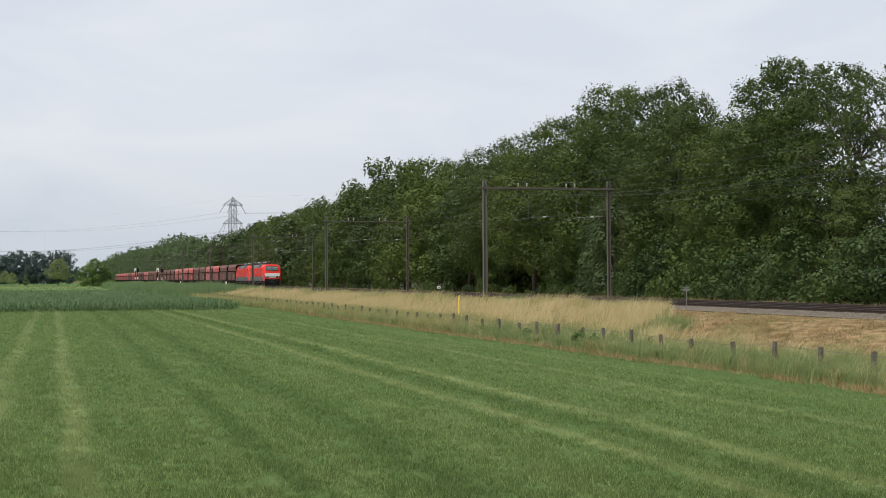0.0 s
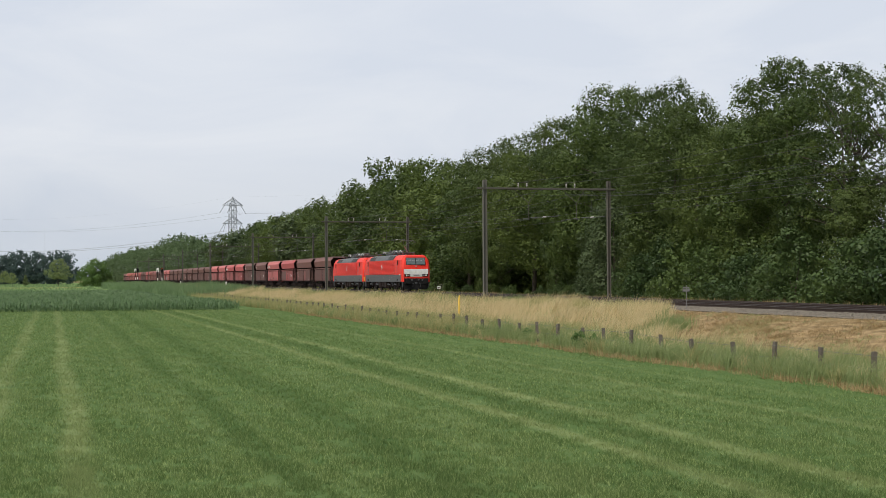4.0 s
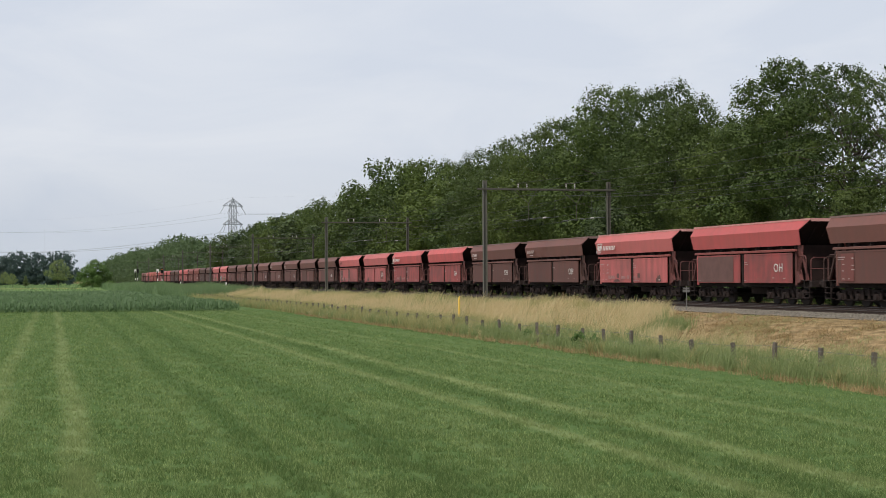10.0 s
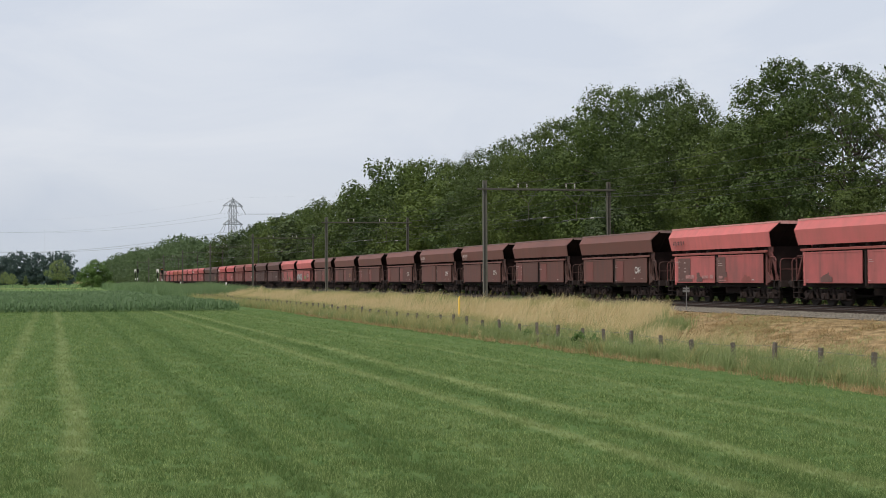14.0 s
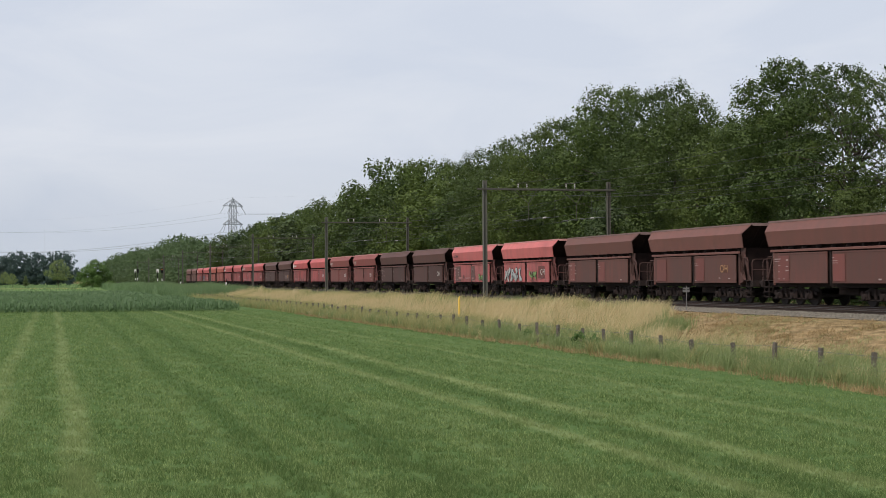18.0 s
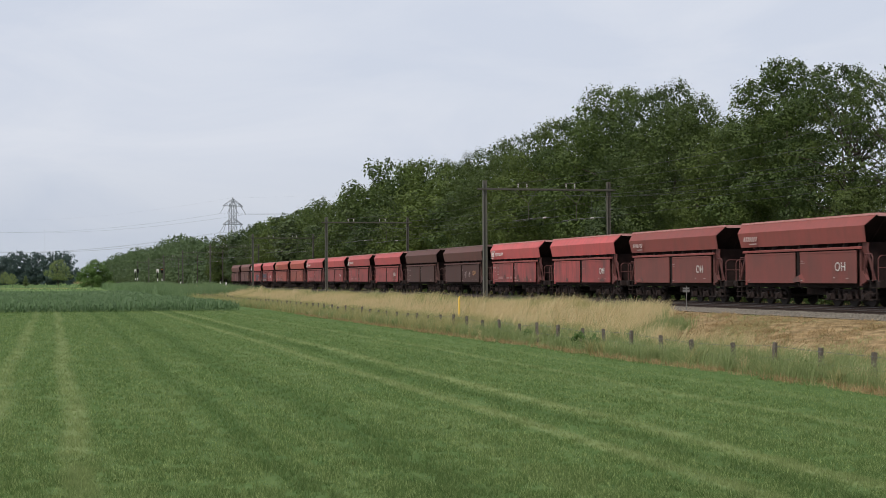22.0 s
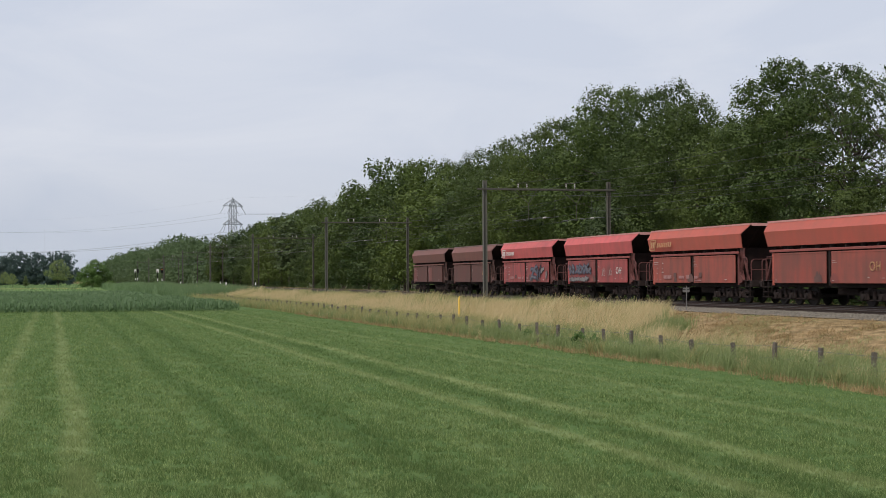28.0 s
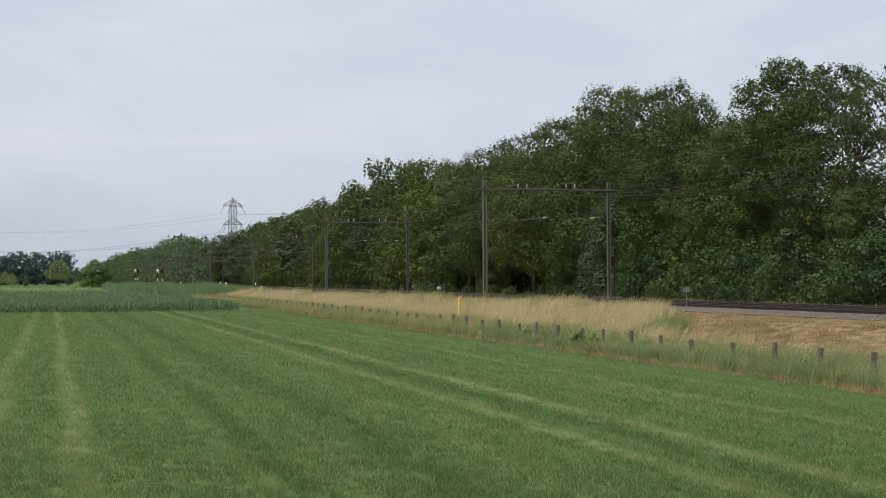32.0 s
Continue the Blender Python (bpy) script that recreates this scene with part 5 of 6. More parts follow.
def cab_end(loco, s, lit):
    """Face of one cab: windscreens, grey band with lamps, apron, buffers."""
    # the face leans back: from (9.37, 2.35) up to (8.94, 3.62)
    slope = math.degrees(math.atan2(0.43, 1.27))
    up = pose(0, 0, 0, 0, 0, 0 if s > 0 else 180) @ pose(9.395, 0, 2.30, 0, -slope, 0)
    def placed(ob):
        ob.matrix_basis = up
        return ob
    wsh = placed(part("windscreen_frame", boxed(-0.03, 0.012, -1.03, 1.03, 0.42, 1.22, 0.02), M_BLACK, loco))
    for y0, y1 in ((-1.0, -0.04), (0.04, 1.0)):
        part("windscreen", boxed(0.013, 0.022, y0 * 0.97, y1 * 0.97, 0.46, 1.18, 0), M_GLASS, wsh)
        part("wiper", tubed([(0.05, (y0 + y1) / 2 + 0.1, 0.3), (0.045, (y0 + y1) / 2 - 0.12, 0.62)], 0.014, 5), M_BLACK, wsh)
        part("sun_blind", boxed(0.0225, 0.025, y0 + 0.04, y1 - 0.04, 0.92, 0.94, 0), M_BAND, wsh)
    top = placed(part("top_lamp", disc(bmesh.new(), (0.015, 0, 0.27), 0.075, "x", 0.05, 14), M_LENS, loco))
    flip = pose(0, 0, 0, 0, 0, 0 if s > 0 else 180)
    def fixed(ob):
        ob.matrix_basis = flip
        return ob
    face = fixed(part("front_band", boxed(9.33, 9.44, -1.255, 1.255, 1.77, 2.27, 0.02), M_BAND, loco, "light grey front band"))
    part("number_panel", boxed(9.40, 9.445, -0.62, 0.62, 1.50, 1.765, 0.01), M_PLATE, face, "dull grey number panel")
    part("number_bars", boxed(9.446, 9.449, -0.34, 0.34, 1.61, 1.69), M_MARKDARK, face, "dark unreadable number")
    for sy in (-1, 1):
        unit = part("lamp_housing", boxed(9.40, 9.455, sy * 0.92 - 0.30, sy * 0.92 + 0.30, 1.51, 1.755, 0.03), M_BLACK, face)
        part("headlight", disc(bmesh.new(), (9.46, sy * 1.02, 1.635), 0.085, "x", 0.03, 16), M_HEADLIGHT if lit else M_LENS, unit, "round headlight")
        part("tail_light", disc(bmesh.new(), (9.46, sy * 0.80, 1.635), 0.07, "x", 0.03, 16), M_LENS, unit)
        fixed(part("buffer_stock", tube(tube(bmesh.new(), [(9.35, sy * 0.875, 1.06), (9.62, sy * 0.875, 1.06)], 0.13, 12), [(9.72, sy * 0.875, 1.06), (9.79, sy * 0.875, 1.06)], 0.27, 18), M_BLACK, loco))
        fixed(part("cab_step", boxed(8.98, 9.22, sy * 1.36 - 0.05, sy * 1.36 + 0.05, 0.42, 0.98, 0.02), M_LOCOGREY, loco))
    fixed(part("front_apron", boxed(9.30, 9.44, -1.275, 1.275, 0.70, 1.33, 0.03), M_BLACK, loco, "black buffer beam"))
    for yy, zz, ll in ((-0.6, 1.18, 0.22), (0.15, 1.2, 0.18), (0.55, 1.16, 0.2), (-0.15, 0.88, 0.25)):
        fixed(part("socket_box", boxed(9.43, 9.50, yy, yy + ll, zz - 0.1, zz + 0.06, 0.02), M_LOCOGREY, loco))
    for sy in (-1, 1):
        fixed(part("corner_handle", tubed([(9.40, sy * 1.31, 1.4), (9.47, sy * 1.34, 1.45), (9.47, sy * 1.34, 2.2), (9.38, sy * 1.3, 2.25)], 0.014, 5), M_LENS, loco))
    fixed(part("snow_plough", loft(bmesh.new(), [[(9.2, -1.2, 0.2), (9.3, -1.2, 0.2), (9.35, -1.25, 0.72), (9.2, -1.25, 0.72)], [(9.35, 0, 0.2), (9.5, 0, 0.2), (9.45, 0, 0.72), (9.2, 0, 0.72)], [(9.2, 1.2, 0.2), (9.3, 1.2, 0.2), (9.35, 1.25, 0.72), (9.2, 1.25, 0.72)]]), M_BLACK, loco))
    fixed(part("coupling_hook", tubed([(9.43, 0, 1.05), (9.7, 0, 1.08), (9.74, 0, 1.2)], 0.06, 7), M_GEAR, loco))
    for sy in (-1, 1):
        fixed(part("brake_hose", tubed([(9.42, sy * 0.35, 0.85), (9.6, sy * 0.38, 0.75), (9.55, sy * 0.4, 0.45)], 0.03, 6), M_GRILLE, loco))


def locomotive(x, raised, lit, label):
    l = tagged(empty("electric_locomotive", x, FAR, RAIL), label, "locomotive", "electric locomotives")
    MOVERS.append((l, x))
    part("body", loco_body_bm(), M_LOCORED, l)
    for d in (-1, 1):
        flip = pose(0, 0, 0, 0, 0, 0 if d < 0 else 180)
        def placed(ob):
            ob.matrix_basis = flip
            return ob
        w = placed(part("side_wall", loft(bmesh.new(), [[(xx, -1.479, 1.70), (xx, -1.44, 1.70), (xx, -1.44, 3.24), (xx, -1.479, 3.24)] for xx in (-6.85, 6.85)]), M_LOCORED, l))
        c = part("corrugated_panel", side_panel_bm(), M_LOCORED, w)
        c.location = (0, -1.480, 0)
        sk = placed(part("skirt", boxed(-8.75, 8.75, -1.488, -1.47, 0.97, 1.70, 0), M_LOCOGREY, l, "dark grey lower band"))
        bars("stencil", [(0.2, 1.45, 0.9, 0.08), (0.35, 1.32, 0.6, 0.06), (3.6, 1.4, 0.3, 0.08), (3.6, 1.2, 0.3, 0.16), (4.5, 1.42, 0.4, 0.08), (5.6, 1.35, 0.9, 0.03), (5.6, 1.5, 0.9, 0.03), (-0.5, 1.05, 0.5, 0.06), (5.2, 1.15, 0.2, 0.3), (-5.9, 1.25, 0.2, 0.08)], -1.488, M_MARKFADE, sk)
        part("air_filler", disc(bmesh.new(), (7.2, -1.49, 1.15), 0.1, "y", 0.03, 14), M_BLACK, sk)
        part("air_filler", disc(bmesh.new(), (-7.0, -1.49, 1.15), 0.1, "y", 0.03, 14), M_BLACK, sk)
        bm = bmesh.new()
        for x0, x1, z0, z1 in ((-0.24, 0.24, 2.30, 2.34), (-0.24, 0.24, 2.72, 2.76), (-0.24, -0.20, 2.34, 2.72), (0.20, 0.24, 2.34, 2.72), (-0.13, -0.04, 2.4, 2.66), (0.04, 0.13, 2.4, 2.66)):
            box(bm, x0, x1, -1.536, -1.531, z0, z1)
        placed(part("emblem_frame", bm, M_MARK, l))
        for xd in (7.25, -7.45):
            door = placed(part("cab_door", boxed(xd - 0.33, xd + 0.33, -1.484, -1.47, 1.72, 3.22, 0), M_LOCORED, l))
            part("door_window", boxed(xd + 0.16 - 0.2, xd + 0.16 + 0.2, -1.489, -1.4845, 2.68, 3.20, 0), M_BLACK, door)
            for dx in (-0.85, 0.0) if xd > 0 else (-0.2, 0.6):
                part("grab_rail", tubed([(xd + dx, -1.49, 1.75), (xd + dx, -1.54, 1.8), (xd + dx, -1.54, 2.75), (xd + dx, -1.49, 2.8)], 0.016, 6), M_LENS, door)
            for zs in (0.40, 0.62, 0.84):
                part("door_step", boxed(xd - 0.22, xd + 0.22, -1.50, -1.34, zs, zs + 0.035, 0), M_GEAR, door)
            for dx in (-0.23, 0.23):
                part("step_side", boxed(xd + dx - 0.02, xd + dx + 0.02, -1.48, -1.40, 0.38, 0.97, 0), M_GEAR, door)
            # flat black plate stands for the shade inside a step hole
            part("step_recess", boxed(xd - 0.17, xd + 0.17, -1.4905, -1.4885, 1.10, 1.28, 0), M_BLACK, door)
        placed(part("plate", boxed(8.15, 8.55, -1.4915, -1.474, 1.66, 1.78, 0), M_BAND, l, "small white plate"))
    for x0, x1 in ((-6.5, -4.2), (-4.2, -1.6), (-1.6, 0.9), (0.9, 3.1), (3.1, 5.35)):
        part("roof_hood", roof_hood_bm(x0 + 0.02, x1 - 0.02), M_ROOFGREY, l)
    for xg in (-5.85, -4.6, 3.4, 4.65):
        for d in (-1, 1):
            piece("roof_grille", "roof_grille", grille_bm, M_GRILLE, l, pose(xg if d < 0 else xg, 0, 0.02, 0, 0, 0 if d < 0 else 180))
    rng = random.Random(int(abs(x)))
    for k in range(9):
        xx = -2.6 + 0.65 * k
        part("roof_insulator", tube(bmesh.new(), [(xx, -0.3, 3.74), (xx, -0.3, 3.86), (xx, -0.3, 3.93), (xx, -0.3, 4.13)], [0.08, 0.05, 0.11, 0.06], 8), M_GRILLE, l)
    part("busbar", tubed([(-4.6, -0.3, 4.10), (-2.5, -0.35, 4.18), (0, -0.3, 4.16), (2.6, -0.3, 4.18), (4.6, -0.3, 4.08)], 0.035, 6), M_ALU, l)
    part("roof_resistor", boxed(-1.6, 0.2, -0.7, 0.7, 3.775, 4.02, 0.04), M_GRILLE, l)
    part("roof_switch", boxed(1.0, 2.2, -0.5, 0.5, 3.775, 4.05, 0.04), M_GRILLE, l)
    for xx in (-0.6, 0.5, 1.4):                         # upright coils between the pantographs
        part("roof_coil", tube(bmesh.new(), [(xx, -0.35, 3.78), (xx, -0.35, 3.9), (xx, -0.35, 3.92), (xx, -0.35, 4.28), (xx, -0.35, 4.30), (xx, -0.35, 4.36)], [0.08, 0.08, 0.19, 0.19, 0.06, 0.06], 12), M_GRILLE, l)
    for xx in (-3.4, 2.4, 4.4):
        part("roof_cable", tubed([(xx - 0.5, -0.5, 4.06), (xx - 0.2, -0.55, 4.20), (xx + 0.3, -0.5, 4.24), (xx + 0.6, -0.5, 4.05)], 0.03, 6), M_BAND, l, "pale bent roof cable")
    pantograph(l, 5.3, raised, 1)
    pantograph(l, -5.4, False, -1)
    pantograph(l, 2.9, False, -1)
    part("underfloor_tray", boxed(-7.9, 7.9, -0.62, 0.62, 0.34, 0.96, 0.05), M_GEAR, l)
    part("equipment_box", boxed(-2.0, 2.0, -1.2, 1.2, 0.35, 0.97, 0.05), M_GEAR, l)
    for d in (-1, 1):
        for x0, x1, z0 in ((-1.75, -1.05, 0.34), (0.95, 1.7, 0.36), (-0.3, 0.0, 0.45), (0.15, 0.4, 0.42)):
            part("equipment_case", boxed(x0, x1, 1.32 * d - 0.13, 1.32 * d + 0.13, z0, 0.95, 0.02), M_GEAR, l)
        for xb in (-5.9, -2.9, 2.9, 5.9):
            part("damper", tube(bmesh.new(), [(xb - 0.5, 1.38 * d, 0.72), (xb, 1.38 * d, 0.70), (xb + 0.02, 1.38 * d, 0.70), (xb + 0.45, 1.38 * d, 0.66)], [0.075, 0.075, 0.045, 0.045], 9), M_LOCOGREY, l)
    for xb in (-5.0, 5.0):
        loco_bogie(l, xb)
    cab_end(l, 1, lit)
    cab_end(l, -1, False)
    if not lit:
        part("corner_plate", boxed(9.08, 9.44, -1.36, -1.24, 1.0, 1.5, 0.03), M_BUFFERYELLOW, l, "yellow corner step plate")
    part("jumper_cable", tubed([(9.3, -1.0, 1.3), (9.6, -1.02, 1.25), (9.62, -1.02, 0.9), (9.45, -1.0, 0.8)], 0.07, 7), M_BUFFERYELLOW if not lit else M_BLACK, l)
    return l


LAST_LOCO = TAIL + WAGON * 37 + WAGON / 2 + 9.79
locomotive(LAST_LOCO, False, False, "red electric freight locomotive with grey skirt, coupled second")
locomotive(LAST_LOCO + 19.58, True, True, "red electric freight locomotive with lit headlights and raised pantograph")


# ---- plants ----
def lumps(seed, x, y, size, stretch=1.0):
    """Smooth random unevenness from 0 to 1 over the plan."""
    g = np.random.default_rng(seed).random((128, 128))
    u, v = x / (size * stretch), y / size
    i, j = np.floor(u).astype(int), np.floor(v).astype(int)
    a, b = u - i, v - j
    a, b = a * a * (3 - 2 * a), b * b * (3 - 2 * b)
    i, j, i1, j1 = i % 128, j % 128, (i + 1) % 128, (j + 1) % 128
    return (g[i, j] * (1 - a) + g[i1, j] * a) * (1 - b) + (g[i, j1] * (1 - a) + g[i1, j1] * a) * b


def blade_quads(rng, x, y, z, h, width, lean, curl=0.5, wind=0.0):
    """Grass blades: each a lower and an upper quad; arrays of equal length."""
    n = len(x)
    a = rng.uniform(0, math.tau, n)
    dx, dy = np.cos(a) * width, np.sin(a) * width
    b = rng.uniform(0, math.tau, n)
    l = np.abs(rng.normal(0, lean, n)) * h
    lx, ly = np.cos(b) * l + wind * h * 0.3, np.sin(b) * l + wind * h
    base = np.stack([x, y, z], 1)
    side_ = np.stack([dx, dy, np.zeros(n)], 1)
    mid = base + np.stack([lx * 0.35, ly * 0.35, h * 0.6], 1)
    tip = base + np.stack([lx, ly, h * (1 - 0.25 * np.minimum(1, l / np.maximum(h, 0.01)))], 1)
    if not curl:
        return np.stack([base - side_, base + side_, tip + side_ * 0.3, tip - side_ * 0.3], 1)
    q1 = np.stack([base - side_, base + side_, mid + side_ * 0.8, mid - side_ * 0.8], 1)
    q2 = np.stack([mid - side_ * 0.8, mid + side_ * 0.8, tip + side_ * 0.15, tip - side_ * 0.15], 1)
    return np.concatenate([q1, q2])


def spike_mesh(name, rng, x, y, h, width, lean, material):
    """Short blades, one triangle each."""
    n = len(x)
    a, b = rng.uniform(0, math.tau, n), rng.uniform(0, math.tau, n)
    l = np.abs(rng.normal(0, lean, n)) * h
    base = np.stack([x, y, np.zeros(n) - 0.003], 1)
    half = np.stack([np.cos(a) * width, np.sin(a) * width, np.zeros(n)], 1)
    tip = base + np.stack([np.cos(b) * l, np.sin(b) * l, h], 1)
    co = np.stack([base - half, base + half, tip], 1)
    me = bpy.data.meshes.new(name)
    me.vertices.add(n * 3)
    me.vertices.foreach_set("co", np.ascontiguousarray(co, dtype=np.float32).ravel())
    me.loops.add(n * 3)
    me.loops.foreach_set("vertex_index", np.arange(n * 3, dtype=np.int32))
    me.polygons.add(n)
    me.polygons.foreach_set("loop_start", np.arange(0, n * 3, 3, dtype=np.int32))
    me.update(calc_edges=True)
    me.materials.append(material)
    return me


def heights(x, y):
    ys, zs = [p[0] for p in PROFILE], [p[1] for p in PROFILE]
    return np.interp(y, ys, zs)


def clumpy(rng, n, x0, x1, y0, y1, k, spread, power=1.0):
    """Places gathered in tufts."""
    cx, cy = x1 - (x1 - x0) * rng.random(k) ** power, rng.uniform(y0, y1, k)
    i = rng.integers(0, k, n)
    return cx[i] + rng.normal(0, spread, n), np.clip(cy[i] + rng.normal(0, spread, n), y0, y1)


def stuff(name, quads, material, label, category):
    return tagged(part(name, quads_mesh(name, quads, material), material), label, category, kind="stuff")


def lay_grass():
    rng = np.random.default_rng(5)
    # mown field, short blades near the camera
    n = 760000
    d = 18 + 125 * rng.random(n) ** 2.0
    a = rng.uniform(-0.335, 0.335, n)
    fwd, rgt = Vector((-math.cos(TURN), math.sin(TURN))), Vector((math.sin(TURN), math.cos(TURN)))
    x, y = d * fwd.x + d * a * rgt.x, d * fwd.y + d * a * rgt.y
    tufty = 0.6 * lumps(3, x, y, 0.32, 1.6) + 0.4 * lumps(4, x, y, 0.12, 1.3)
    keep = (y < 20.2) & (rng.random(n) < (tufty - 0.18) * 2.6)
    x, y, d, tufty = x[keep], y[keep], d[keep], tufty[keep]
    h = rng.uniform(0.03, 0.07, len(x)) * (0.55 + 1.3 * tufty)
    blades = spike_mesh("field_blades", rng, x, y, h, 0.0045 + d * 0.00012, 0.7, M_BLADE)
    tagged(part("field_blades", blades, M_BLADE), "short green blades of the mown pasture", "grass", kind="stuff")
    # rough strip along the fence: green with dry stalks
    x, y = clumpy(rng, 62000, -260, -28, 20.3, 24.2, 1700, 0.24, 2.3)
    tall = 0.5 + 0.9 * lumps(11, x, y, 1.3, 1.6)
    stuff("fence_grass", blade_quads(rng, x, y, heights(x, y) - 0.02, rng.uniform(0.28, 0.82, len(x)) * tall, 0.003 + np.abs(x) * 0.00008, 0.75, 0.5, 0.2), M_GREENGRASS, "rank green grass along the fence", "grass")
    x, y = clumpy(rng, 15000, -260, -28, 21.8, 25.4, 300, 0.3, 2.2)
    stuff("fence_straw", blade_quads(rng, x, y, heights(x, y) - 0.02, rng.uniform(0.3, 0.8, len(x)), 0.003 + np.abs(x) * 0.00007, 0.35, 0.5, 0.45), M_TALLGRASS, "pale straw tufts leaning along the fence", "grass")
    x, y = clumpy(rng, 30000, -255, -78, 20.3, 23.4, 900, 0.4, 1.2)
    stuff("far_fence_grass", blade_quads(rng, x, y, heights(x, y) - 0.02, rng.uniform(0.5, 1.0, len(x)), 0.003 + np.abs(x) * 0.00009, 0.5, 0.5, 0.2), M_OLIVE, "half-dry grass hiding the foot of the fence", "grass")
    for name, count, material, size, label in (("green_tussocks", 330, M_GREENGRASS, 1.0, "arching green grass tussocks under the fence"), ("pale_tussocks", 120, M_OLIVE, 1.05, "arching half-dry grass tussocks under the fence"),
                                               ("straw_tussocks", 70, M_TALLGRASS, 1.0, "leaning straw-coloured tussocks beside the fence")):
        cx, cy = -28 - 150 * rng.random(count) ** 1.5, rng.uniform(20.4, 23.6 if material is M_GREENGRASS else 24.4, count)
        quads = []
        for k in range(count):
            m = 64
            h = size * rng.uniform(0.45, 0.85) * rng.uniform(0.6, 1.1, m)
            bx, by = cx[k] + rng.normal(0, 0.07, m), cy[k] + rng.normal(0, 0.07, m)
            quads.append(blade_quads(rng, bx, by, heights(bx, by) - 0.02, h, 0.006 + abs(cx[k]) * 0.00008, 0.75, 0.5, rng.uniform(-0.25, 0.35)))
        stuff(name, np.concatenate(quads), material, label, "grass")
    x, y = clumpy(rng, 13000, -125, -28, 19.9, 20.9, 420, 0.26, 1.4)
    stuff("edge_straw", blade_quads(rng, x, y, heights(x, y) - 0.01, rng.uniform(0.05, 0.28, len(x)), 0.008, 1.0), M_STUBBLE, "brown withered grass at the field's edge", "grass")
    # tall dry grass on the bank, up to a mown edge
    x, y = clumpy(rng, 132000, -330, -50.0, 23.6, 30.0, 4200, 0.42, 1.5)
    edge = -54.2 - 2.2 * (y - 24) - 2.6 * lumps(17, y * 1.0, y * 0.6, 0.7)
    keep = x < edge - np.abs(rng.normal(0, 0.7, len(x)))
    x, y, edge = x[keep], y[keep], edge[keep]
    wave = 0.55 + 0.75 * lumps(21, x, y, 1.5, 1.8)
    h = rng.uniform(0.45, 0.95, len(x)) * np.where(y > 27.6, np.clip(0.30 + 0.9 * lumps(27, x, y, 7.0, 1.5) - 0.09 * (y - 27.6) + np.clip((x + 95) * 0.02, 0, 0.3), 0.3, 0.95), 1.0) * wave * np.clip(0.8 + (edge - x) * 0.2, 0.7, 1.0)
    olive = lumps(23, x, y, 2.6, 2.2) + 0.25 * lumps(24, x, y, 0.8) + np.clip((y - 27.0) * 0.16, 0, 0.35) + np.clip((x + 75) * 0.012, 0, 0.2) + rng.normal(0, 0.13, len(x)) > 0.76
    for name, pick, material, label in (("bank_grass", ~olive, M_TALLGRASS, "tall sun-dried straw grass on the railway bank"), ("bank_olive_grass", olive, M_OLIVE, "half-dry olive grass on the railway bank")):
        u, v = x[pick], y[pick]
        stuff(name, blade_quads(rng, u, v, heights(u, v) - 0.03, h[pick], 0.0035 + np.abs(u) * 0.00007, 0.36, 0.5, 0.3), material, label, "grass")
    u, v = clumpy(rng, 5000, -330, -56, 24.0, 28.4, 420, 0.35, 1.5)
    keep = u < -55.8 - 2.2 * (v - 24)
    u, v = u[keep], v[keep]
    stuff("seed_stalks", blade_quads(rng, u, v, heights(u, v), rng.uniform(0.8, 1.2, len(u)), 0.005 + np.abs(u) * 0.00004, 0.2, 0.5, 0.25), M_TALLGRASS, "tall pale seed stalks standing out of the bank grass", "grass")
    x, y = clumpy(rng, 16000, -330, -60.5, 23.8, 29.9, 260, 0.7, 1.4)
    keep = x < -55.8 - 2.2 * (y - 24)
    x, y = x[keep], y[keep]
    stuff("bank_green", blade_quads(rng, x, y, heights(x, y) - 0.03, rng.uniform(0.35, 0.72, len(x)), 0.008 + np.abs(x) * 0.00007, 0.4), M_GREENGRASS, "green tufts among the dry bank grass", "grass")
    # mown dry stubble at the near end of the bank
    x, y = clumpy(rng, 36000, -72, -22, 23.8, 29.6, 800, 0.26)
    stuff("bank_stubble", blade_quads(rng, x, y, heights(x, y) - 0.01, rng.uniform(0.03, 0.19, len(x)) * (0.35 + 1.3 * lumps(31, x, y, 0.6, 2)), 0.009, 2.0), M_STUBBLE, "cut dry stubble and raked hay on the railway bank", "grass")
    x, y = clumpy(rng, 9000, -70, -22, 25.0, 29.7, 90, 0.45)
    stuff("stubble_green", blade_quads(rng, x, y, heights(x, y) - 0.01, rng.uniform(0.03, 0.12, len(x)), 0.008, 1.0), M_GREENGRASS, "low green regrowth on the mown bank", "grass")
    x, y = rng.normal(-60.0, 0.6, 1500), rng.normal(25.9, 0.45, 1500)
    stuff("edge_tuft", blade_quads(rng, x, y, heights(x, y) - 0.02, rng.uniform(0.35, 0.85, 1500), 0.009, 0.5), M_GREENGRASS, "green tuft at the end of the tall grass", "grass")
    # strip beyond the tracks
    x, y = clumpy(rng, 13000, -330, -50, 38.6, 44.5, 1500, 0.5, 1.4)
    stuff("far_verge_grass", blade_quads(rng, x, y, heights(x, y) - 0.02, rng.uniform(0.15, 0.45, len(x)), 0.004 + np.abs(x) * 0.00007, 0.6), M_STUBBLE, "dry grass verge between tracks and wood", "grass")


lay_grass()


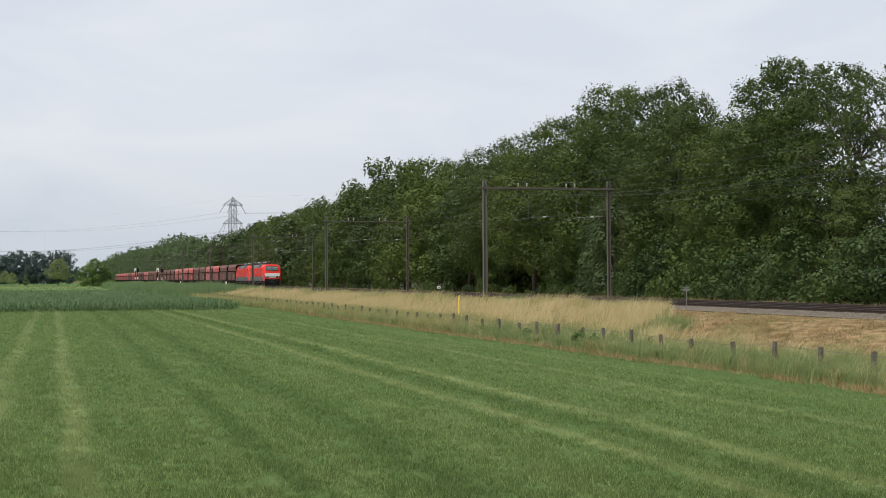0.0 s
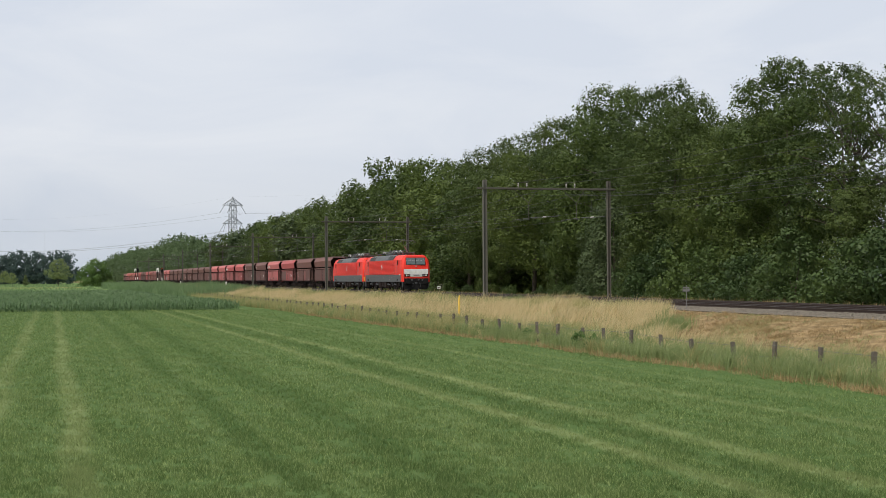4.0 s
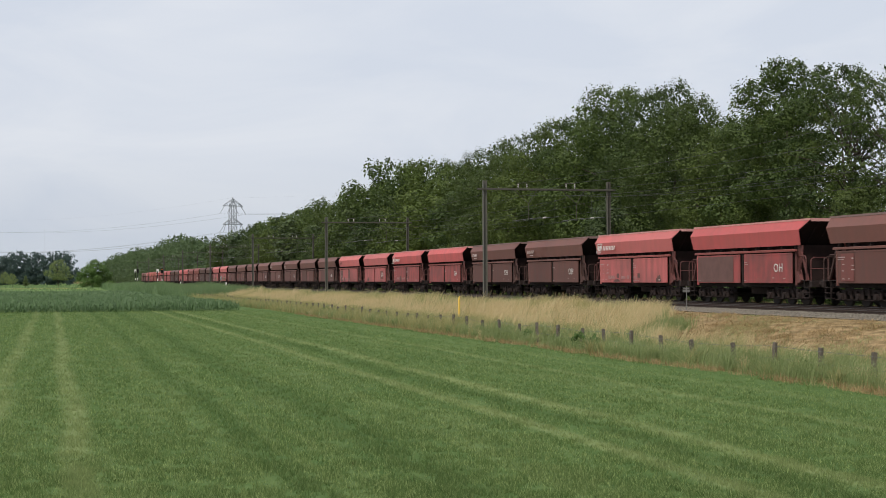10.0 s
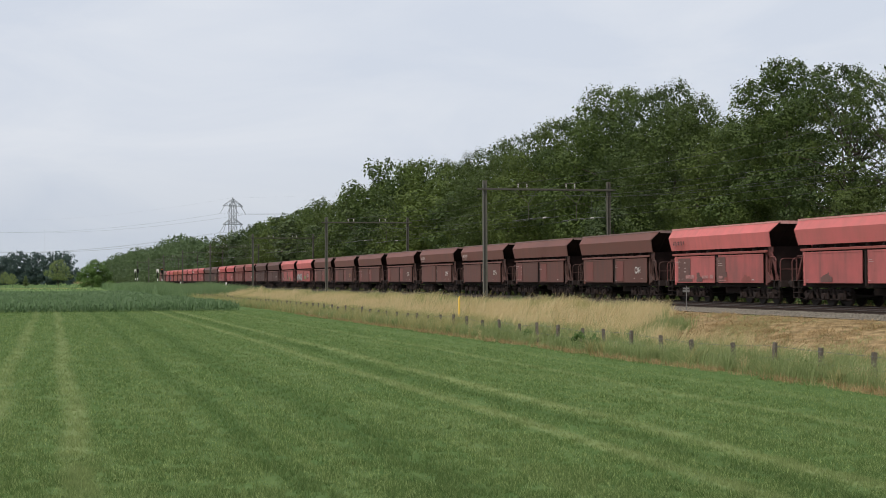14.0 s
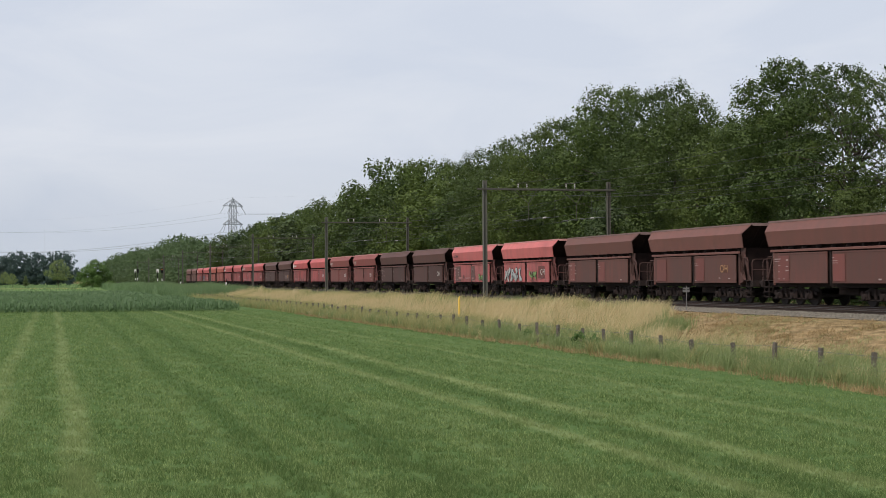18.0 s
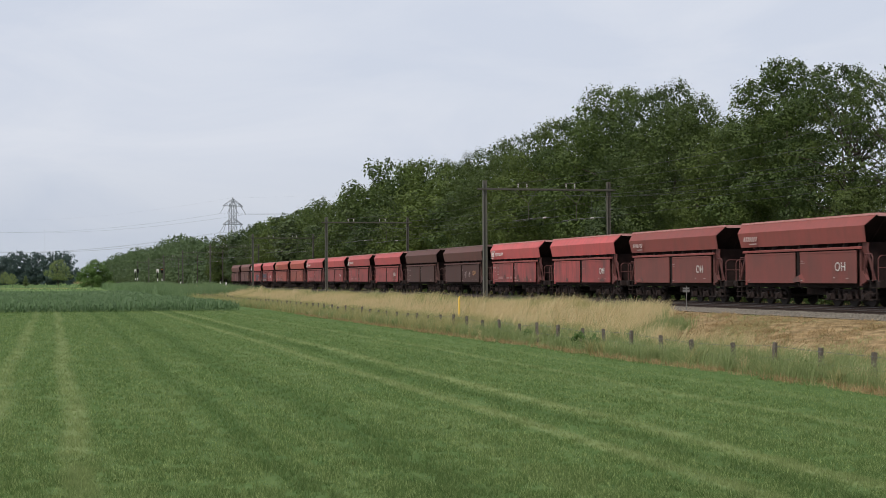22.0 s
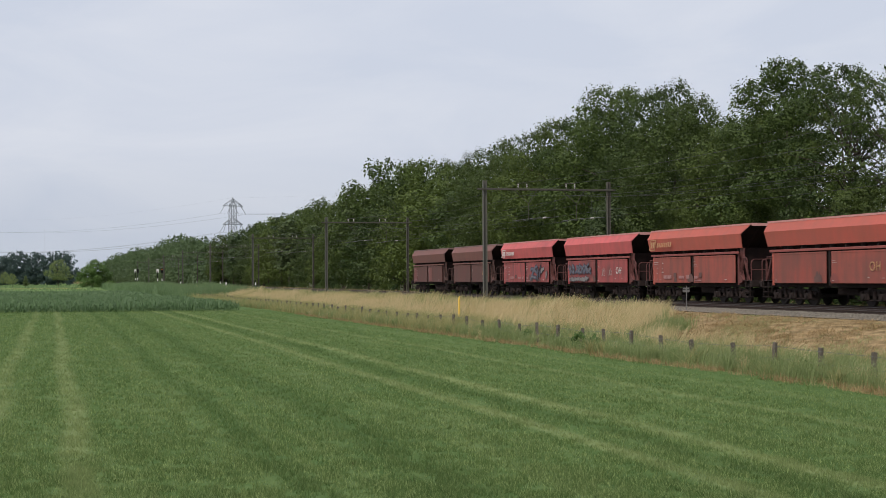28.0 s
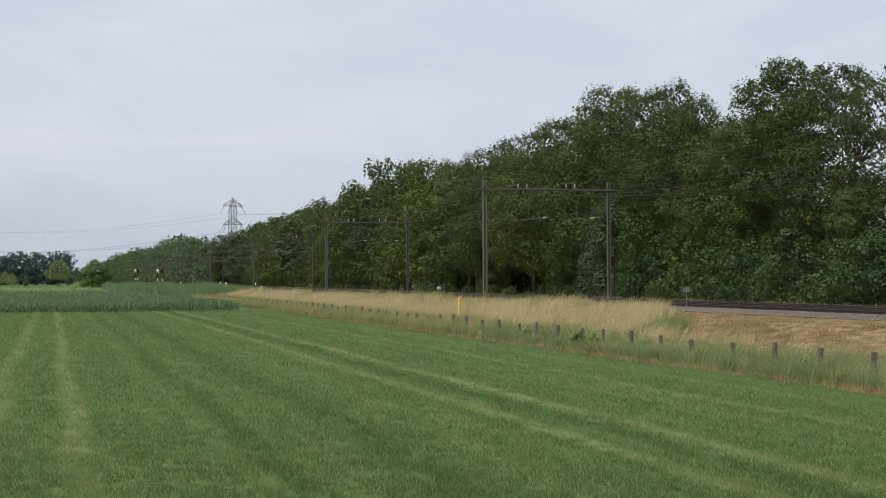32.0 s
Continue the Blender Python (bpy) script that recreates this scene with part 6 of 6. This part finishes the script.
def lay_crops():
    rng = np.random.default_rng(8)
    def plants(x, y, h, leaves, width):
        out = []
        for k in range(leaves):
            n = len(x)
            a = rng.uniform(0, math.tau, n)
            r = h * rng.uniform(0.35, 0.6, n)
            z0 = h * (0.0 + 0.7 * k / leaves)
            d = np.stack([np.cos(a), np.sin(a), np.zeros(n)], 1)
            s = np.stack([-np.sin(a), np.cos(a), np.zeros(n)], 1) * width
            base = np.stack([x, y, z0], 1)
            mid = base + d * (r * 0.5)[:, None] + np.stack([0 * x, 0 * x, h * 0.38], 1)
            tip = base + d * r[:, None] + np.stack([0 * x, 0 * x, h * rng.uniform(0.0, 0.3, n)], 1)
            out += [np.stack([base - s * 0.5, base + s * 0.5, mid + s, mid - s], 1), np.stack([mid - s, mid + s, tip + s * 0.1, tip - s * 0.1], 1)]
        return np.concatenate(out)
    gx, gy = np.meshgrid(np.arange(-143.5, -212, -0.42), np.arange(-18, 17.6, 0.6))
    x, y = gx.ravel() + rng.normal(0, 0.07, gx.size), gy.ravel() + rng.normal(0, 0.09, gx.size)
    keep = y < 17.6 - 0.03 * (-147 - x) + rng.normal(0, 0.3, len(x))
    x, y = x[keep], y[keep]
    stuff("maize_crop", plants(x, y, rng.uniform(0.72, 1.08, len(x)), 5, 0.048), M_MAIZE, "dense rows of knee-high green maize", "crop")
    gx, gy = np.meshgrid(np.arange(-212, -322, -1.2), np.arange(-26, 15.6, 1.0))
    x, y = gx.ravel() + rng.normal(0, 0.2, gx.size), gy.ravel() + rng.normal(0, 0.2, gx.size)
    stuff("far_maize", plants(x, y, rng.uniform(0.8, 1.02, len(x)), 4, 0.16), M_MAIZE, "further green maize rows", "crop")
    # pale verge behind the maize and reeds beside the line
    x, y = rng.uniform(-545, -530, 3000), rng.uniform(-60, 10, 3000)
    stuff("field_edge_straw", blade_quads(rng, x, y, 0 * x, rng.uniform(0.2, 0.45, 3000), 0.05, 0.3), M_OLIVE, "pale dry strip behind the maize", "grass")
    x, y = clumpy(rng, 28000, -520, -196, 16.0, 29.0, 1500, 0.9, 1.3)
    keep = y > 16 + np.maximum(0, (x + 250) * 0.1)
    keep &= (x < -214 - (29 - y) * 1.2)
    x, y = x[keep], y[keep]
    top = 2.35 + 0.35 * np.sin(x * 0.05) * np.sin(y * 0.6) + 0.12 * np.sin(x * 0.4) - heights(x, y) * 0.75
    stuff("reeds", blade_quads(rng, x, y, heights(x, y) - 0.03, top * rng.uniform(0.7, 1.0, len(x)), 0.008 + np.abs(x) * 0.00008, 0.42, 0.5, 0.15), M_REED, "tall green reeds beside the railway bank", "reeds")
    x, y = rng.uniform(-990, -400, 9000), rng.uniform(-90, 26, 9000)
    stuff("far_meadow", blade_quads(rng, x, y, heights(x, y), rng.uniform(0.25, 0.6, 9000), 0.12, 0.3), M_REED, "far green meadow grass", "grass")


lay_crops()


# ---- trees ----
def leaf_quads(rng, centres, radii, n, size, flat=0.75, droop=0.0, ragged=0.12, cull=True, ruffle=0.36, twig=0.0):
    """Leaves on the outer shells of many overlapping clumps; what lies deep inside a neighbour is left out."""
    k = len(centres)
    w = radii ** 2
    many = 16 if twig else 1                            # leaves that share one twig
    n //= many
    m = int(n * (2.4 if cull else 1))
    i = rng.choice(k, m, p=w / w.sum())
    u = rng.normal(0, 1, (m, 3))
    u /= np.linalg.norm(u, axis=1)[:, None]
    r = radii[i] * (1 - 0.45 * rng.random(m) ** 2.5) * (1 + ragged * np.abs(rng.normal(0, 1, m)))
    squash = np.array([1, 1, flat])
    p = centres[i] + u * r[:, None] * squash
    deep = np.full(m, 9.0)
    for j in range(k if cull else 0):
        q = np.linalg.norm((p - centres[j]) / squash, axis=1) / radii[j]
        deep = np.where(i == j, deep, np.minimum(deep, q))
    keep = np.nonzero(deep > 0.72)[0][:n]
    p, u, i = p[keep], u[keep], i[keep]
    n = len(p)
    p[:, 2] -= droop * rng.random(n) * radii[i]
    if twig:
        p, u = np.repeat(p, many, 0), np.repeat(u, many, 0)
        n = len(p)
        p = p + rng.normal(0, twig, (n, 3)) * np.array([1, 1, 0.55]) * np.repeat(rng.uniform(0.6, 1.3, n // many), many)[:, None]
    nrm = u + rng.normal(0, ruffle, (n, 3)) + np.array([0, 0, 0.25])
    nrm /= np.linalg.norm(nrm, axis=1)[:, None]
    t = np.cross(nrm, rng.normal(0, 1, (n, 3)))
    t /= np.linalg.norm(t, axis=1)[:, None] + 1e-9
    b = np.cross(nrm, t)
    s = (size * rng.uniform(0.55, 1.35, n))[:, None]
    return np.stack([p - t * s, p - b * s * 0.6, p + t * s, p + b * s * 0.6], 1)


def lobed_leaves(rng, centres, radii, n, size, flat=0.8, per=9, twig=0.22, many=10, inside=0.6, axis=None):
    """Leaves in sprays on small tufts that sit on the outer side of large boughs."""
    k = len(centres)
    squash = np.array([1, 1, flat])
    axis = np.array([0, 0, centres[:, 2].mean()]) if axis is None else axis
    out = centres - axis
    out /= np.linalg.norm(out, axis=1)[:, None] + 1e-6
    u = rng.normal(0, 1, (k * per, 3)) + np.repeat(out, per, 0) * 1.1 + np.array([0, 0, 0.2])
    u /= np.linalg.norm(u, axis=1)[:, None]
    big = np.repeat(radii, per)
    sub = np.repeat(centres, per, 0) + u * big[:, None] * squash * rng.uniform(0.70, 1.0, k * per)[:, None]
    sr = big * rng.uniform(0.15, 0.29, k * per)
    n //= many
    m = int(n * 2.2)
    i = rng.choice(k * per, m, p=sr ** 2 / (sr ** 2).sum())
    v = rng.normal(0, 1, (m, 3))
    v /= np.linalg.norm(v, axis=1)[:, None]
    p = sub[i] + v * (sr[i] * (1 - 0.4 * rng.random(m) ** 2.5) * (1 + 0.05 * np.abs(rng.normal(0, 1, m))))[:, None] * squash
    deep = np.full(m, 9.0)
    for j in range(k):
        deep = np.minimum(deep, np.linalg.norm((p - centres[j]) / squash, axis=1) / radii[j])
    keep = np.nonzero(deep > inside)[0][:n]
    p, v, o, i = p[keep], v[keep], out[i[keep] // per], u[i[keep]]
    p, way = np.repeat(p, many, 0), np.repeat(o * 0.2 + i * 0.35 + v * 0.8, many, 0)
    n = len(p)
    p = p + rng.normal(0, twig, (n, 3)) * np.array([0.8, 0.8, 1.05]) * np.repeat(rng.uniform(0.6, 1.35, n // many), many)[:, None]
    nrm = way + rng.normal(0, 0.32, (n, 3)) + np.array([0, 0, 0.05])
    nrm /= np.linalg.norm(nrm, axis=1)[:, None]
    t = np.cross(nrm, rng.normal(0, 1, (n, 3)))
    t /= np.linalg.norm(t, axis=1)[:, None] + 1e-9
    b = np.cross(nrm, t)
    s = (size * rng.uniform(0.6, 1.3, n))[:, None]
    return np.stack([p - t * s, p - b * s * 0.75, p + t * s, p + b * s * 0.75], 1)


def boughs(rng, h, spread, low, count, size, widest=0.36, power=2.2):
    """Centres and radii of the boughs of one crown, spread over its outline, smaller towards the top."""
    c, r = [], []
    for k in range(count):
        u = (k + rng.uniform(0.1, 0.9)) / count
        wide = spread * max(0.05, 1 - (abs(u - widest) / (1.04 - widest if u > widest else widest + 0.35)) ** power) ** 0.55
        a = k * 2.39996 + rng.uniform(-0.35, 0.35)
        rr = size * spread * rng.uniform(0.75, 1.2) * (1.12 - 0.42 * u)
        rad = max(0.0, wide - rr * 0.7) * rng.uniform(0.80, 1.12)
        c.append((math.cos(a) * rad, math.sin(a) * rad, low * h + rr * 0.3 + (h * (1 - low) - rr * 1.15) * u + rng.uniform(-0.3, 0.3)))
        r.append(rr)
    for u in (0.25, 0.45, 0.62, 0.78, 0.90):            # the core of the crown
        rr = spread * (0.46 - 0.30 * max(0.0, u - 0.4))
        c.append((rng.uniform(-0.5, 0.5), rng.uniform(-0.5, 0.5), low * h + (h * (1 - low)) * u - rr * 0.3))
        r.append(rr)
    return np.array(c), np.array(r)


def broad_tree(seed, h, spread, low, count, leaves, size, leaf, lobe=0.42, per=9, twig=0.14, fill=0.3, limbs=16, flat=0.8, inside=0.6, widest=0.36):
    """Meshes of trunk and crown for one broadleaved form, made of boughs, tufts and sprays."""
    rng = np.random.default_rng(seed)
    c, r = boughs(rng, h, spread, low, count, lobe, widest)
    q = lobed_leaves(rng, c, r, leaves, size, flat, per, twig, 10, inside)
    if fill:                                            # shaded leaves inside each bough
        q = np.concatenate([q, leaf_quads(rng, c, r * 0.76, int(leaves * fill * 1.5), size * 1.6, flat, 0.0, 0.02, True, 0.4)])
    crown = quads_mesh("crown", q, leaf)
    order = sorted(range(len(c)), key=lambda i: -r[i])[:limbs]
    bm = trunk_bm(random.Random(seed), h, 0.013 * h, [c[i] for i in order])
    trunk = bpy.data.meshes.new("trunk")
    bm.to_mesh(trunk)
    bm.free()
    trunk.materials.append(M_BARK)
    return trunk, crown


def trunk_bm(rng, h, r, tips):
    bm = bmesh.new()
    bend = Vector((rng.uniform(-0.3, 0.3), rng.uniform(-0.3, 0.3), 0))
    tube(bm, [(0, 0, -0.3), (0, 0, 0.3), bend * 0.4 + Vector((0, 0, h * 0.3)), bend + Vector((0, 0, h * 0.55)), bend * 1.4 + Vector((0, 0, h * 0.78))], [r * 1.5, r, r * 0.75, r * 0.4, r * 0.05], 8)
    for c in tips:
        z = max(0.12 * h, min(h * 0.62, c[2] - 0.35 * math.hypot(c[0], c[1]) - 0.6))
        start = Vector((0, 0, z))
        end = Vector((float(c[0]), float(c[1]), float(c[2])))
        midp = start.lerp(end, 0.5) + Vector((rng.uniform(-0.3, 0.3), rng.uniform(-0.3, 0.3), 0.25))
        tube(bm, [start, midp, end], [r * 0.3, r * 0.17, r * 0.04], 5)
    return bm


def tree_kind(seed, h, spread, low, clumps, leaves, size, leaf, flat=0.8, droop=0.0, cone=False, clump=0.1, limbs=12, fill=0.6, spray=2.1, twig=0.0):
    """Meshes of trunk and crown for one tree form: h its height, low where the crown begins."""
    rng = np.random.default_rng(seed)
    c, r = [], []
    for k in range(clumps):
        u = (k + rng.random()) / clumps
        if cone:
            wide = spread * (1.05 - u)
        else:
            wide = spread * math.sqrt(max(0.02, 1 - (abs(u - 0.38) / 0.64) ** 2.4))
        a = k * 2.4 + rng.uniform(-0.5, 0.5)
        rr = clump * h * rng.uniform(0.7, 1.25) * (1.15 - 0.45 * u)
        rad = max(0.0, wide - rr * 0.8) * math.sqrt(rng.uniform(0.25, 1.0))
        c.append((math.cos(a) * rad, math.sin(a) * rad, low * h + (h - rr * flat - low * h) * u))
        r.append(rr)
    for k in range(max(4, clumps // 4)):                # small tufts break the outline
        j = rng.integers(clumps // 3, clumps)
        u = rng.normal(0, 1, 3)
        u[2] = abs(u[2])
        u /= np.linalg.norm(u)
        rr = r[j] * rng.uniform(0.22, 0.42)
        q = np.array(c[j]) + u * r[j] * 0.85 * np.array([1, 1, flat])
        c.append((q[0], q[1], min(q[2], h - rr * 0.4)))
        r.append(rr)
    c, r = np.array(c), np.array(r)
    outer = leaf_quads(rng, c, r, leaves, size, flat, droop, 0.06 if twig else 0.12, True, 0.6 if twig else 0.36, twig)
    if fill:                                            # broad leaf sprays below the outer leaves
        inner = leaf_quads(rng, c, r * (0.78 if twig else 0.86), int(leaves * fill), size * spray, flat, droop * 0.5, 0.0, True, 0.2)
        outer = np.concatenate([outer, inner])
    crown = quads_mesh("crown", outer, leaf)
    r2 = random.Random(seed)
    order = sorted(range(len(c)), key=lambda i: -r[i])[:limbs]
    bm = trunk_bm(r2, h, 0.013 * h, [c[i] for i in order])
    trunk = bpy.data.meshes.new("trunk")
    bm.to_mesh(trunk)
    bm.free()
    trunk.materials.append(M_BARK)
    return trunk, crown


def plant(name, form, x, y, scale, turn, label, category, group):
    t = tagged(empty(name, x, y, float(heights(x, y)), turn), label, category, group)
    t.scale = (scale[0], scale[0], scale[1])
    for part_name, me in zip(("trunk", "crown"), form):
        part(part_name, me, None, t)
    return t


# heights of the wood's skyline along the line
SKYLINE = [(-40, 15.5), (-85, 15.9), (-96, 18.4), (-103, 17.5), (-109, 16.2), (-122, 19.6), (-135, 20.3), (-149, 18.8), (-160, 20.0), (-171, 18.4), (-186, 18.9),
           (-211, 19.8), (-243, 21.6), (-252, 19.0), (-273, 19.3), (-298, 17.6), (-335, 18.4), (-405, 17.5), (-492, 17.2), (-562, 20.3), (-640, 23.0), (-697, 22.6), (-722, 19.3), (-880, 22.8), (-1276, 23.5)]


def skyline(x):
    xs, hs = [p[0] for p in SKYLINE][::-1], [p[1] for p in SKYLINE][::-1]
    return float(np.interp(x, xs, hs))


OAK_LEAVES = (M_OAK, M_OAK_PALE, M_OAK_WARM)
OAKS = [broad_tree(20 + i, 18.0, 5.4 + 0.35 * i, 0.19, 22, 30000, 0.075, OAK_LEAVES[i % 3], lobe=0.40 + 0.025 * i, fill=0.42, per=17) for i in range(4)]
LOW_OAKS = [broad_tree(27 + i, 12.0, 4.4, 0.04, 22, 15000, 0.078, OAK_LEAVES[i], lobe=0.42, widest=0.30, fill=0.45, per=15) for i in range(3)]
THIN = broad_tree(31, 17.0, 4.8, 0.28, 34, 11000, 0.078, M_OAK_WARM, lobe=0.27, limbs=34, fill=0.14, inside=0.2)
MIDS = [broad_tree(40 + i, 18.0, 5.4 + 0.3 * i, 0.12, 22, 6200, 0.145, OAK_LEAVES[i], lobe=0.42, per=13, twig=0.24, fill=0.5) for i in range(3)]
DEEP = tree_kind(48, 18.0, 5.4, 0.05, 36, 2300, 0.27, M_OAK, clump=0.12, fill=0.7, spray=2.0)
PINES = [tree_kind(50 + i, 17.0, 3.8, 0.3, 34, 3200, 0.17, M_PINE, 0.5, clump=0.10, fill=0.4, spray=2.4, twig=0.36) for i in range(2)]
BIRCH = tree_kind(60, 12.0, 2.9, 0.05, 50, 9000, 0.07, M_BIRCH, 1.3, 0.9, clump=0.09)
SHRUBS = [broad_tree(70 + i, 4.6, 2.6, 0.0, 14, 3800, 0.068, M_SHRUB, lobe=0.44, per=11, twig=0.09, fill=0.5, limbs=8, widest=0.25) for i in range(3)]
LOW_SHRUBS = [broad_tree(74 + i, 4.6, 2.6, 0.0, 12, 1000, 0.12, M_SHRUB, lobe=0.46, per=6, twig=0.2, fill=0.6, limbs=6, widest=0.25) for i in range(2)]
rt = random.Random(77)
WOOD = "trees of the wood along the line"


# crowns that make the skyline: place along the line and height
CROWNS = [(-62, 14.8), (-69, 14.8), (-76, 15.4), (-83, 16.0), (-89.5, 16.4), (-96.5, 18.5), (-103.5, 17.0), (-112.5, 17.6), (-121, 20.0), (-130, 21.0),
          (-138.5, 20.9), (-146.5, 20.4), (-158.5, 20.7), (-166, 20.0)]


def grow_wood():
    for i, (x, h) in enumerate(CROWNS):                 # tall row
        thin = -92 < x < -65
        plant("oak_tree", THIN if thin else OAKS[(i * 3 + i // 4) % 4], x + 2, 51.6 + 1.8 * (-1) ** i * rt.random(), (h / 18.0 * rt.uniform(0.95, 1.1), (0.99 if x > -135 else 0.93) * h / (17.0 if thin else 18.0)), rt.uniform(0, 360),
              "sparse oak with branches showing through" if thin else "tall dark green oak in the wood", "tree", WOOD)
    x = -62.0
    while x > -176:                                     # front row, lower
        h = skyline(x) * (rt.uniform(0.34, 0.60) if x > -104 else rt.uniform(0.30, 0.42))
        plant("oak_tree", LOW_OAKS[rt.randrange(3)], x, rt.uniform(46.8, 48.5), (h / 12.0 * rt.uniform(0.85, 1.1), h / 12.0), rt.uniform(0, 360), "broad leafy oak at the edge of the wood", "tree", WOOD)
        x -= rt.uniform(12.0, 20.0) * (1.0 if x > -104 else 1.5)
    x = -120.0
    while x > -230:                                     # deeper row closes the wood
        h = skyline(x) * rt.uniform(0.85, 0.95)
        plant("wood_tree", DEEP, x, rt.uniform(60, 64), (h / 18.0 * 1.15, h / 18.0), rt.uniform(0, 360), "leafy tree deep in the wood", "tree", WOOD)
        x -= rt.uniform(6.5, 9.0)
    for row, y0 in enumerate((48.6, 54.5)):
        x = -177.0 - 4 * row
        while x > -445:
            pine = x < -285 and rt.random() < 0.55
            form = PINES[rt.randrange(2)] if pine else MIDS[rt.randrange(3)]
            h = skyline(x) * (rt.uniform(0.50, 0.86) if row == 0 else rt.uniform(0.90, 1.0)) * (1.0 if x > -195 else 1.09)
            tall = h / (17.0 if pine else 18.0)
            plant("pine_tree" if pine else "wood_tree", form, x, y0 + rt.uniform(-2.2, 2.0), (tall * (1.0 if row else 1.1) * rt.uniform(0.9, 1.1), tall), rt.uniform(0, 360),
                  "dark pine among the leafy trees" if pine else "leafy tree in the wood beside the line", "tree", WOOD)
            x -= rt.uniform(9.0, 15.0) if row == 0 else rt.uniform(7.0, 10.0)
    plant("oak_tree", THIN, -86.0, 50.0, (1.0, 0.97), 40, "sparse oak with branches showing through", "tree", WOOD)
    plant("oak_tree", THIN, -78.0, 53.5, (1.1, 0.95), 200, "sparse oak with branches showing through", "tree", WOOD)
    plant("birch_tree", BIRCH, -119.0, 46.6, (1.0, 0.82), 10, "drooping grey-green birch at the wood's edge", "tree", WOOD)
    plant("birch_tree", BIRCH, -124.0, 47.2, (0.9, 0.78), 130, "drooping grey-green birch at the wood's edge", "tree", WOOD)
    x = -60.0
    while x > -330:                                     # shrubs along the foot
        s = rt.uniform(0.55, 1.15) * (1.15 if x > -112 else 0.42)
        plant("shrub", SHRUBS[rt.randrange(3)] if x > -130 else LOW_SHRUBS[rt.randrange(2)], x, rt.uniform(44.8, 46.6), (s * rt.uniform(0.9, 1.2), s), rt.uniform(0, 360), "dense green shrub at the foot of the wood", "shrub", "shrubs along the wood")
        x -= rt.uniform(2.8, 4.4) * (1 if x > -200 else 1.5)


grow_wood()


WEEDS = [tree_kind(80 + i, 0.9, 0.5, 0.02, 12, 500, 0.04, M_ROUND, 0.9, clump=0.2, limbs=5) for i in range(2)]
for wx, wy, ws in ((-57.0, 21.4, 0.8), (-58.1, 21.2, 0.9), (-48.5, 21.3, 0.6), (-66.0, 21.5, 0.7), (-83.0, 21.3, 0.8), (-99.0, 21.6, 0.8), (-118.0, 21.4, 0.9), (-39.5, 21.5, 0.6)):
    plant("weed", WEEDS[int(-wx) % 2], wx, wy, (ws, ws), wx * 31, "green nettle clump in the rough grass", "weed", "weeds along the fence")


def far_wood(name, rows, n, size, label, seed, leaf=None):
    """Woods too far to count: rounded crowns of boughs side by side. rows: x, y, top."""
    rng = np.random.default_rng(seed)
    share = n // len(rows)
    made = []
    for x, y, top in rows:
        c, r = boughs(rng, top, top * rng.uniform(0.26, 0.36), 0.0, 16, 0.42, 0.33)
        q = lobed_leaves(rng, c, r, share, size, 0.8, 5, size * 1.2, 5, 0.55)
        made += [q + np.array([x, y, 0.0]), leaf_quads(rng, c, r * 0.86, share // 2, size * 2.4, 0.8, 0.0, 0.0, True, 0.3) + np.array([x, y, 0.0])]
    stuff(name, np.concatenate(made), leaf or M_HAZELEAF, label, "wood")


# distance haze comes from the leaf colours of these woods
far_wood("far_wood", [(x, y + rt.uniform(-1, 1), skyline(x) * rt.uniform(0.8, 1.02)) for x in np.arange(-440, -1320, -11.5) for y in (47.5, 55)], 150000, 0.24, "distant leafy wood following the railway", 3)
far_wood("field_wood", [(x + rt.uniform(-6, 6), y, 23 * rt.uniform(0.8, 1.03)) for y in np.arange(-150, 14, 5.0) for x in (-1010, -1035)], 74000, 0.32, "dark row of trees behind the far pasture", 6, M_HAZEDARK)
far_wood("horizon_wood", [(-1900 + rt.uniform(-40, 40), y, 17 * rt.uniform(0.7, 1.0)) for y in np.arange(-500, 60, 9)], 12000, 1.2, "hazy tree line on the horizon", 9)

ROUND = broad_tree(90, 8.3, 4.4, 0.0, 22, 9000, 0.11, M_ROUND, lobe=0.40, per=10, twig=0.18, fill=0.6, widest=0.3)
plant("round_tree", ROUND, -616.0, 17.3, (1.62, 1.40), 0, "round dense green tree standing beyond the maize", "tree", "")
LIME = broad_tree(91, 7.6, 3.1, 0.26, 18, 4200, 0.10, M_LIME, lobe=0.36, per=9, twig=0.16, fill=0.25, widest=0.3)
plant("young_tree", LIME, -655.0, 2.6, (1.75, 1.6), 30, "pale green young tree in the pasture", "tree", "young trees in the pasture")
plant("young_tree", LIME, -662.0, -19.4, (0.85, 0.92), 120, "pale green young tree in the pasture", "tree", "young trees in the pasture")
plant("young_tree", LIME, -655.0, -16.2, (0.7, 0.80), 220, "pale green young tree in the pasture", "tree", "young trees in the pasture")
SPRUCE = tree_kind(92, 5.0, 1.3, 0.15, 24, 2200, 0.12, M_PINE, 0.5, cone=True, clump=0.10)
plant("small_spruce", SPRUCE, -668.0, -11.0, (1.5, 1.05), 0, "small dark spruce in the pasture", "tree", "")


# ---- what moves ----
def motions():
    for thing, x in MOVERS:
        walk(thing, [(0.0, pose(x, FAR, RAIL)), (32.0, pose(x + SPEED * 32.0, FAR, RAIL))])


motions()
